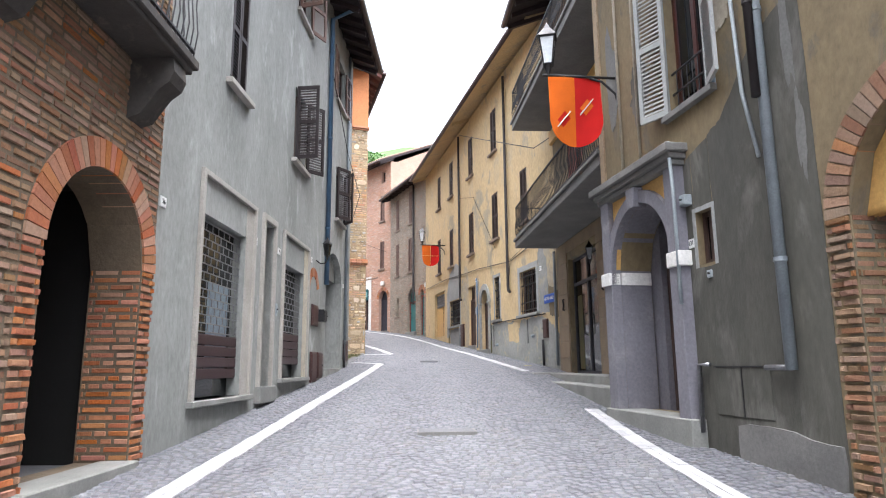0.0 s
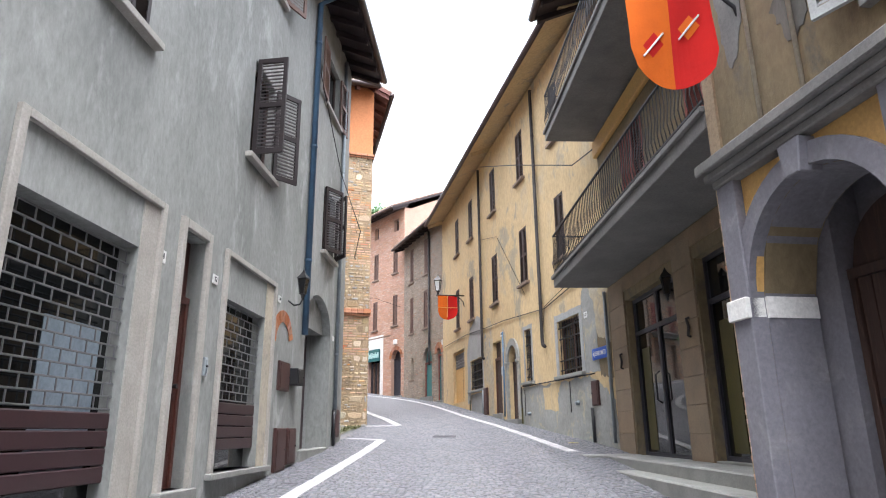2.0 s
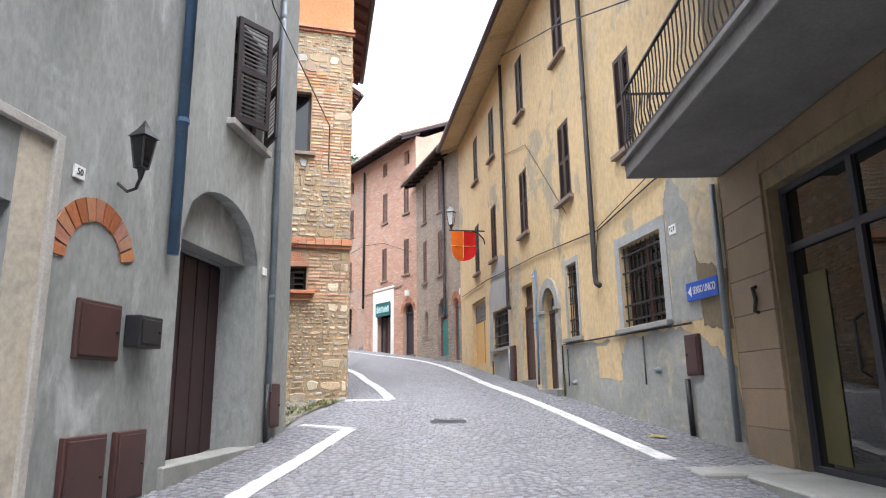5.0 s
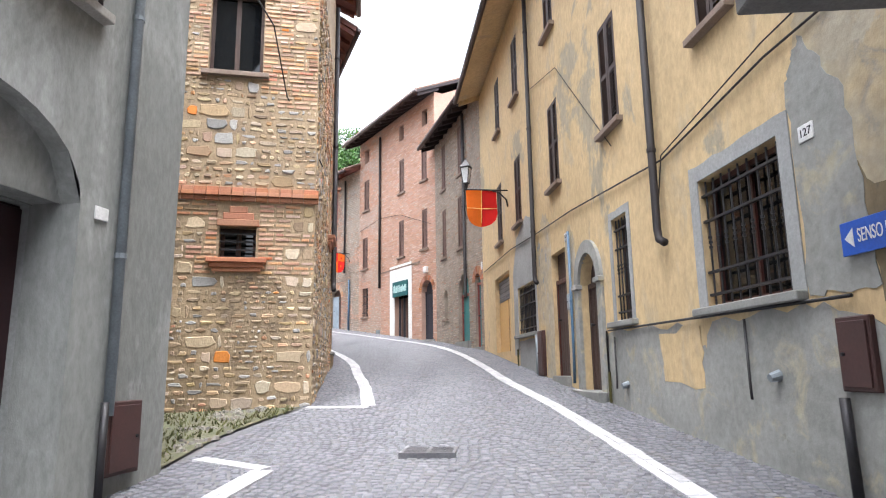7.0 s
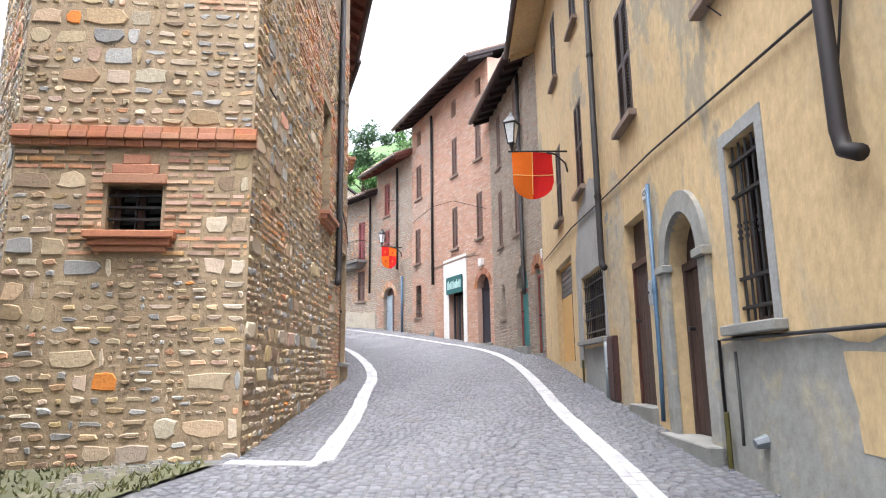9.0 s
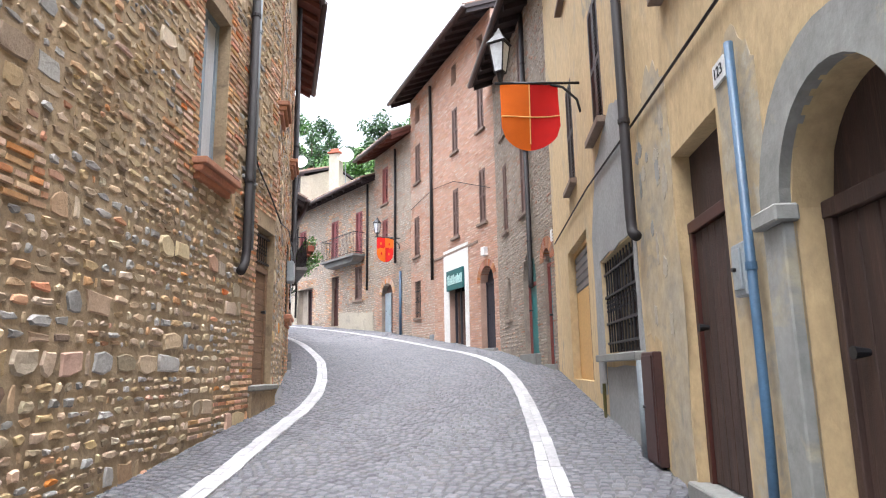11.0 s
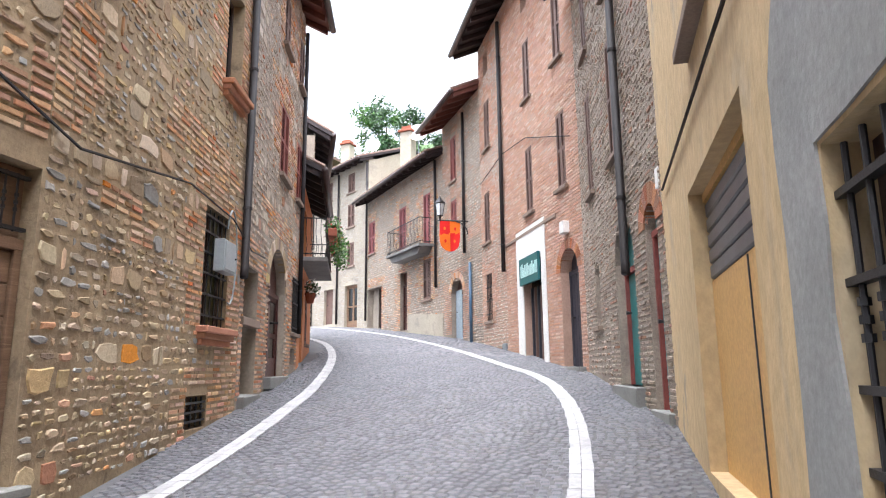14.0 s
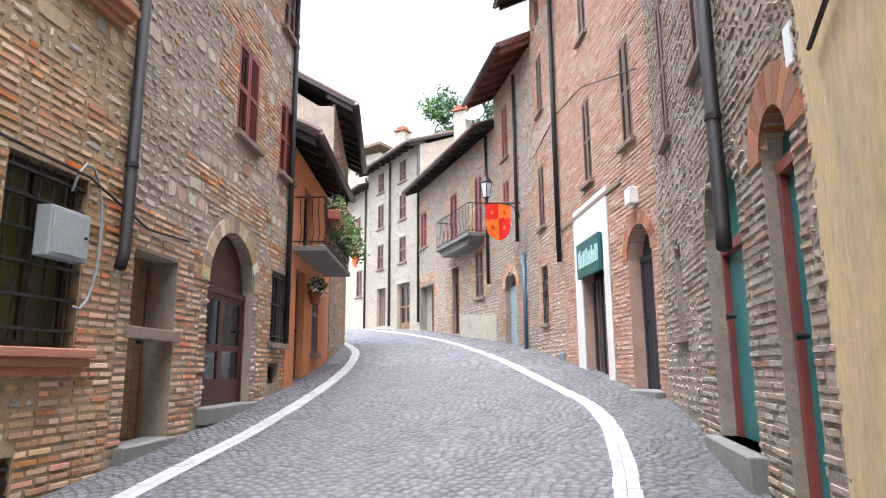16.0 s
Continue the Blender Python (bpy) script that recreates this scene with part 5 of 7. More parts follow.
for i in range(6):
    q = Build()
    q.box(fr, barch[0] + 0.02 + i * 0.32, barch[0] + 0.32 + i * 0.32, -0.50, -0.48, 1.22, 3.42)
    part("board", q, "maroon", gd, bevel=0.006)
step(fr, 8.2, 10.3, 0.05, 1.0, 1.27, h)
window(h, fr, *w1[:4], "closed", "plum", "trim", rec=0.1, sillout=0.1, over=0.15)
window(h, fr, *w2[:4], (95, 38), "plum", "trim", sillout=0.1, over=0.15)
window(h, fr, *w3[:4], (31, 142), "plum", "trim", sillout=0.1)
window(h, fr, *u1[:4], "closed", "plum", "trim")
window(h, fr, *u2[:4], (105, 25), "brownsh", "trim")
window(h, fr, *u3[:4], (176, 4), "brownsh", "trim")
roof(h, fr, 0, fr.L, 10.2, out=0.75, rise=1.4)
shell(h, fr, 10.2, 7, 1.4, "grey", d0=-0.42)
pipe(h, [fr.at(8.06, 0.07, 3.15), fr.at(8.06, 0.07, 9.7), fr.at(8.06, 0.7, 10.0)], 0.055, "bluepipe", label="blue-grey painted downpipe")
pipe(h, [fr.at(10.62, 0.05, 1.9), fr.at(10.62, 0.05, 10.0)], 0.04, "greypipe", label="thin grey downpipe")
# blind brick arch
for i in range(13):
    a0, a1 = math.pi * i / 13 + 0.02, math.pi * (i + 1) / 13 - 0.02
    c, zc = 7.06, 2.86
    if i < 12:
        b = Build()
        b.prism(fr, [(c - r * math.cos(a) * k, zc + r * math.sin(a)) for r, a, k in ((0.34, a0, 1), (0.52, a0, 1), (0.52, a1, 1), (0.34, a1, 1))], 0.0, 0.014)
        part("brick", b, "redbrick", w)
number_plate(fr, 3.12, 3.2, "54", 0.15, 0.12)
number_plate(fr, 4.39, 3.26, "52", 0.13, 0.11)
number_plate(fr, 6.78, 3.51, "50", 0.12, 0.10)
number_plate(fr, 10.42, 3.41, "", 0.14, 0.1)
wall_box(fr, 6.9, 7.42, 2.16, 2.6, 0.04, "rustbox", "meter_cabinet", "rust-brown metal meter cabinet door on the grey wall", "meter cabinet", "meter cabinets")
wall_box(fr, 6.88, 7.36, 1.0, 1.62, 0.05, "rustbox", "meter_cabinet", "rust-brown metal gas cabinet near the pavement", "meter cabinet", "meter cabinets")
wall_box(fr, 7.48, 7.9, 1.08, 1.62, 0.05, "rustbox", "meter_cabinet", "rust-brown metal gas cabinet near the pavement", "meter cabinet", "meter cabinets")
wall_box(fr, 10.62, 11.02, 1.45, 2.0, 0.06, "rustbox", "meter_cabinet", "rust-brown metal gas cabinet near the pavement", "meter cabinet", "meter cabinets")
wall_box(fr, 7.52, 7.86, 2.28, 2.54, 0.14, "iron", "letterbox", "black metal letterbox with a sloping lid on the wall", "letterbox")
wall_box(fr, 4.27, 4.36, 2.16, 2.36, 0.03, "box", "doorbell", "grey doorbell panel beside the door", "doorbell")
pipe(h, [fr.at(10.58, 0.05, 1.2), fr.at(10.58, 0.05, 2.0)], 0.03, "iron", "gas_pipe", clips=False)
lantern(fr.at(7.15, 0.26, 3.62), fr, scale=0.62, label="small black iron wall lantern on the grey house", pane="glass")
b = Build()
b.tube([fr.at(7.26, 0.0, 3.58), fr.at(7.24, 0.10, 3.50), fr.at(7.18, 0.21, 3.50), fr.at(7.15, 0.26, 3.58)], 0.014, n=6)
part("lamp_bracket", b, "iron", h)

# ================= LEFT: stone house =================
h = house("stone_house", "SS1", "tall rubble stone and brick house with brick string course", "house")
LBL = "wall of mixed field stones and old bricks"
fr = FR["SF"]
o_ = SFO
swin = (1.53 - o_, 2.05 - o_, 3.85, 4.32, 0.0)
bwin = (1.25 - o_, 2.05 - o_, 6.75, 8.1, 0.0)
twin = (1.55 - o_, 2.30 - o_, 9.75, 11.15, 0.0)
holes = [swin, bwin, twin]
wf = part("wall", wall_build(fr, 0, fr.L, 11.9, holes, 0.4), "mortar", h, LBL)
masonry(wf, fr, 0, fr.L, 1.45, 4.70, [(swin[0] - 0.02, swin[1] + 0.02, swin[2] - 0.22, swin[3] + 0.42, 0)], "rubble", ("stone", "brick", "stone_o", "brick_o"), 21, near=300, brickness=0.24, proud=0.012)
masonry(wf, fr, 0, fr.L, 4.92, 9.55, holes, "rubble", ("stone", "brick", "stone_o", "brick_o"), 22, brickness=0.33, proud=0.012)
b = Build()
b.box(fr, 0.0, fr.L + 0.004, 0.0, 0.03, 9.62, 11.9)
part("plaster", b, "orange", h, "orange plaster top storey")
for z0, z1, d in ((4.70, 4.77, 0.05), (4.77, 4.84, 0.09), (4.84, 4.91, 0.06), (9.52, 9.58, 0.05), (9.58, 9.66, 0.09)):
    n = 13
    for i in range(n):
        b = Build()
        b.box(fr, fr.L * i / n - (0.0 if i else 0.02), fr.L * (i + 1) / n - 0.008 + (0.05 if i == n - 1 else 0), 0.0, d, z0, z1 - 0.006)
        part("brick", b, "bricksill", wf, bevel=0.005)
# stepped head and moulded sill of the small window
cx = (swin[0] + swin[1]) / 2
for k, (hw, z0, z1) in enumerate(((0.30, 4.32, 4.42), (0.22, 4.42, 4.52), (0.13, 4.52, 4.62))):
    b = Build()
    b.box(fr, cx - hw, cx + hw, 0.0, 0.05 - 0.01 * k, z0, z1)
    part("stepped_head", b, "bricksill", wf, bevel=0.008)
for z0, z1, d, hw in ((3.77, 3.84, 0.12, 0.42), (3.70, 3.77, 0.08, 0.38), (3.64, 3.70, 0.05, 0.34)):
    b = Build()
    b.box(fr, cx - hw, cx + hw, -0.1, d, z0, z1)
    part("sill", b, "bricksill", wf, bevel=0.008)
window(h, fr, *swin[:4], None, sill=None, rec=0.2)
grille(h, fr, swin[0], swin[1], swin[2], swin[3], 1, [3.98, 4.1, 4.22], d=-0.06, r=0.006)
window(h, fr, *bwin[:4], None, sill="sill", rec=0.12, pane="glass")
window(h, fr, *twin[:4], None, sill=None, rec=0.12, frame_m="orange", pane="bluewin")
fw = FR["SW"]
ws = part("wall", wall_build(fw, 0, fw.L, 11.9, [], 0.4), "mortar", h, LBL)
masonry(ws, fw, 0, fw.L, 1.3, 9.0, [], "rubble", ("stone", "brick", "stone_o", "brick_o"), 23, brickness=0.25, proud=0.014)
fr = FR["SS1"]
wa = (3.66, 4.4, 4.98, 6.9, 0.0)
dr1 = (5.62, 6.4, 2.62, 4.74, 0.0)
bpan = (3.75, 4.12, 1.9, 2.95, 0.0)
wu = (1.6, 2.2, 4.9, 6.3, 0.0)
ws1 = part("wall", wall_build(fr, 0, fr.L, 11.4, [wa, dr1], 0.4), "mortar", h, LBL)
masonry(ws1, fr, 0, fr.L, 1.5, 9.0, [wa, dr1], "rubble", ("stone", "brick", "stone_o", "brick_o"), 24, near=300, brickness=0.34, proud=0.017)
window(h, fr, *wa[:4], None, sill=None, rec=0.14, pane="curtain", frame_m="bluewin")
def brick_sill(fr, s0, s1, z, wall, d=0.16):
    for k, (dd, e) in enumerate(((d, 0.0), (d * 0.7, 0.07), (d * 0.4, 0.14))):
        b = Build()
        b.box(fr, s0 - 0.12 + e * 0.4, s1 + 0.12 - e * 0.4, -0.12, dd, z - e - 0.075, z - e)
        part("sill", b, "bricksill", wall, "moulded terracotta sill", bevel=0.01)
brick_sill(fr, wa[0], wa[1], 4.98, ws1)
door(h, fr, dr1, 0.10, "plank", "h", "weathered cross-boarded wooden door with a barred fanlight", transom=4.22)
grille(h, fr, dr1[0] + 0.06, dr1[1] - 0.06, 4.26, 4.7, 7, [4.3, 4.66], d=-0.08, r=0.008)
step(fr, dr1[0] - 0.12, dr1[1] + 0.1, 0.09, 2.57, 2.64, h)
irregular(h, fr, [(dr1[0] - 0.1, 2.0), (dr1[1] + 0.1, 2.1), (dr1[1] + 0.1, 2.56), (dr1[0] - 0.1, 2.56)], "mortar", 0.045, "plaster_patch", 3, 3, 0.01)
pipe(h, [fr.at(5.03, 0.08, 11.0), fr.at(5.03, 0.08, 4.25), fr.at(4.98, 0.08, 4.10), fr.at(4.80, 0.10, 3.98)], 0.055, "pipe", label="black-brown downpipe with a bent shoe")
pipe(h, [fr.at(5.16, 0.07, 8.5), fr.at(5.16, 0.07, 4.3)], 0.045, "greypipe", label="grey downpipe with a blue section")
fr2 = FR["SS2"]
gw = (3.1, 3.98, 3.86, 5.3, 0.0)
cel = (2.8, 3.45, 2.72, 3.08, 0.0)
wb = (-0.72 + 0.75, 0.55, 6.8, 8.3, 0.0)
wc = (3.5, 4.15, 7.05, 8.5, 0.0)
dr2 = (4.72 - 4.52 + 0.25, 1.05, 3.0, 4.8, 0.0)
ws2 = part("wall", wall_build(fr2, 0, fr2.L, 11.4, [gw, cel, wb, wc], 0.4), "mortar", h, LBL)
masonry(ws2, fr2, 0, fr2.L, 1.9, 9.6, [gw, cel, wb, wc], "rubble", ("stone", "brick", "stone_o", "brick_o"), 25, near=300, brickness=0.36, proud=0.011)
window(h, fr2, *gw[:4], None, sill=None, rec=0.12, pane="yellowpanel")
grille(h, fr2, gw[0], gw[1], gw[2], gw[3], 6, [4.0, 4.25, 4.5, 4.75, 5.0, 5.2], d=-0.03, r=0.009)
brick_sill(fr2, gw[0], gw[1], 3.86, ws2, 0.14)
brick_sill(fr2, wc[0], wc[1], 7.05, ws2)
brick_sill(fr2, wb[0], wb[1], 6.8, ws2)
window(h, fr2, *wb[:4], None, sill=None, rec=0.16, frame_m="shutter")
window(h, fr2, *wc[:4], None, sill=None, rec=0.16, frame_m="shutter")
grille(h, fr2, cel[0], cel[1], cel[2], cel[3], 4, [2.8, 2.9, 3.0], d=-0.03)
# near-black sheet behind the vent, in place of the cellar's shade
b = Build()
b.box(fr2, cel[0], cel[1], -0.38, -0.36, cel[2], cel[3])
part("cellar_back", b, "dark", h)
pipe(h, [fr2.at(4.44, 0.08, 11.0), fr2.at(4.44, 0.08, 4.75), fr2.at(4.36, 0.10, 4.6)], 0.055, "pipe", label="dark downpipe with a bent shoe")
wall_box(fr2, 3.42, 3.88, 4.55, 4.95, 0.13, "box", "meter_box", "pale grey plastic electricity box on the stone wall", "electricity box")
b = Build()
b.tube([fr2.at(3.9 + 0.22 * math.sin(a), 0.06, 4.8 + 0.62 * math.cos(a)) for a in [i * 0.4 - 1.0 for i in range(12)]], 0.012, n=6)
part("loose_cable", b, "box", h, "loop of grey cable", smooth=True)
fr3 = FR["SS3"]
dr2 = (0.22, 1.1, 2.98, 4.85, 0.0)
ar = (1.9, 3.45, 3.22, 5.5, 0.72)
dw = (4.25, 4.95, 4.1, 5.25, 0.0)
vent = (4.2, 4.75, 3.46, 3.78, 0.0)
r1, r2 = (2.5, 3.3, 6.92, 8.3, 0.0), (4.35, 5.0, 6.92, 8.2, 0.0)
t1, t2 = (4.3, 4.9, 9.5, 10.6, 0.0), (2.5, 3.1, 9.5, 10.6, 0.0)
holes = [dr2, ar, dw, vent, r1, r2, t1, t2]
ws3 = part("wall", wall_build(fr3, 0, fr3.L, 11.4, holes, 0.4), "greymortar", h, LBL)
masonry(ws3, fr3, 0, fr3.L, 2.5, 11.3, [dr2, (ar[0] - 0.2, ar[1] + 0.2, ar[2], ar[3] + 0.2, ar[4] + 0.2), dw, vent, r1, r2, t1, t2], "rubble", ("paletone", "brick", "stone_o", "brick_o"), 26, near=0, brickness=0.24, proud=0.013)
voussoirs(ws3, fr3, ar, 0.1, "stone_o", w=0.2, n=17, name="stone")
for a0, a1 in ((ar[0] - 0.2, ar[0]), (ar[1], ar[1] + 0.2)):
    masonry(ws3, fr3, a0, a1, 3.25, 4.78, [], "coursed", ("paletone", "brick", "stone_o", "brick_o"), 27, proud=0.03)
door(h, fr3, dr2, 0.3, "plank", "v", "narrow pale wooden door deep in a brick reveal")
step(fr3, dr2[0] - 0.1, dr2[1] + 0.05, 0.1, 2.8, 3.0, h)
b = Build()
b.box(fr3, dr2[0] - 0.1, dr2[1] + 0.08, -0.1, 0.05, 3.98, 4.1)
part("iron_bar_stone", b, "sill", h, bevel=0.01)
door(h, fr3, ar, 0.13, "redwood", "glass", "red-brown glazed double door with an iron fanlight", transom=4.72)
step(fr3, ar[0] - 0.1, ar[1] + 0.1, 0.12, 3.05, 3.24, h)
window(h, fr3, *dw[:4], None, sill="sill", rec=0.12)
grille(h, fr3, dw[0], dw[1], dw[2], dw[3], 5, [4.2, 4.7, 5.15], d=0.02)
window(h, fr3, *vent[:4], None, sill=None, rec=0.1)
window(h, fr3, *r1[:4], "closed", "redshut", "sill", sillout=0.1)
window(h, fr3, *r2[:4], "closed", "redshut", "sill", sillout=0.1)
window(h, fr3, *t1[:4], "closed", "brownsh", "sill", sillout=0.1)
window(h, fr3, *t2[:4], "closed", "brownsh", "sill", sillout=0.1)
pipe(h, [fr3.at(fr3.L - 0.12, 0.07, 11.0), fr3.at(fr3.L - 0.12, 0.07, 4.1)], 0.045, "pipe")
for f_, e, u, o2 in ((FR["SF"], 11.9, "redeave", 0.5), (fr, 11.9, "redeave", 0.5), (fr2, 11.4, "redeave", 0.5), (fr3, 11.4, "redeave", 0.55)):
    roof(h, f_, 0, f_.L, e, depth=6, rise=1.5, out=o2, under=u)
shell(h, fr3, 11.4, 6, 1.5, "mortar", d0=-0.4)
wall_cable = Build()
wall_cable.tube([FR["SS1"].at(4.9, 0.06, 5.9), FR["SS1"].at(5.4, 0.06, 5.45), FR["SS1"].at(6.0, 0.06, 5.2), fr2.at(0.3, 0.06, 5.0), fr2.at(1.2, 0.06, 5.15), fr2.at(2.4, 0.07, 5.35), fr2.at(3.9, 0.07, 5.3), fr3.at(0.3, 0.07, 5.05), fr3.at(1.2, 0.07, 5.1)], 0.012, n=5)
part("cable", wall_cable, "iron", h, "black cable slung along the wall")

# ================= LEFT: orange house and the far stone gable =================
h = house("orange_house", "OR", "low orange plastered house with flower boxes and deep eaves")
fr = FR["OR"]
od, ow, ow2 = (0.7, 1.5, 3.4, 5.5, 0.0), (2.3, 3.0, 4.0, 5.6, 0.0), (1.2, 2.0, 6.0, 7.2, 0.0)
part("wall", wall_build(fr, 0, fr.L, 7.7, [od, ow, ow2], 0.35), "orange", h, "orange plaster wall")
door(h, fr, od, 0.15, "brownsh", "v", "brown wooden door")
window(h, fr, *ow[:4], "closed", "brownsh")
window(h, fr, *ow2[:4], None, "brownsh")
b = Build()
b.box(fr, 0.3, 3.6, 0.0, 0.6, 5.75, 5.85)
bl = part("balcony", b, "concrete", h, bevel=0.01)
railing(bl, fr, 0.35, 3.55, 0.55, 5.85, 0.9)
roof(h, fr, 0, fr.L, 7.9, depth=5, rise=1.2, out=0.45)
shell(h, fr, 7.7, 5, 1.2, "orange")
def leaves(center, r, n, rng, size, b, m=0, squash=1.0):
    for i in range(n):
        d = Vector((rng.gauss(0, 1), rng.gauss(0, 1), rng.gauss(0, 1) * squash)).normalized() * r * rng.uniform(0.35, 1.0)
        p = Vector(center) + d
        a = Vector((rng.gauss(0, 1), rng.gauss(0, 1), rng.gauss(0, 1))).normalized()
        c = a.orthogonal().normalized()
        e = a.cross(c)
        s = size * rng.uniform(0.6, 1.3)
        b.face([tuple(p - c * s), tuple(p + e * s * 0.5), tuple(p + c * s), tuple(p - e * s * 0.5)], m)
rng = random.Random(3)
for i in range(4):
    s = 0.6 + i * 0.8
    b = Build()
    b.box(fr, s - 0.22, s + 0.22, 0.6, 0.8, 6.35, 6.53)
    t = single("flower_box", b, "terracotta", fr.at(s, 0.7, 6.35), "terracotta flower box with trailing green plants on the balcony", "flower box", "flower boxes", bevel=0.012)
    c = Build()
    leaves(fr.at(s, 0.72, 6.62), 0.24, 160, rng, 0.045, c)
    leaves(fr.at(s, 0.85, 6.2), 0.26, 140, rng, 0.045, c)
    part("plant", c, "leaf", t)
    c = Build()
    leaves(fr.at(s, 0.75, 6.66), 0.2, 14, rng, 0.04, c)
    part("flowers", c, "redflower", t)
b = Build()
b.tube([fr.at(1.8, 0.15, 4.95), fr.at(1.8, 0.15, 5.2)], [0.08, 0.14], n=10)
t = single("hanging_pot", b, "terracotta", fr.at(1.8, 0.15, 4.95), "small pot of white flowers on the orange wall", "flower pot")
c = Build()
leaves(fr.at(1.8, 0.2, 5.3), 0.22, 120, rng, 0.05, c)
part("plant", c, "leafdark", t)
c = Build()
leaves(fr.at(1.8, 0.22, 5.3), 0.26, 60, rng, 0.05, c)
part("flowers", c, "flower", t)
h = house("far_stone_house", "FL", "stone house with an old tiled roof beyond the orange one")
fr = FR["FL"]
w = part("wall", wall_build(fr, 0, fr.L, 10.3, [], 0.4), "greymortar", h, "grey stone wall")
masonry(w, fr, 0, fr.L, 3.4, 10.2, [], "coursed", ("darkstone", "brick", "stone_o", "brick_o"), 31, brickness=0.35, proud=0.02)
roof(h, fr, 0, fr.L, 10.5, depth=6, rise=1.6, out=0.5)
shell(h, fr, 10.3, 6, 1.6, "greymortar")

# ================= RIGHT: house with the lilac portal =================
h = house("portal_house", "RG", "weathered grey and ochre house with a lilac arched portal")
fr = FR["RG"]
parch = (9.77, 11.29, 0.72, 3.33, 0.77)
swn = (9.07, 9.38, 2.36, 2.94, 0.0)
bw = (8.90, 9.72, 4.22, 6.1, 0.0)
barch = (5.6, 7.30, 0.2, 3.28, 0.85)
holes = [parch, swn, bw, barch]
w = part("wall", wall_build(fr, 0, fr.L, 8.6, holes, 0.45), "ochre", h, "peeling ochre plaster wall")
irregular(h, fr, [(7.58, 0.1), (9.6, 0.3), (9.6, 3.5), (9.40, 3.62), (9.40, 2.33), (9.05, 2.33), (9.05, 3.72), (8.8, 3.8), (8.2, 4.4), (7.58, 4.6)], "darkgrey", 0.006, "lower_plaster", 4, 6, 0.012, "dark grey damp cement coat")
irregular(h, fr, [(9.06, 2.97), (9.39, 2.97), (9.39, 3.62), (9.06, 3.7)], "darkgrey", 0.006, "lower_plaster", 14, 4, 0.006)
irregular(h, fr, [(3.0, -0.1), (5.55, 0.0), (5.55, 3.4), (5.9, 4.0), (5.0, 4.6), (3.0, 4.8)], "darkgrey", 0.006, "lower_plaster", 5, 6, 0.04)
irregular(h, fr, [(7.60, 0.0), (8.9, 0.2), (8.9, 0.72), (8.3, 0.74), (7.62, 0.66)], "concrete", 0.03, "plinth", 9, 4, 0.02)
for s, z, rs, rz, m in ((7.75, 4.2, 0.07, 0.5, "concrete"), (7.70, 3.2, 0.05, 0.4, "concrete"), (8.6, 5.2, 0.2, 0.4, "cream"), (10.4, 4.8, 0.3, 0.4, "darkgrey"), (11.2, 5.4, 0.2, 0.6, "concrete")):
    flake(h, fr, s, z, rs, rz, m, s + z, 0.008)
# brick jamb and arch of the neighbouring opening
masonry(w, fr, 7.30, 7.56, 0.0, 2.44, [], "brick", ("stone", "sootbrick", "stone_o", "sootbrick_o"), 41, near=120, proud=0.03)
jf = Frame(fr.at(7.30, 0, 0)[:2], fr.at(7.30, -0.45, 0)[:2], 1)
if (jf.n + fr.u).length > 0.1:
    jf = Frame(fr.at(7.30, 0, 0)[:2], fr.at(7.30, -0.45, 0)[:2], -1)
masonry(w, jf, 0, 0.45, 0.0, 2.42, [], "brick", ("stone", "sootbrick", "stone_o", "sootbrick_o"), 42, near=170, proud=0.012)
voussoirs(w, fr, barch, 0.3, "sootbrick_o", w=0.24)
b = Build()
b.box(fr, 5.5, 7.4, -0.55, -0.47, 0, 3.3)
part("door", b, "wood", h, "dark wooden door under the brick arch")
b = Build()
b.prism(fr, [(5.6, 2.46), (7.3, 2.46)] + [(7.3 - 1.7 * i / 12, arch_top(barch, 7.3 - 1.7 * i / 12) - 0.01) for i in range(13)], -0.25, -0.15)
part("tympanum", b, "ochrepanel", h)
# portal
P = Build()
P.box(fr, parch[0] - 0.22, parch[0], -0.02, 0.14, 0.55, 3.55)
P.box(fr, parch[1], parch[1] + 0.24, -0.02, 0.14, 0.62, 3.55)
portal = part("portal", P, "lilac", h, "lilac-grey plastered portal with cornice", bevel=0.008)
b = Build()
ol = [(parch[0], 2.73)] + [(parch[0] + (parch[1] - parch[0]) * i / 20, arch_top(parch, parch[0] + (parch[1] - parch[0]) * i / 20)) for i in range(21)] + [(parch[1], 2.73)]
rr = 0.16
for i in range(20):
    t0, t1 = math.pi * i / 20, math.pi * (i + 1) / 20
    c, hh, zc = (parch[0] + parch[1]) / 2, (parch[1] - parch[0]) / 2, parch[3] - parch[4]
    b.prism(fr, [(c - hh * math.cos(t0), zc + parch[4] * math.sin(t0)), (c - (hh + rr) * math.cos(t0), zc + (parch[4] + rr) * math.sin(t0)), (c - (hh + rr) * math.cos(t1), zc + (parch[4] + rr) * math.sin(t1)), (c - hh * math.cos(t1), zc + parch[4] * math.sin(t1))], -0.02, 0.12)
part("archivolt", b, "lilac", portal)
sp = Build()
n = 20
for i in range(n):
    a, c = parch[0] + (parch[1] - parch[0]) * i / n, parch[0] + (parch[1] - parch[0]) * (i + 1) / n
    sp.prism(fr, [(a, arch_top(parch, a) + 0.02), (c, arch_top(parch, c) + 0.02), (c, 3.55), (a, 3.55)], 0.0, 0.06)
part("spandrel", sp, "ochrepanel", portal, "ochre spandrels")
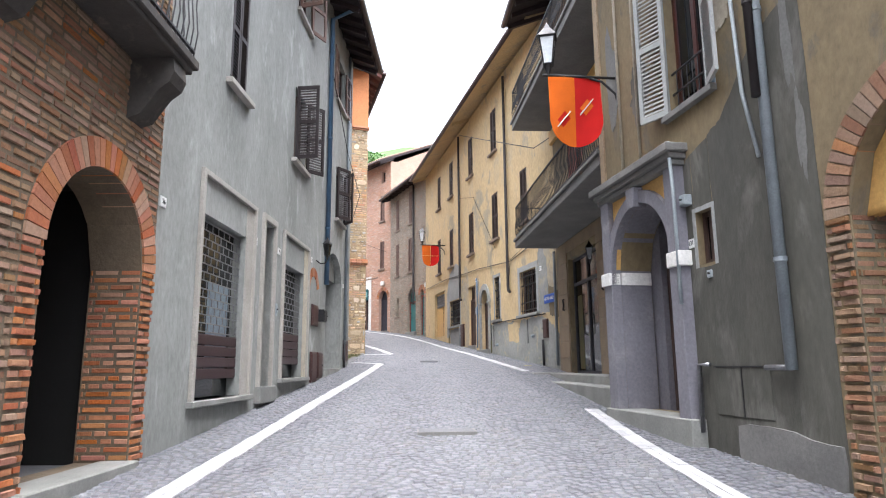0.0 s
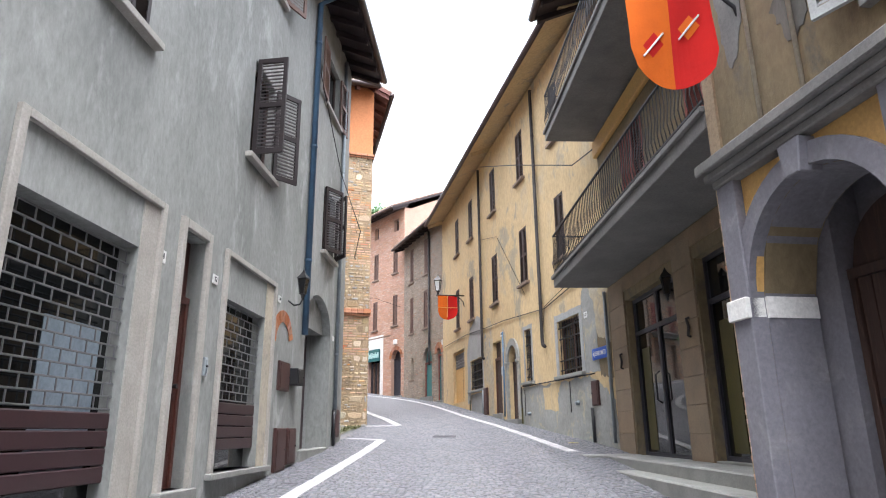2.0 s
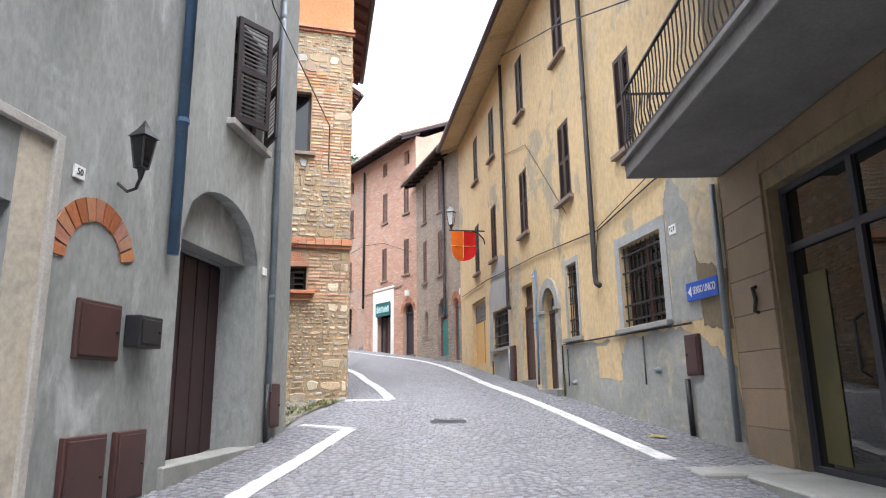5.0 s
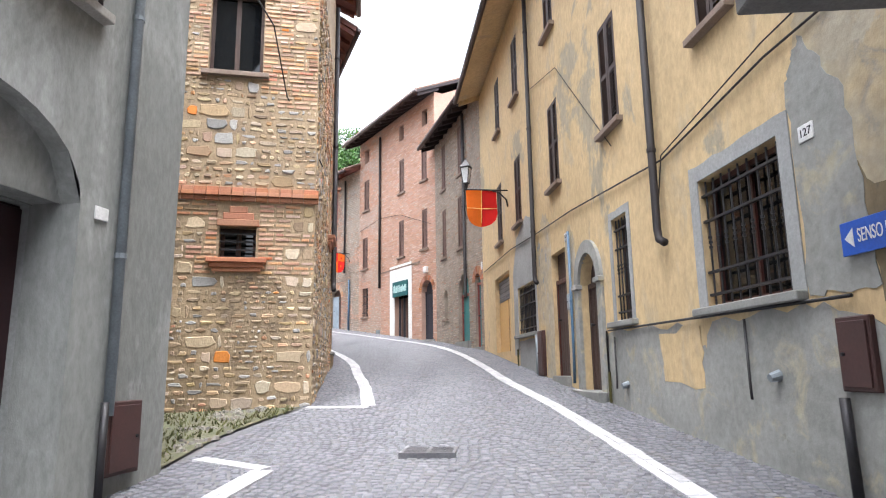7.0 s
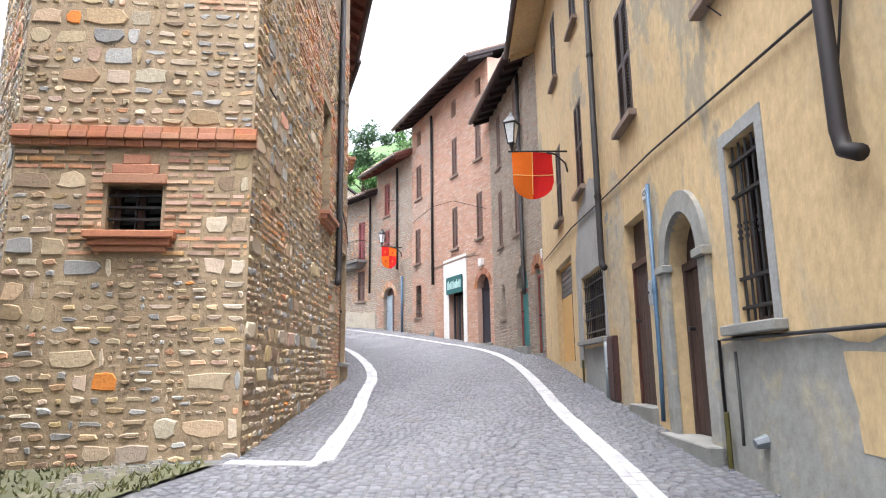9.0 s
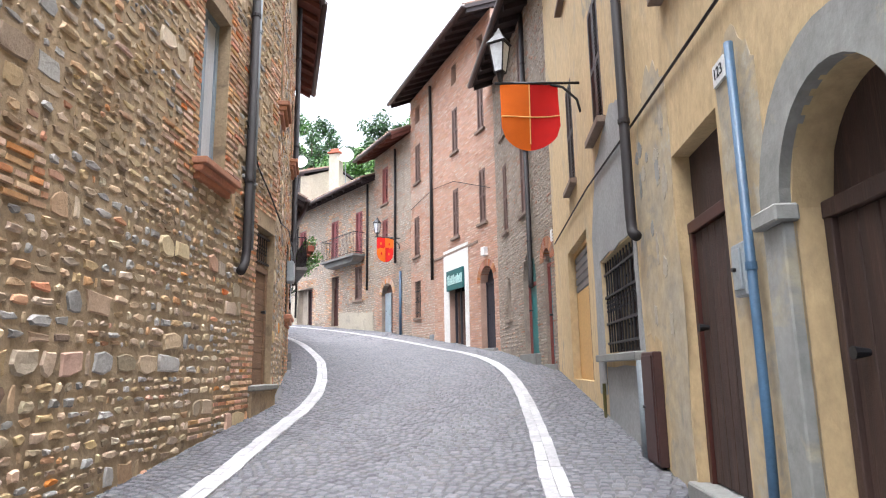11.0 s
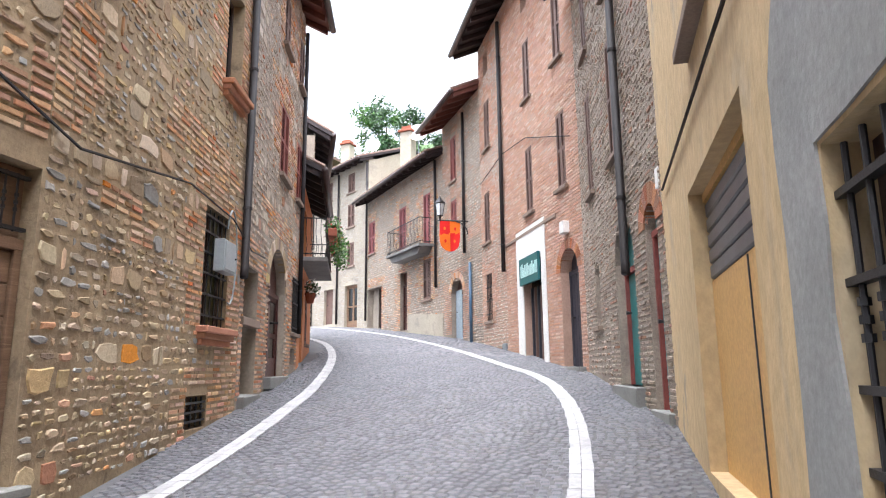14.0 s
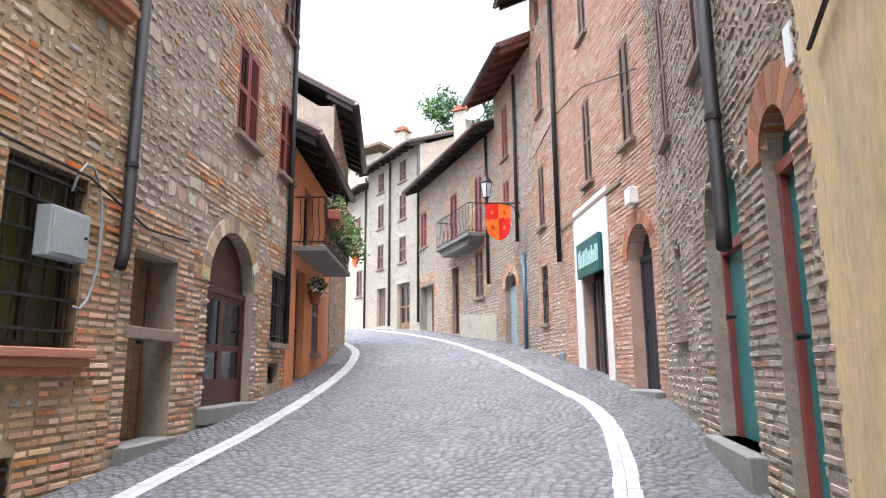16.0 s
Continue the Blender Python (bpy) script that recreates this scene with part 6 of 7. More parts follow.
for z0, z1, d, e in ((3.54, 3.61, 0.17, 0.25), (3.61, 3.68, 0.22, 0.29), (3.68, 3.78, 0.27, 0.34)):
    b = Build()
    b.box(fr, parch[0] - e, parch[1] + e, -0.02, d, z0, z1)
    part("cornice", b, "concrete", portal, bevel=0.012)
for s0, s1 in ((parch[0] - 0.27, parch[0] + 0.0), (parch[1], parch[1] + 0.27)):
    b = Build()
    b.box(fr, s0, s1, 0.0, 0.17, 2.38, 2.55)
    part("impost", b, "white", portal, "white painted impost block", bevel=0.008)
for s0, s1 in ((parch[0] - 0.002, parch[0] + 0.025), (parch[1] - 0.025, parch[1] + 0.002)):
    b = Build()
    b.box(fr, s0, s1, -0.44, 0.0, 2.38, 2.55)
    part("impost", b, "white", portal, "white painted impost band")
b = Build()
b.box(fr, parch[1] - 0.012, parch[1] + 0.002, -0.44, -0.001, 0.72, 2.38)
b.box(fr, parch[0] - 0.002, parch[0] + 0.012, -0.44, -0.001, 0.72, 2.38)
b.box(fr, parch[1] - 0.012, parch[1] + 0.002, -0.44, -0.001, 2.55, 2.565)
part("reveal", b, "lilac", portal)
rv = Build()
xs_ = [(parch[0] + (parch[1] - parch[0]) * i / 20) for i in range(21)]
for a, c in zip(xs_, xs_[1:]):
    za, zc = arch_top(parch, a) - 0.006, arch_top(parch, c) - 0.006
    rv.face([fr.at(a, -0.001, za), fr.at(c, -0.001, zc), fr.at(c, -0.44, zc), fr.at(a, -0.44, za)])
part("reveal", rv, "lilac", portal)
b = Build()
b.prism(fr, [((parch[0] + parch[1]) / 2 - 0.08, 3.27), ((parch[0] + parch[1]) / 2 + 0.08, 3.27), ((parch[0] + parch[1]) / 2 + 0.12, 3.53), ((parch[0] + parch[1]) / 2 - 0.12, 3.53)], 0.0, 0.19)
part("keystone", b, "lilac", portal, bevel=0.01)
for a0, a1, e0, e1 in ((-0.3, parch[1] - parch[0] + 0.3, -0.9, -0.75), (-0.3, 0.2, -0.75, -0.47), (parch[1] - parch[0] - 0.25, parch[1] - parch[0] + 0.3, -0.75, -0.47)):
    b = Build()
    b.box(fr, parch[0] + a0, parch[0] + a1, e0, e1, 0.5, 3.9)
    part("inner_wall", b, "lilac", h)
door(h, fr, (parch[0] + 0.2, parch[1] - 0.25, 0.72, 3.2, 0.5), 0.56, "wood", "v", "dark red-brown double door inside the portal")
step(fr, parch[0] - 0.3, parch[1] + 0.3, 0.18, 0.4, 0.73, h)
window(h, fr, *swn[:4], None, sill=None, rec=0.08)
surround(h, fr, swn[0], swn[1], swn[2], swn[3], 0.05, "palegrey", 0.012)
window(h, fr, *bw[:4], None, frame_m="redwood", sill="concrete", rec=0.12, sillout=0.08)
for hs, ww, an in ((bw[1] - 0.02, 0.42, 22), (bw[0] + 0.02, 0.42, 160)):
    part("shutter", shutter_leaf(fr, hs, ww, bw[2], bw[3], an, d0=0.03), "greysh", h, "pale grey louvred shutter standing open")
b = Build()
for z in (4.46, 4.72):
    b.box(fr, bw[0], bw[1], -0.06, -0.04, z, z + 0.02)
for i in range(7):
    b.tube([fr.at(bw[0] + 0.06 + i * 0.11, -0.05, 4.24), fr.at(bw[0] + 0.06 + i * 0.11, -0.05, 4.73)], 0.008, n=5)
part("window_rail", b, "iron", h)
surround(h, fr, bw[0], bw[1], bw[2], bw[3], 0.09, "bluewin", 0.008)
pipe(h, [fr.at(8.03, 0.07, 8.4), fr.at(8.03, 0.07, 1.25)], 0.05, "greypipe", label="weathered grey-green downpipe")
pipe(h, [fr.at(8.0, 0.17, 8.4), fr.at(8.0, 0.17, 3.7)], 0.04, "pipe", label="dark brown downpipe stub")
pipe(h, [fr.at(8.55, 0.05, 8.4), fr.at(8.35, 0.05, 3.9), fr.at(8.2, 0.05, 3.2)], 0.02, "box", "conduit", clips=False)
for s in (10.45, 10.95):
    pipe(h, [fr.at(s, 0.04, 8.4), fr.at(s, 0.04, 3.8)], 0.018, "cream", "conduit", clips=False)
pipe(h, [fr.at(9.50, 0.2, 3.8), fr.at(9.53, 0.16, 3.2), fr.at(9.53, 0.16, 1.95)], 0.02, "box", "conduit", clips=False)
b = Build()
b.box(fr, 8.38, 9.22, 0.004, 0.016, 0.80, 1.27)
gdoor = part("gas_hatch", b, "darkgrey", h, "grey double hatch doors low in the wall", bevel=0.004)
b = Build()
b.box(fr, 8.79, 8.805, 0.016, 0.024, 0.8, 1.27)
b.box(fr, 8.36, 9.24, 0.016, 0.024, 1.27, 1.285)
part("hatch_gap", b, "iron", gdoor)
pipe(h, [fr.at(9.25, 0.06, 1.30), fr.at(9.44, 0.06, 1.30), fr.at(9.46, 0.06, 0.6)], 0.025, "zinc", "gas_pipe", clips=False)
pipe(h, [fr.at(8.02, 0.07, 1.27), fr.at(8.36, 0.07, 1.27)], 0.025, "zinc", "gas_pipe", clips=False)
number_plate(fr, 9.48, 2.62, "131", 0.11, 0.10)
wall_box(fr, 9.42, 9.53, 3.05, 3.17, 0.1, "box", "alarm_box", "small pale box with cables beside the portal", "alarm box")
wall_box(fr, 9.14, 9.22, 2.2, 2.28, 0.03, "box", "doorbell", "small bell push under the little window", "doorbell")
roof(h, fr, 0, fr.L, 8.6, depth=7, rise=1.4, out=0.7)
shell(h, fr, 8.6, 7, 1.4, "ochre", d0=-0.45)
# the corner towards the shop, in brick
cf = Frame((2.894, 9.07), (3.98, 9.07), -1)
wq = part("corner_wall", wall_build(cf, 0, cf.L, 8.6, [], 0.2), "mortar", h, "brick return wall")
masonry(wq, cf, 0, cf.L, 0.7, 8.5, [], "brick", ("stone", "brick", "stone_o", "brick_o"), 44, proud=0.012)
masonry(w, fr, fr.L - 0.17, fr.L, 0.7, 3.5, [], "brick", ("stone", "brick", "stone_o", "brick_o"), 45, proud=0.012)
banner((3.02, 8.42, 5.33), (1.98, 8.42, 5.36), 1.02, "diamonds")

# ================= RIGHT: shop with balconies =================
h = house("shop_house", "SH", "ochre house with a glazed shop and two long balconies")
fr = FR["SH"]
d1, d2 = (3.25, 5.48, 1.12, 3.80, 0.0), (0.3, 2.5, 1.15, 3.80, 0.0)
q1, q2, q3, q4 = (1.0, 2.2, 4.6, 6.8, 0), (3.9, 5.1, 4.6, 6.8, 0), (1.0, 2.2, 7.8, 9.8, 0), (3.9, 5.1, 7.8, 9.8, 0)
w = part("wall", wall_build(fr, -0.5, fr.L, 10.9, [d1, d2, q1, q2, q3, q4], 0.45), "ochre", h, "tan ochre plaster wall")
for s0, s1 in ((5.53, 6.42), (2.54, 3.21), (-0.45, 0.26)):
    z = 1.1
    k = 0
    while z < 4.1:
        b = Build()
        b.box(fr, s0, s1, 0.0, 0.03, z + 0.003, min(4.15, z + 0.38) - 0.003)
        part("cladding_slab", b, "travertine", w, bevel=0.004)
        z += 0.38
b = Build()
b.box(fr, 0.0, 6.45, 0.002, 0.025, 3.98, 4.24)
part("fascia", b, "travertine", w)
for o in (d1, d2):
    s0, s1, z0, z1, _ = o
    b = Build()
    fz = 0.06
    mid = s0 + (s1 - s0) * 0.5
    for a in ((s0, s0 + fz, z0, z1), (s1 - fz, s1, z0, z1), (s0 + fz, s1 - fz, z1 - fz, z1), (s0 + fz, s1 - fz, z0, z0 + fz), (mid - 0.04, mid + 0.04, z0, z1), (s0 + fz, s1 - fz, 3.15, 3.22)):
        b.box(fr, a[0], a[1], -0.20, -0.12, a[2], a[3])
    sd = part("shop_door", b, "navy", h, "dark framed glazed shop door")
    g = Build()
    g.box(fr, s0 + 0.02, s1 - 0.02, -0.165, -0.155, z0 + 0.02, z1 - 0.02)
    part("pane", g, "shopglass", sd, "dark reflecting shop glass")
    g = Build()
    g.box(fr, s1 - 0.55, s1 - 0.2, -0.152, -0.146, z0 + 0.1, z1 - 0.9)
    part("display_panel", g, "yellowpanel", sd)
    g = Build()
    g.tube([fr.at(mid + 0.1, -0.12, 1.95), fr.at(mid + 0.1, -0.04, 2.0), fr.at(mid + 0.1, -0.04, 2.4), fr.at(mid + 0.1, -0.12, 2.45)], 0.016, n=6)
    part("door_handle", g, "iron", sd, smooth=True)
    g = Build()
    g.box(fr, s0, s1, -0.45, 0.02, z0 - 0.3, z0 + 0.004)
    part("threshold", g, "slab", sd, bevel=0.008)
for o in (q1, q2, q3, q4):
    window(h, fr, *o[:4], "closed", "redshut" if o[2] < 7 else "brownsh", None, rec=0.14)
for z0, edge0, nm in ((4.27, 1.08, "balcony"), (7.45, 1.08, "balcony")):
    b = Build()
    b.box(fr, -0.48, 6.5, -0.05, edge0, z0, z0 + 0.17)
    bl = part("balcony", b, "concrete", h, "long concrete balcony slab with stained edge", bevel=0.01)
    for c0, c1, e0, e1, nm in ((6.54, 0.24, edge0 - 0.12, edge0 + 0.04, "edge_moulding"), (6.5, 0.2, -0.05, edge0 - 0.12, "balcony_floor")):
        b = Build()
        b.box(fr, -0.48, c0, e0, e1, z0 + 0.17, z0 + c1)
        part(nm, b, "concrete", bl, bevel=0.01)
    railing(bl, fr, -0.43, 6.48, edge0 - 0.03, z0 + 0.24, 0.82, gap=0.10)
b = Build()
b.box(fr, 0, 6.5, 0.0, 0.10, 7.05, 7.40)
part("awning_box", b, "ochrepanel", h, bevel=0.02)
roof(h, fr, 0, fr.L, 10.9, depth=7, rise=1.4, out=1.15)
shell(h, fr, 10.9, 7, 1.4, "ochre", d0=-0.45)
for y0, y1, x0, z in ((14.9, 16.1, 2.95, 1.14), (9.12, 14.9, 2.98, 0.98)):
    b = Build()
    b.box(WORLD, x0, 3.9, y0, y1 - 0.004, 0.3, z)
    t = single("stone_step", b, "slab", (3.4, y0, 0.5), "broad grey stone step in front of the shop", "step", "shop steps", bevel=0.018)
b = Build()
b.box(WORLD, 3.3, 3.9, 9.12, 14.88, 0.9, 1.13)
single("stone_step", b, "slab", (3.6, 12, 0.98), "upper grey stone step before the shop door", "step", "shop steps", bevel=0.018)
lantern(fr.at(2.9, 0.26, 3.35), fr, scale=0.6, label="small black iron wall lantern beside the shop door", pane="glass")
for s, z in ((5.85, 2.75), (2.8, 2.9)):
    b = Build()
    b.tube([fr.at(s, 0.03, z - 0.13), fr.at(s, 0.07, z - 0.12), fr.at(s, 0.05, z), fr.at(s, 0.07, z + 0.12), fr.at(s, 0.03, z + 0.13)], 0.022, n=6)
    single("wall_hook", b, "iron", fr.at(s, 0.03, z), "black curled iron bracket on the stone cladding", "iron bracket", "wall brackets", smooth=True)

# ================= RIGHT: long yellow house =================
h = house("yellow_house", "Y", "long three-storey yellow plastered house with brown shutters")
fr = FR["Y"]
YW = (1.48, 2.80, 2.76, 4.03, 0.0)
SL = (4.70, 5.25, 2.80, 4.20, 0.0)
AR = (5.90, 6.78, 1.85, 3.94, 0.46)
D3 = (7.54, 8.44, 2.05, 4.27, 0.0)
BW = (9.77, 11.46, 2.94, 4.0, 0.0)
GA = (12.42, 14.42, 2.62, 4.62, 0.0)
wins2 = [(c - 0.32, c + 0.32, 5.50, 7.10, 0.0) for c in (5.03, 7.95, 11.08, 13.4)] + [(1.98, 2.55, 5.50, 7.10, 0.0)]
wins3 = [(c - 0.31, c + 0.31, 8.56, 10.1, 0.0) for c in (5.03, 7.93, 11.03, 13.35)] + [(1.98, 2.55, 8.56, 10.1, 0.0)]
w = part("wall", wall_build(fr, 0, fr.L, 10.95, [YW, SL, AR, D3, BW, GA] + wins2 + wins3, 0.42), "yellow", h, "faded yellow plaster wall, stained and cracked")
for i, o in enumerate(wins2 + wins3):
    window(h, fr, *o[:4], "closed", "shutter", "sill", rec=0.15, sillout=0.1, over=0.12, slat=0.05)
irregular(h, fr, [(0.02, 0.8), (3.0, 1.1), (5.75, 1.4), (5.75, 2.66), (4.6, 2.68), (3.3, 2.62), (2.9, 2.3), (2.75, 2.62), (1.4, 2.66), (0.7, 2.5), (0.02, 2.1)], "patch", 0.006, "lower_plaster", 6, 6, 0.05, "grey patched cement dado")
irregular(h, fr, [(3.0, 2.0), (3.9, 2.05), (3.95, 2.58), (3.0, 2.6)], "yellow", 0.010, "plaster_patch", 7, 5, 0.05)
irregular(h, fr, [(0.02, 2.5), (0.6, 2.6), (0.75, 3.6), (0.5, 5.2), (0.02, 5.6)], "ochre", 0.004, "plaster_patch", 8, 10, 0.035, "bare brownish plaster where the paint has gone")
irregular(h, fr, [(0.6, 2.7), (1.3, 2.7), (1.3, 4.4), (1.1, 4.7), (0.7, 4.1)], "patch", 0.008, "plaster_patch", 18, 10, 0.03)
surround(h, fr, YW[0], YW[1], YW[2], YW[3], 0.16, "palegrey", 0.012)
surround(h, fr, SL[0], SL[1], SL[2], SL[3], 0.10, "palegrey", 0.012, seed=5)
irregular(h, fr, [(9.58, 2.9), (9.75, 2.9), (9.75, 4.02), (11.48, 4.02), (11.48, 2.5), (11.95, 2.5), (11.9, 4.4), (11.4, 5.2), (10.4, 5.5), (9.7, 5.3)], "palegrey", 0.010, "plaster_patch", 23, 6, 0.025, "smooth pale grey render over the window")
irregular(h, fr, [(9.6, 1.95), (11.4, 2.2), (11.4, 2.8), (9.6, 2.8)], "palegrey", 0.008, "plaster_patch", 24, 4, 0.02)
for o, nv in ((YW, 9), (SL, 5), (BW, 12)):
    window(h, fr, *o[:4], None, frame_m="redwood" if o is YW else "wood", sill=None, rec=0.14)
    b = Build()
    b.box(fr, o[0] - 0.16, o[1] + 0.16, -0.22, 0.10, o[2] - 0.08, o[2] - 0.002)
    part("sill", b, "slab", h, bevel=0.01)
    z0, z1 = o[2], o[3]
    grille(h, fr, o[0], o[1], z0, z1, nv, [z0 + 0.12, z0 + 0.34, z1 - 0.42, z1 - 0.16], d=-0.04, r=0.010)
irregular(h, fr, [(8.46, 1.9), (9.04, 2.0), (9.06, 3.0), (9.5, 3.05), (9.55, 4.3), (9.3, 4.9), (8.9, 5.2), (8.46, 4.9)], "peeling", 0.004, "plaster_patch", 31, 6, 0.06, "peeling plaster worn through to grey and cream coats")
irregular(h, fr, [(6.98, 2.0), (7.5, 2.05), (7.5, 4.5), (7.2, 4.6), (6.98, 4.3)], "peeling", 0.004, "plaster_patch", 32, 6, 0.03)
irregular(h, fr, [(0.02, 3.2), (0.6, 3.4), (1.2, 4.6), (1.0, 5.3), (0.02, 5.5)], "peeling", 0.006, "plaster_patch", 33, 10, 0.03)
rng = random.Random(31)
for s, z, rs, rz in ((8.95, 3.5, 0.22, 0.5), (9.2, 4.4, 0.2, 0.3), (8.7, 4.3, 0.15, 0.4)):
    for k in range(5):
        flake(h, fr, s + rng.uniform(-1, 1) * rs, z + rng.uniform(-1, 1) * rz, rng.uniform(0.03, 0.08), rng.uniform(0.04, 0.12), rng.choice(("cream", "patch")), rng.uniform(0, 50), 0.007 + 0.0006 * k)
# arched stone doorway
door(h, fr, AR, 0.14, "wood", "v", "dark boarded arched door in a stone surround")
for s0, s1 in ((AR[0] - 0.2, AR[0]), (AR[1], AR[1] + 0.2)):
    b = Build()
    b.box(fr, s0, s1, -0.02, 0.05, 1.7, 3.42)
    part("door_jamb", b, "patch", h, "grey cement door surround", bevel=0.008)
    b = Build()
    b.box(fr, s0 - 0.03, s1 + 0.03, -0.02, 0.09, 3.42, 3.50)
    part("impost", b, "patch", h, bevel=0.01)
for i in range(16):
    t0, t1 = math.pi * i / 16, math.pi * (i + 1) / 16
    c, hh, zc, rz = (AR[0] + AR[1]) / 2, (AR[1] - AR[0]) / 2, AR[3] - AR[4], AR[4]
    b = Build()
    b.prism(fr, [(c - hh * math.cos(t0), zc + rz * math.sin(t0)), (c - (hh + 0.2) * math.cos(t0), zc + (rz + 0.2) * math.sin(t0)), (c - (hh + 0.2) * math.cos(t1), zc + (rz + 0.2) * math.sin(t1)), (c - hh * math.cos(t1), zc + rz * math.sin(t1))], -0.02, 0.05)
    part("arch_stone", b, "patch", h)
step(fr, AR[0] - 0.2, AR[1] + 0.2, 0.16, 1.5, 1.86, h)
door(h, fr, D3, 0.09, "wood", "v", "dark panelled double door with iron fanlight", frame_m="redwood", transom=3.76)
grille(h, fr, D3[0] + 0.06, D3[1] - 0.06, 3.80, 4.24, 8, [3.82, 4.22], d=-0.14, r=0.008)
step(fr, D3[0] - 0.05, D3[1] + 0.05, 0.06, 1.8, 2.06, h)
# garage
b = Build()
b.box(fr, GA[0] + 0.01, GA[1] - 0.01, -0.16, -0.12, GA[2], 3.96)
gg = part("garage_door", b, "ochrepanel", h, "ochre painted garage panel below grey roller slats")
for i in range(5):
    q = Build()
    q.box(fr, GA[0] + 0.03, GA[1] - 0.03, -0.17, -0.11, 3.97 + i * 0.115, 4.075 + i * 0.115)
    part("slat", q, "rollshutter", gg, bevel=0.012)
b = Build()
b.box(fr, GA[0] + 0.01, GA[1] - 0.01, -0.22, -0.1, 4.55, GA[3] - 0.005)
part("header", b, "ochrepanel", gg)
b = Build()
b.box(fr, GA[0] + 0.72, GA[0] + 0.735, -0.12, -0.112, GA[2], 3.95)
part("panel_gap", b, "ink", gg)
# pipes, cables, boxes
for s, z in ((3.62, 3.57), (9.42, 3.9)):
    pipe(h, [fr.at(s, 0.09, 10.7), fr.at(s, 0.09, z + 0.15), fr.at(s - 0.03, 0.09, z + 0.03), fr.at(s - 0.16, 0.09, z - 0.03)], 0.046, "pipe", label="dark brown downpipe with a bent shoe")
pipe(h, [fr.at(0.06, 0.06, 4.2), fr.at(0.06, 0.06, 1.3)], 0.035, "greypipe", label="grey corner pipe")
pipe(h, [fr.at(7.12, 0.06, 4.45), fr.at(7.12, 0.06, 2.5), fr.at(7.12, 0.07, 1.95)], 0.024, "bluepipe", label="pale blue painted pipe")
pipe(h, [fr.at(0.85, 0.03, 2.66), fr.at(5.5, 0.03, 2.7), fr.at(5.62, 0.03, 2.7), fr.at(5.62, 0.03, 1.75)], 0.014, "iron", "conduit", clips=False)
for s in (2.15, 5.3):
    pipe(h, [fr.at(s, 0.04, 2.6), fr.at(s, 0.04, 2.05), fr.at(s - 0.04, 0.06, 1.92)], 0.012, "iron", "gas_pipe", clips=False)
for s, z in ((1.78, 2.12), (5.0, 1.98)):
    b = Build()
    b.tube([fr.at(s, 0.0, z), fr.at(s, 0.09, z - 0.02)], [0.05, 0.035], n=8)
    part("vent_cap", b, "greypipe", h)
for s0, z0 in ((5.55, 1.72), (11.45, 2.2)):
    b = Build()
    b.tube([fr.at(s0, 0.05, z0), fr.at(s0, 0.05, z0 + 0.42)], 0.02, n=6)
    part("pipe_sleeve", b, "yellowpanel", h, "yellow gas pipe sleeve")
cb = Build()
cb.tube([fr.at(s, 0.03, z) for s, z in ((0.0, 4.75), (1.5, 4.72), (3.5, 4.5), (5.0, 4.62), (7.0, 4.78), (9.5, 4.9), (12.0, 5.05), (16.0, 5.1))], 0.012, n=5)
part("cable", cb, "pipe", h, "thin cable pinned along the facade")
cb = Build()
cb.tube([fr.at(s, 0.035, z) for s, z in ((0.0, 4.95), (1.5, 4.85), (3.5, 4.55), (3.7, 3.9))], 0.008, n=5)
part("cable", cb, "pipe", h)
cb = Build()
cb.tube([fr.at(s, 0.03, z) for s, z in ((5.0, 5.2), (7.5, 7.6), (9.6, 8.1))], 0.007, n=5)
part("cable", cb, "pipe", h)
wall_box(fr, 0.70, 1.02, 2.02, 2.52, 0.05, "rustbox", "meter_cabinet", "rust-brown metal gas cabinet on the yellow house", "meter cabinet", "meter cabinets")
wall_box(fr, 9.10, 9.48, 2.05, 2.92, 0.07, "rustbox", "meter_cabinet", "tall rust-brown gas cabinet beside the barred window", "meter cabinet", "meter cabinets")
pipe(h, [fr.at(9.55, 0.06, 2.86), fr.at(9.56, 0.06, 1.9)], 0.04, "greypipe", "gas_pipe", clips=False)
pipe(h, [fr.at(1.0, 0.06, 1.98), fr.at(0.98, 0.06, 1.3)], 0.035, "iron", "gas_pipe", clips=False)
wall_box(fr, 7.2, 7.36, 3.15, 3.42, 0.06, "box", "mailbox", "small grey letterbox beside the door", "letterbox")
number_plate(fr, 1.12, 3.92, "127", 0.17, 0.13)
number_plate(fr, 7.4, 4.42, "123", 0.17, 0.13)
b = Build()
b.box(fr, 0.18, 0.86, 0.03, 0.045, 2.92, 3.15)
t = single("street_sign", b, "signblue", fr.at(0.5, 0, 3.04), "blue enamel one-way street sign with white arrow and words", "street sign", bevel=0.004)
b = Build()
b.prism(fr, [(0.82, 3.035), (0.74, 3.10), (0.74, 2.97)], 0.045, 0.049)
part("arrow", b, "signwhite", t)
text_on(fr, "SENSO UNICO", 0.46, 3.035, 0.13, 0.048, "signwhite", t, width=0.48)
roof(h, fr, 0, fr.L, 11.0, depth=8, rise=1.5, out=0.7, under="yellow", raft=50)
shell(h, fr, 11.0, 8, 1.5, "yellow", d0=-0.42)
banner((1.73, 28.17, 6.62), (0.66, 27.80, 6.58), 0.92, "halves")

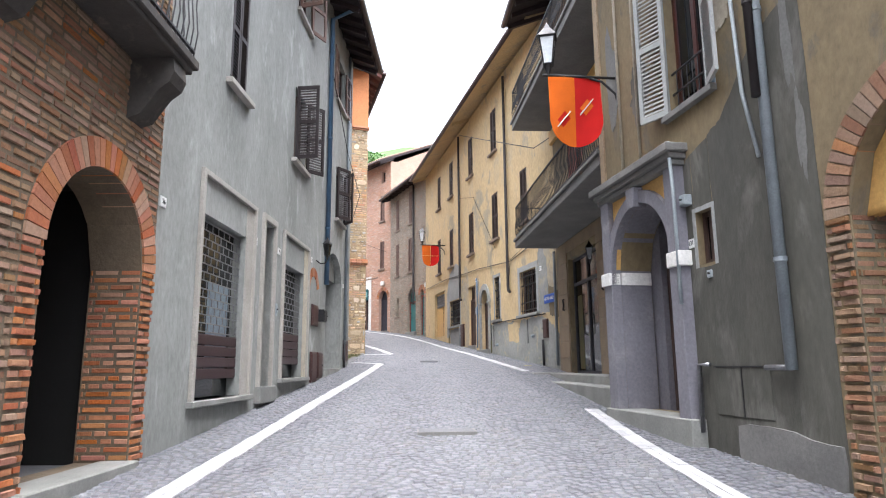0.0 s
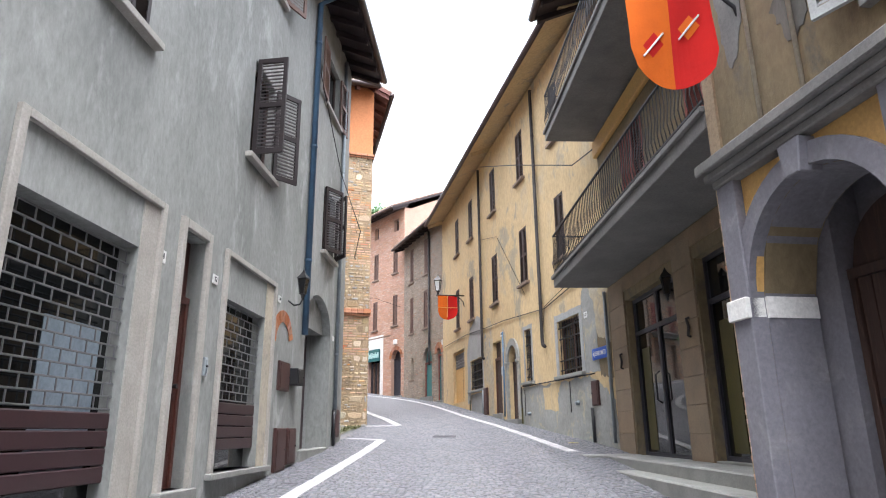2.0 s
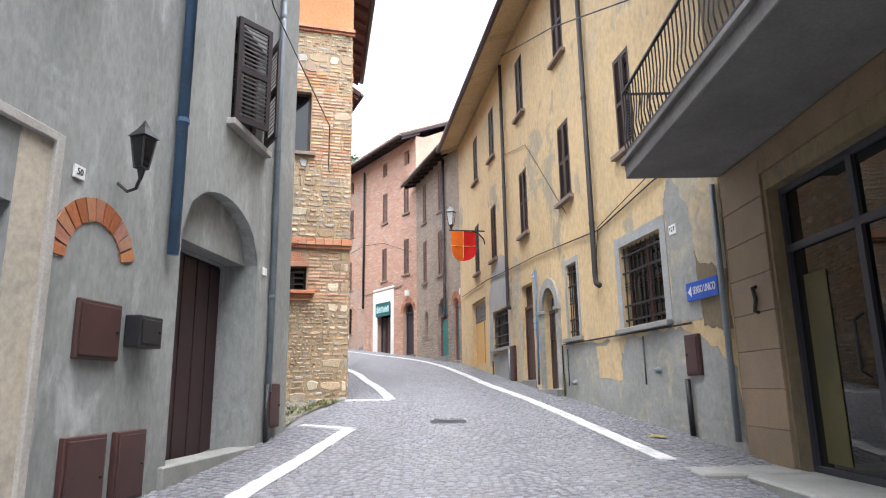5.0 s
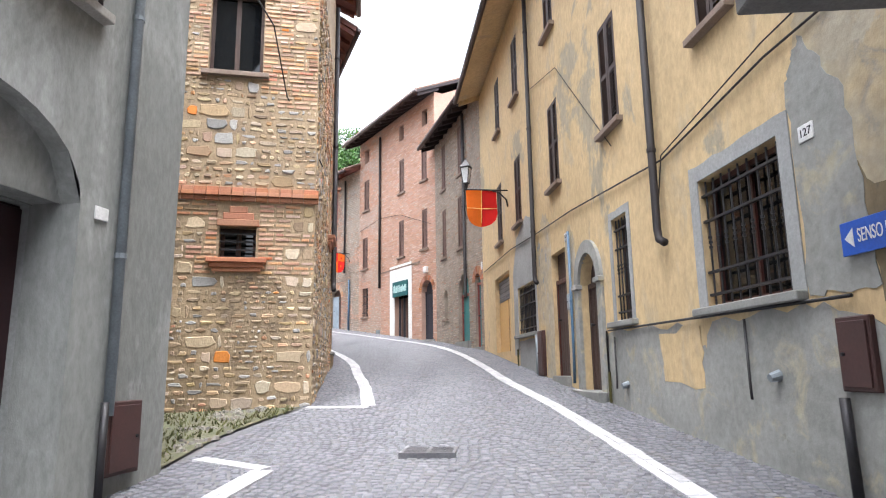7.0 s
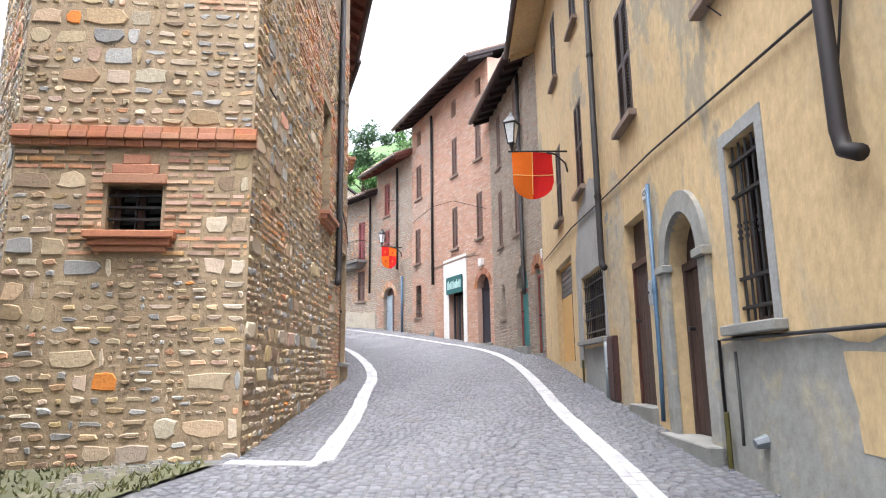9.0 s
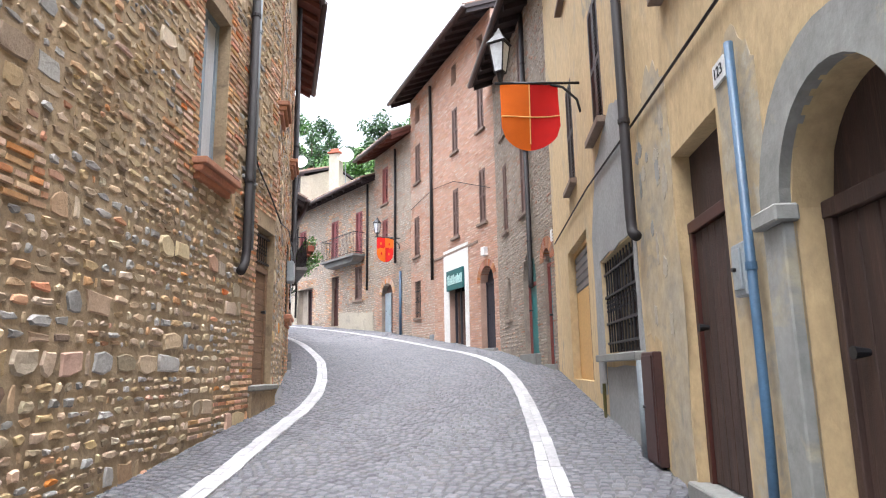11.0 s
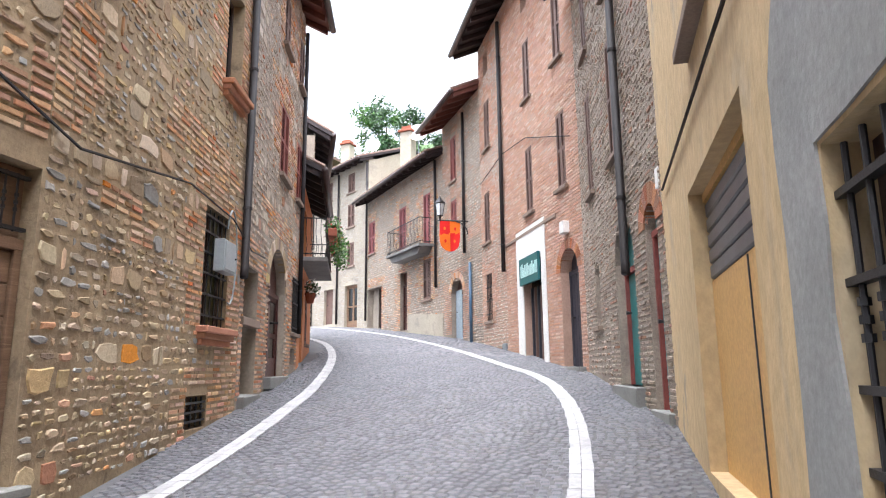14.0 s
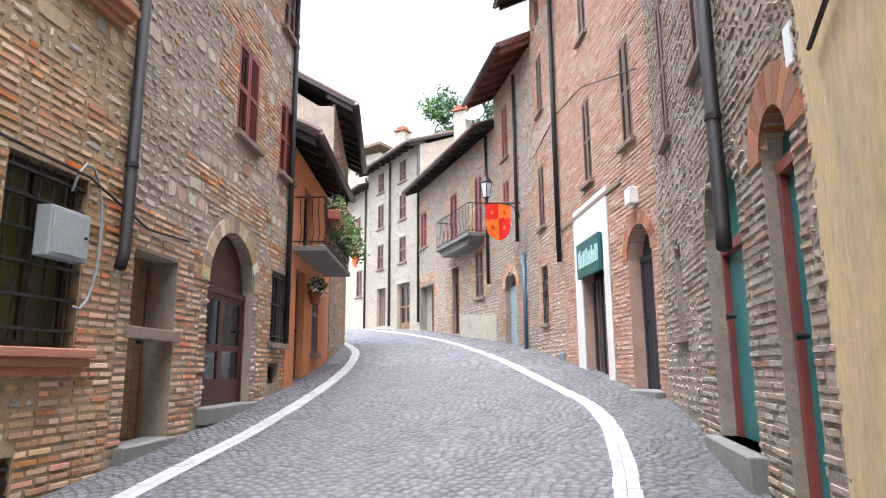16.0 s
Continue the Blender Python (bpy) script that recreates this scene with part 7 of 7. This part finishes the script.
# ================= RIGHT: narrow dark stone house =================
h = house("narrow_stone_house", "DS", "narrow stone house with teal doors and brick arches")
fr = FR["DS"]
a1 = (1.42, 2.62, 3.1, 5.4, 0.6)
nar = (3.95, 4.36, 4.02, 5.12, 0.2)
d3 = (0.24, 0.78, 2.85, 5.2, 0.25)
ws_ = [(4.0, 4.5, 6.35, 8.2, 0.0), (1.95, 2.5, 6.35, 8.2, 0.0), (4.0, 4.5, 9.0, 10.8, 0.0), (1.9, 2.4, 9.0, 10.8, 0.0)]
w = part("wall", wall_build(fr, -0.4, fr.L, 11.2, [a1, nar, d3] + ws_, 0.42), "greymortar", h, "wall of thin grey-brown stones")
masonry(w, fr, -0.4, fr.L, 2.6, 11.1, [a1, nar, d3] + ws_, "coursed", ("darkstone", "darkstone", "darkstone_o", "darkstone_o"), 51, near=300, brickness=0.16, proud=0.014)
door(h, fr, a1, 0.14, "teal", "", "teal panelled door with a red frame under a stone arch", frame_m="redshut", transom=4.7)
door(h, fr, d3, 0.09, "teal", "", "narrow teal door under a brick arch", frame_m="redshut", transom=4.9)
step(fr, a1[0] - 0.15, a1[1] + 0.1, 0.12, 2.5, 3.10, h)
step(fr, d3[0] - 0.15, d3[1] + 0.05, 0.06, 2.6, 2.87, h)
voussoirs(w, fr, d3, 0.2, "redbrick", w=0.25)
window(h, fr, *nar[:4], None, sill="sill", rec=0.2)
for o in ws_:
    window(h, fr, *o[:4], "closed", "brownsh", "sill", rec=0.12, sillout=0.08)
pipe(h, [fr.at(1.5, 0.1, 11.0), fr.at(1.5, 0.1, 4.7), fr.at(1.42, 0.12, 4.52)], 0.055, "pipe")
wall_box(fr, -0.02 + 0.04, 0.14, 5.26, 5.5, 0.02, "signwhite", "plaque", "small white plaque on the stone wall", "plaque", lid=False)
roof(h, fr, 0, fr.L, 11.2, depth=7, rise=1.3, out=0.6)
shell(h, fr, 11.2, 7, 1.3, "greymortar", d0=-0.42)

# ================= RIGHT: tall pink brick house =================
h = house("pink_house", "PK", "tall pink brick house with brown shutters and a florist")
fr = FR["PK"]
sp_ = (2.3, 3.6, 3.45, 5.95, 0.0)
pd = (0.28, 1.2, 3.35, 5.75, 0.45)
lw = (6.45, 7.05, 4.7, 6.1, 0.0)
ws_ = [(2.72, 3.2, 7.05, 8.68, 0), (0.66, 1.12, 7.08, 8.75, 0), (6.5, 7.1, 7.05, 8.6, 0), (6.35, 6.95, 9.95, 11.5, 0), (2.68, 3.16, 9.95, 11.5, 0), (0.66, 1.12, 10.0, 11.6, 0), (6.4, 6.9, 12.4, 13.1, 0), (2.72, 3.15, 12.4, 13.1, 0), (0.6, 1.05, 12.4, 13.1, 0)]
w = part("wall", wall_build(fr, 0, fr.L, 13.6, [sp_, pd, lw] + ws_, 0.42), "pinkmortar", h, "faded pink brick wall")
wh = (sp_[0] - 0.28, sp_[1] + 0.45, 3.3, 6.72, 0.0)
masonry(w, fr, 0, 5.0, 3.0, 13.5, [wh, pd] + ws_, "brick", ("paletone", "pinkbrick", "stone_o", "brick_o"), 61, proud=0.012)
masonry(w, fr, 5.0, fr.L, 3.6, 13.5, [lw] + ws_, "coursed", ("paletone", "pinkbrick", "stone_o", "brick_o"), 62, brickness=0.3, proud=0.02)
b = wall_build(fr, wh[0], wh[1], 6.72, [sp_], 0.02, foot=lambda s: 3.2)
for i, v in enumerate(b.v):
    p = Vector(v) + Vector((fr.n.x, fr.n.y, 0)) * 0.028
    b.v[i] = tuple(p)
part("shop_front", b, "white", h, "white plastered shop surround")
b = Build()
b.box(fr, sp_[0], sp_[1], -0.24, -0.2, sp_[2], sp_[3])
dr = part("shop_door", b, "glass", h, "dark glazed florist's door with folded shutters")
for i in range(6):
    q = Build()
    q.box(fr, sp_[0] + 0.04 + i * 0.21, sp_[0] + 0.10 + i * 0.21, -0.2, -0.12, sp_[2] + 0.05, 5.25)
    part("leaf", q, "navy" if i % 2 else "brownsh", dr)
b = Build()
b.box(fr, sp_[0] + 0.02, sp_[1] + 0.06, 0.03, 0.10, 5.32, 5.98)
t = single("shop_sign", b, "shopsign", fr.at(3.0, 0, 5.3), "dark teal shop sign board with pale lettering above the door", "shop sign", bevel=0.008)
rng = random.Random(14)
s = sp_[1] - 0.06
while s > sp_[0] + 0.1:
    q = Build()
    wd, hh = rng.uniform(0.05, 0.09), rng.uniform(0.2, 0.34)
    q.box(fr, s - wd, s, 0.10, 0.108, 5.5, 5.5 + hh)
    part("letter_bar", q, "signtext", t)
    s -= wd + 0.035
step(fr, sp_[0] - 0.2, sp_[1] + 0.2, 0.1, 3.2, 3.46, h)
door(h, fr, pd, 0.2, "navy", "v", "dark blue-black arched wooden door")
voussoirs(w, fr, pd, 0.28, "redbrick", w=0.2)
step(fr, pd[0] - 0.15, pd[1] + 0.1, 0.14, 3.1, 3.36, h)
wall_box(fr, 0.62, 0.84, 6.05, 6.3, 0.14, "signwhite", "wall_lamp", "small white wall lamp over the arched door", "wall lamp", lid=False)
window(h, fr, *lw[:4], None, sill="sill", rec=0.2)
grille(h, fr, *lw[:4], 4, [4.9, 5.3, 5.7], d=0.0)
for i, o in enumerate(ws_):
    window(h, fr, *o[:4], "closed" if i < 6 else None, "brownsh", "sill" if i < 6 else None, rec=0.2, sillout=0.09)
b = Build()
b.box(fr, 1.3, 5.0, 0.0, 0.035, 6.55, 6.62)
part("string_course", b, "sill", h)
pipe(h, [fr.at(5.0, 0.09, 13.2), fr.at(5.0, 0.09, 5.9)], 0.055, "pipe")
wall_box(fr, 5.0 + 0.1, 5.5, 3.72, 4.0, 0.03, "greypipe", "wall_vent", "grey metal vent cover low in the wall", "vent")
roof(h, fr, 0, fr.L, 13.7, depth=8, rise=1.8, out=0.85)
shell(h, fr, 13.6, 8, 1.8, "pinkmortar", d0=-0.42)
cb = Build()
cb.tube([fr.at(0.3, 0.05, 8.0), fr.at(3, 0.05, 8.95), fr.at(5, 0.05, 9.2), fr.at(7.4, 0.05, 9.0)], 0.012, n=5)
part("cable", cb, "pipe", h)

# ================= RIGHT: next houses round the bend =================
h = house("lantern_house", "H2", "stone house with an arched door and orange shutters")
fr = FR["H2"]
ad = (1.75, 2.9, 4.25, 6.4, 0.5)
ws_ = [(2.25, 2.85, 9.9, 11.55, 0), (2.25, 2.85, 8.0, 9.2, 0)]
w = part("wall", wall_build(fr, 0, fr.L, 12.3, [ad] + ws_, 0.4), "greymortar", h, "pinkish stone wall")
masonry(w, fr, 0, fr.L, 3.9, 12.2, [ad] + ws_, "coursed", ("paletone", "pinkbrick", "stone_o", "brick_o"), 71, brickness=0.35)
voussoirs(w, fr, ad, 0.2, "brick_o", w=0.22)
door(h, fr, ad, 0.18, "brownsh", "v", "brown arched door with a pale blue leaf")
b = Build()
b.box(fr, 2.25, 2.85, -0.17, -0.14, 4.27, 6.0)
part("door_leaf", b, "bluewin", h, "pale blue door leaf")
for o in ws_:
    window(h, fr, *o[:4], "closed", "redshut", "sill", rec=0.15)
pipe(h, [fr.at(1.35, 0.08, 12.0), fr.at(1.35, 0.08, 7.1)], 0.05, "pipe")
pipe(h, [fr.at(0.85, 0.08, 6.7), fr.at(0.85, 0.08, 4.0)], 0.05, "bluepipe")
roof(h, fr, 0, fr.L, 12.4, depth=6, rise=1.4, out=0.9, under="redeave")
shell(h, fr, 12.3, 6, 1.4, "greymortar")
banner((-5.85, 43.7, 7.95), (-6.80, 43.55, 8.05), 0.98, "quarters")

h = house("balcony_house", "FS", "curved stone house with rose-red shutters and an iron balcony")
fr = FR["FS"]
ws_ = [(7.05, 7.85, 8.7, 10.25, 0), (3.4, 4.15, 7.95, 10.1, 0), (1.05, 1.7, 7.95, 10.1, 0)]
dd = (3.3, 4.0, 4.9, 7.3, 0)
w2_ = (1.05, 1.72, 5.95, 7.5, 0)
gar = (6.15, 8.1, 5.05, 7.05, 0)
cel = (1.4, 1.75, 4.55, 4.92, 0)
w = part("wall", wall_build(fr, 0, fr.L, 11.3, ws_ + [dd, w2_, gar, cel], 0.4), "greymortar", h, "warm grey stone wall")
masonry(w, fr, 0, fr.L, 4.5, 11.2, ws_ + [dd, w2_, gar, cel], "coursed", ("paletone", "brick", "stone_o", "brick_o"), 72, brickness=0.2)
for o in ws_:
    window(h, fr, *o[:4], "closed", "rosesh", "sill", rec=0.12)
window(h, fr, *w2_[:4], "closed", "brownsh", "sill")
window(h, fr, *cel[:4], None, sill=None)
door(h, fr, dd, 0.15, "redwood", "v", "red-brown wooden house door", transom=6.75)
door(h, fr, (gar[0], 7.3, gar[2], gar[3], 0), 0.4, "maroon", "v", "maroon garage door")
b = Build()
b.box(fr, 7.3, 8.1, -0.35, -0.3, 5.05, 7.05)
part("garage_side", b, "greymortar", h)
irregular(h, fr, [(0.02, 4.0), (3.2, 4.3), (3.2, 5.5), (0.02, 5.3)], "cream", 0.03, "plaster_dado", 12, 4, 0.02, "cream plaster dado")
b = Build()
b.prism(fr, [(0.9, 7.9), (4.0, 7.9), (3.7, 7.65), (1.2, 7.65)], 0.0, 0.5)
b.box(fr, 0.8, 4.1, 0.0, 0.62, 7.9, 8.0)
bl = part("balcony", b, "concrete", h, "stone balcony slab")
railing(bl, fr, 0.85, 4.05, 0.58, 8.0, 1.0, gap=0.13)
pipe(h, [fr.at(0.5, 0.08, 11.2), fr.at(0.5, 0.08, 6.3)], 0.05, "pipe")
roof(h, fr, 0, fr.L, 11.4, depth=6, rise=1.2, out=0.7)
shell(h, fr, 11.3, 6, 1.2, "cream")

h = house("pale_house", "WH", "pale whitewashed stone house with brown shutters")
fr = FR["WH"]
ws_ = [(a, c, z0, z1, 0) for a, c in ((3.62, 4.28), (1.32, 1.98)) for z0, z1 in ((12.2, 13.2), (10.4, 11.6), (8.4, 9.6))] + [(6.4, 7.0, 10.5, 11.5, 0), (6.1, 6.8, 7.3, 8.65, 0)]
ds = [(3.35, 4.3, 5.65, 7.45, 0), (0.95, 2.15, 5.35, 7.45, 0)]
w = part("wall", wall_build(fr, 0, fr.L, 13.6, ws_ + ds, 0.4), "cream", h, "whitewashed stone wall")
masonry(w, fr, 0, 5.5, 5.0, 13.5, ws_ + ds, "coursed", ("whitestone", "whitestone", "stone_o", "brick_o"), 73, brickness=0.1, proud=0.015)
for o in ws_:
    window(h, fr, *o[:4], "closed", "brownsh", "sill", rec=0.12)
for o in ds:
    door(h, fr, o, 0.15, "plank" if o[0] < 2 else "brownsh", "glass" if o[0] < 2 else "v", "brown wooden street door")
for s in (0.06, 2.85, 5.6):
    pipe(h, [fr.at(s, 0.08, 13.4), fr.at(s, 0.08, 5.6)], 0.05, "pipe")
roof(h, fr, 0, 5.4, 13.6, depth=5, rise=0.9, out=0.6)
roof(h, fr, 5.5, fr.L, 12.9, depth=5, rise=0.9, out=0.6)
shell(h, fr, 13.6, 5, 0.9, "cream")
banner((-17.4, 51.3, 9.3), (-18.5, 52.1, 9.4), 1.0, "quarters")

# chimneys and dishes on the roofs
def chimney(x, y, z, hgt=1.2):
    b = Build()
    b.box(WORLD, x - 0.3, x + 0.3, y - 0.3, y + 0.3, z - 1.6, z + hgt)
    t = single("chimney", b, "cream", (x, y, z - 1.6), "plastered chimney stack with a tile cap on the roof", "chimney", "chimneys", bevel=0.02)
    q = Build()
    q.box(WORLD, x - 0.38, x + 0.38, y - 0.38, y + 0.38, z + hgt, z + hgt + 0.1)
    q.box(WORLD, x - 0.25, x + 0.25, y - 0.25, y + 0.25, z + hgt + 0.1, z + hgt + 0.3)
    part("cap", q, "terracotta", t, bevel=0.015)
chimney(-12.3, 52.0, 13.6)
chimney(-18.4, 56.0, 15.2)
chimney(-15.0, 54.6, 13.9, 0.8)
def dish(x, y, z, r=0.42):
    b = Build()
    n, ax = 20, Vector((0.35, -0.9, 0.25)).normalized()
    u = ax.orthogonal().normalized()
    v = ax.cross(u)
    rings = []
    for k in range(4):
        rr = r * k / 3
        rings.append([tuple(Vector((x, y, z)) + (u * math.cos(2 * math.pi * i / n) + v * math.sin(2 * math.pi * i / n)) * rr + ax * (0.12 * (k / 3) ** 2)) for i in range(n)])
    for a, c in zip(rings, rings[1:]):
        for i in range(n):
            b.face([a[i], a[(i + 1) % n], c[(i + 1) % n], c[i]])
    t = single("satellite_dish", b, "signwhite", (x, y, z), "white satellite dish on a roof pole", "satellite dish", "satellite dishes", smooth=True)
    q = Build()
    q.tube([(x, y + 0.05, z - 2.2), (x, y + 0.05, z)], 0.025, n=6)
    q.tube([tuple(Vector((x, y, z)) - v * 0.35), tuple(Vector((x, y, z)) + ax * 0.35)], 0.012, n=5)
    part("pole", q, "greypipe", t)
dish(-15.5, 54.0, 15.3)
dish(-11.75, 52.0, 14.7, 0.48)

# cables across the street
b = Build()
b.tube([FR["SH"].at(6.45, 0.1, 7.25), (3.55, 17.0, 7.3), (2.7, 20.0, 8.6), FR["Y"].at(8.2, 0.35, 10.3)], 0.014, n=5)
single("overhead_cable", b, "iron", (3, 18, gz(3, 18)), "thin black cable strung along the yellow house", "cable", "cables")
b = Build()
b.tube([FR["LG"].at(8.1, 0.1, 8.3), FR["LG"].at(10.0, 0.15, 6.9), (-1.5, 20.0, 6.7), FR["SF"].at(1.8, 0.05, 6.4), FR["SS1"].at(0.6, 0.06, 5.5)], 0.010, n=5)
single("overhead_cable", b, "iron", (0, 20, gz(0, 20)), "thin black overhead cable strung between the houses", "cable", "cables")

# ---- wooded hillside behind the roofs ----
b = Build()
nx, ny = 30, 14
def hz(x, y):
    t = max(0.0, min(1.0, (y - 62) / 34.0))
    return 6 + 29 * t * t * (3 - 2 * t) * (0.93 + 0.07 * math.sin(x * 0.07 + 1)) + 1.2 * noise.noise(Vector((x * 0.1, y * 0.1, 0)))
hx = [-90 + 150 * i / nx for i in range(nx + 1)]
hy = [62 + 70 * i / ny for i in range(ny + 1)]
for i in range(nx):
    for j in range(ny):
        b.face([(x, y, hz(x, y)) for x, y in ((hx[i], hy[j]), (hx[i + 1], hy[j]), (hx[i + 1], hy[j + 1]), (hx[i], hy[j + 1]))])
single("hillside", b, "hill", (-20, 80, 8), "green wooded hillside rising behind the roofs", "hill", kind="structure", smooth=True)
def tree(x, y, z, hgt, spread, seed, m="leaf"):
    rng = random.Random(seed)
    t = thing("tree", (x, y, z), "leafy green tree on the hillside behind the roofs", "tree", "trees on the hill")
    b = Build()
    b.tube([(x, y, z - 0.5), (x + 0.2, y, z + hgt * 0.35), (x - 0.1, y + 0.2, z + hgt * 0.85)], [0.28, 0.2, 0.05], n=7)
    tips = []
    for i in range(9):
        a, k = rng.uniform(0, 6.3), rng.uniform(0.35, 0.8)
        s = (x, y, z + hgt * k * 0.75)
        e = (x + spread * math.cos(a) * rng.uniform(0.5, 0.9), y + spread * math.sin(a) * rng.uniform(0.5, 0.9), z + hgt * (k * 0.75 + rng.uniform(0.1, 0.25)))
        b.tube([s, ((s[0] + e[0]) / 2, (s[1] + e[1]) / 2, (s[2] + e[2]) / 2 + 0.2), e], [0.1, 0.06, 0.02], n=5)
        tips.append(e)
    part("trunk", b, "bark", t)
    c = Build()
    tips += [(x + rng.gauss(0, spread * 0.4), y + rng.gauss(0, spread * 0.4), z + hgt * rng.uniform(0.45, 1.0)) for _ in range(16)]
    for e in tips:
        leaves(e, spread * rng.uniform(0.22, 0.42), 210, rng, 0.17, c, squash=0.7)
    part("crown", c, m, t)
rng = random.Random(77)
for x, y, hgt, sp, m in ((-29, 76, 8, 2.6, "leafdark"), (-26.5, 78, 11.5, 3.2, "leafdark"), (-23, 77, 8.5, 3.0, "leaf"), (-33, 75, 8.5, 3.0, "leaf"), (-36.5, 74, 9.5, 3.0, "leaf"), (-20, 79, 9, 3.0, "leafdark"), (-17, 78, 8, 3, "leaf"), (-40, 78, 8, 3, "leaf"), (-30.5, 82, 9, 3.2, "leaf"), (-14, 80, 8, 3, "leaf"), (-24.5, 72, 6, 2.6, "leaf"), (-10, 80, 8, 3, "leafdark"), (-44, 76, 8, 3, "leafdark"), (-28, 70, 5.5, 2.4, "leaf"), (-34, 69, 5, 2.4, "leaf"), (-20.5, 71, 5.5, 2.6, "leaf"), (-6, 80, 7, 3, "leaf"), (-48, 74, 8, 3, "leaf")):
    tree(x, y, hz(x, y) - 0.3, hgt, sp, rng.randrange(999), m)
# an old wall on the slope
b = Build()
b.box(WORLD, -29, -24.2, 61.6, 62.0, 6, 18.0)
t = single("hill_house", b, "cream", (-26.5, 61.8, 6), "old plastered house wall on the slope above the roofs", "house")
q = Build()
q.prism(Frame((-29.3, 61.4), (-23.9, 61.4), 1), [(0, 18.0), (5.4, 18.4), (5.4, 18.6), (0, 18.2)], -3, 0.3)
part("roof", q, "tile", t)
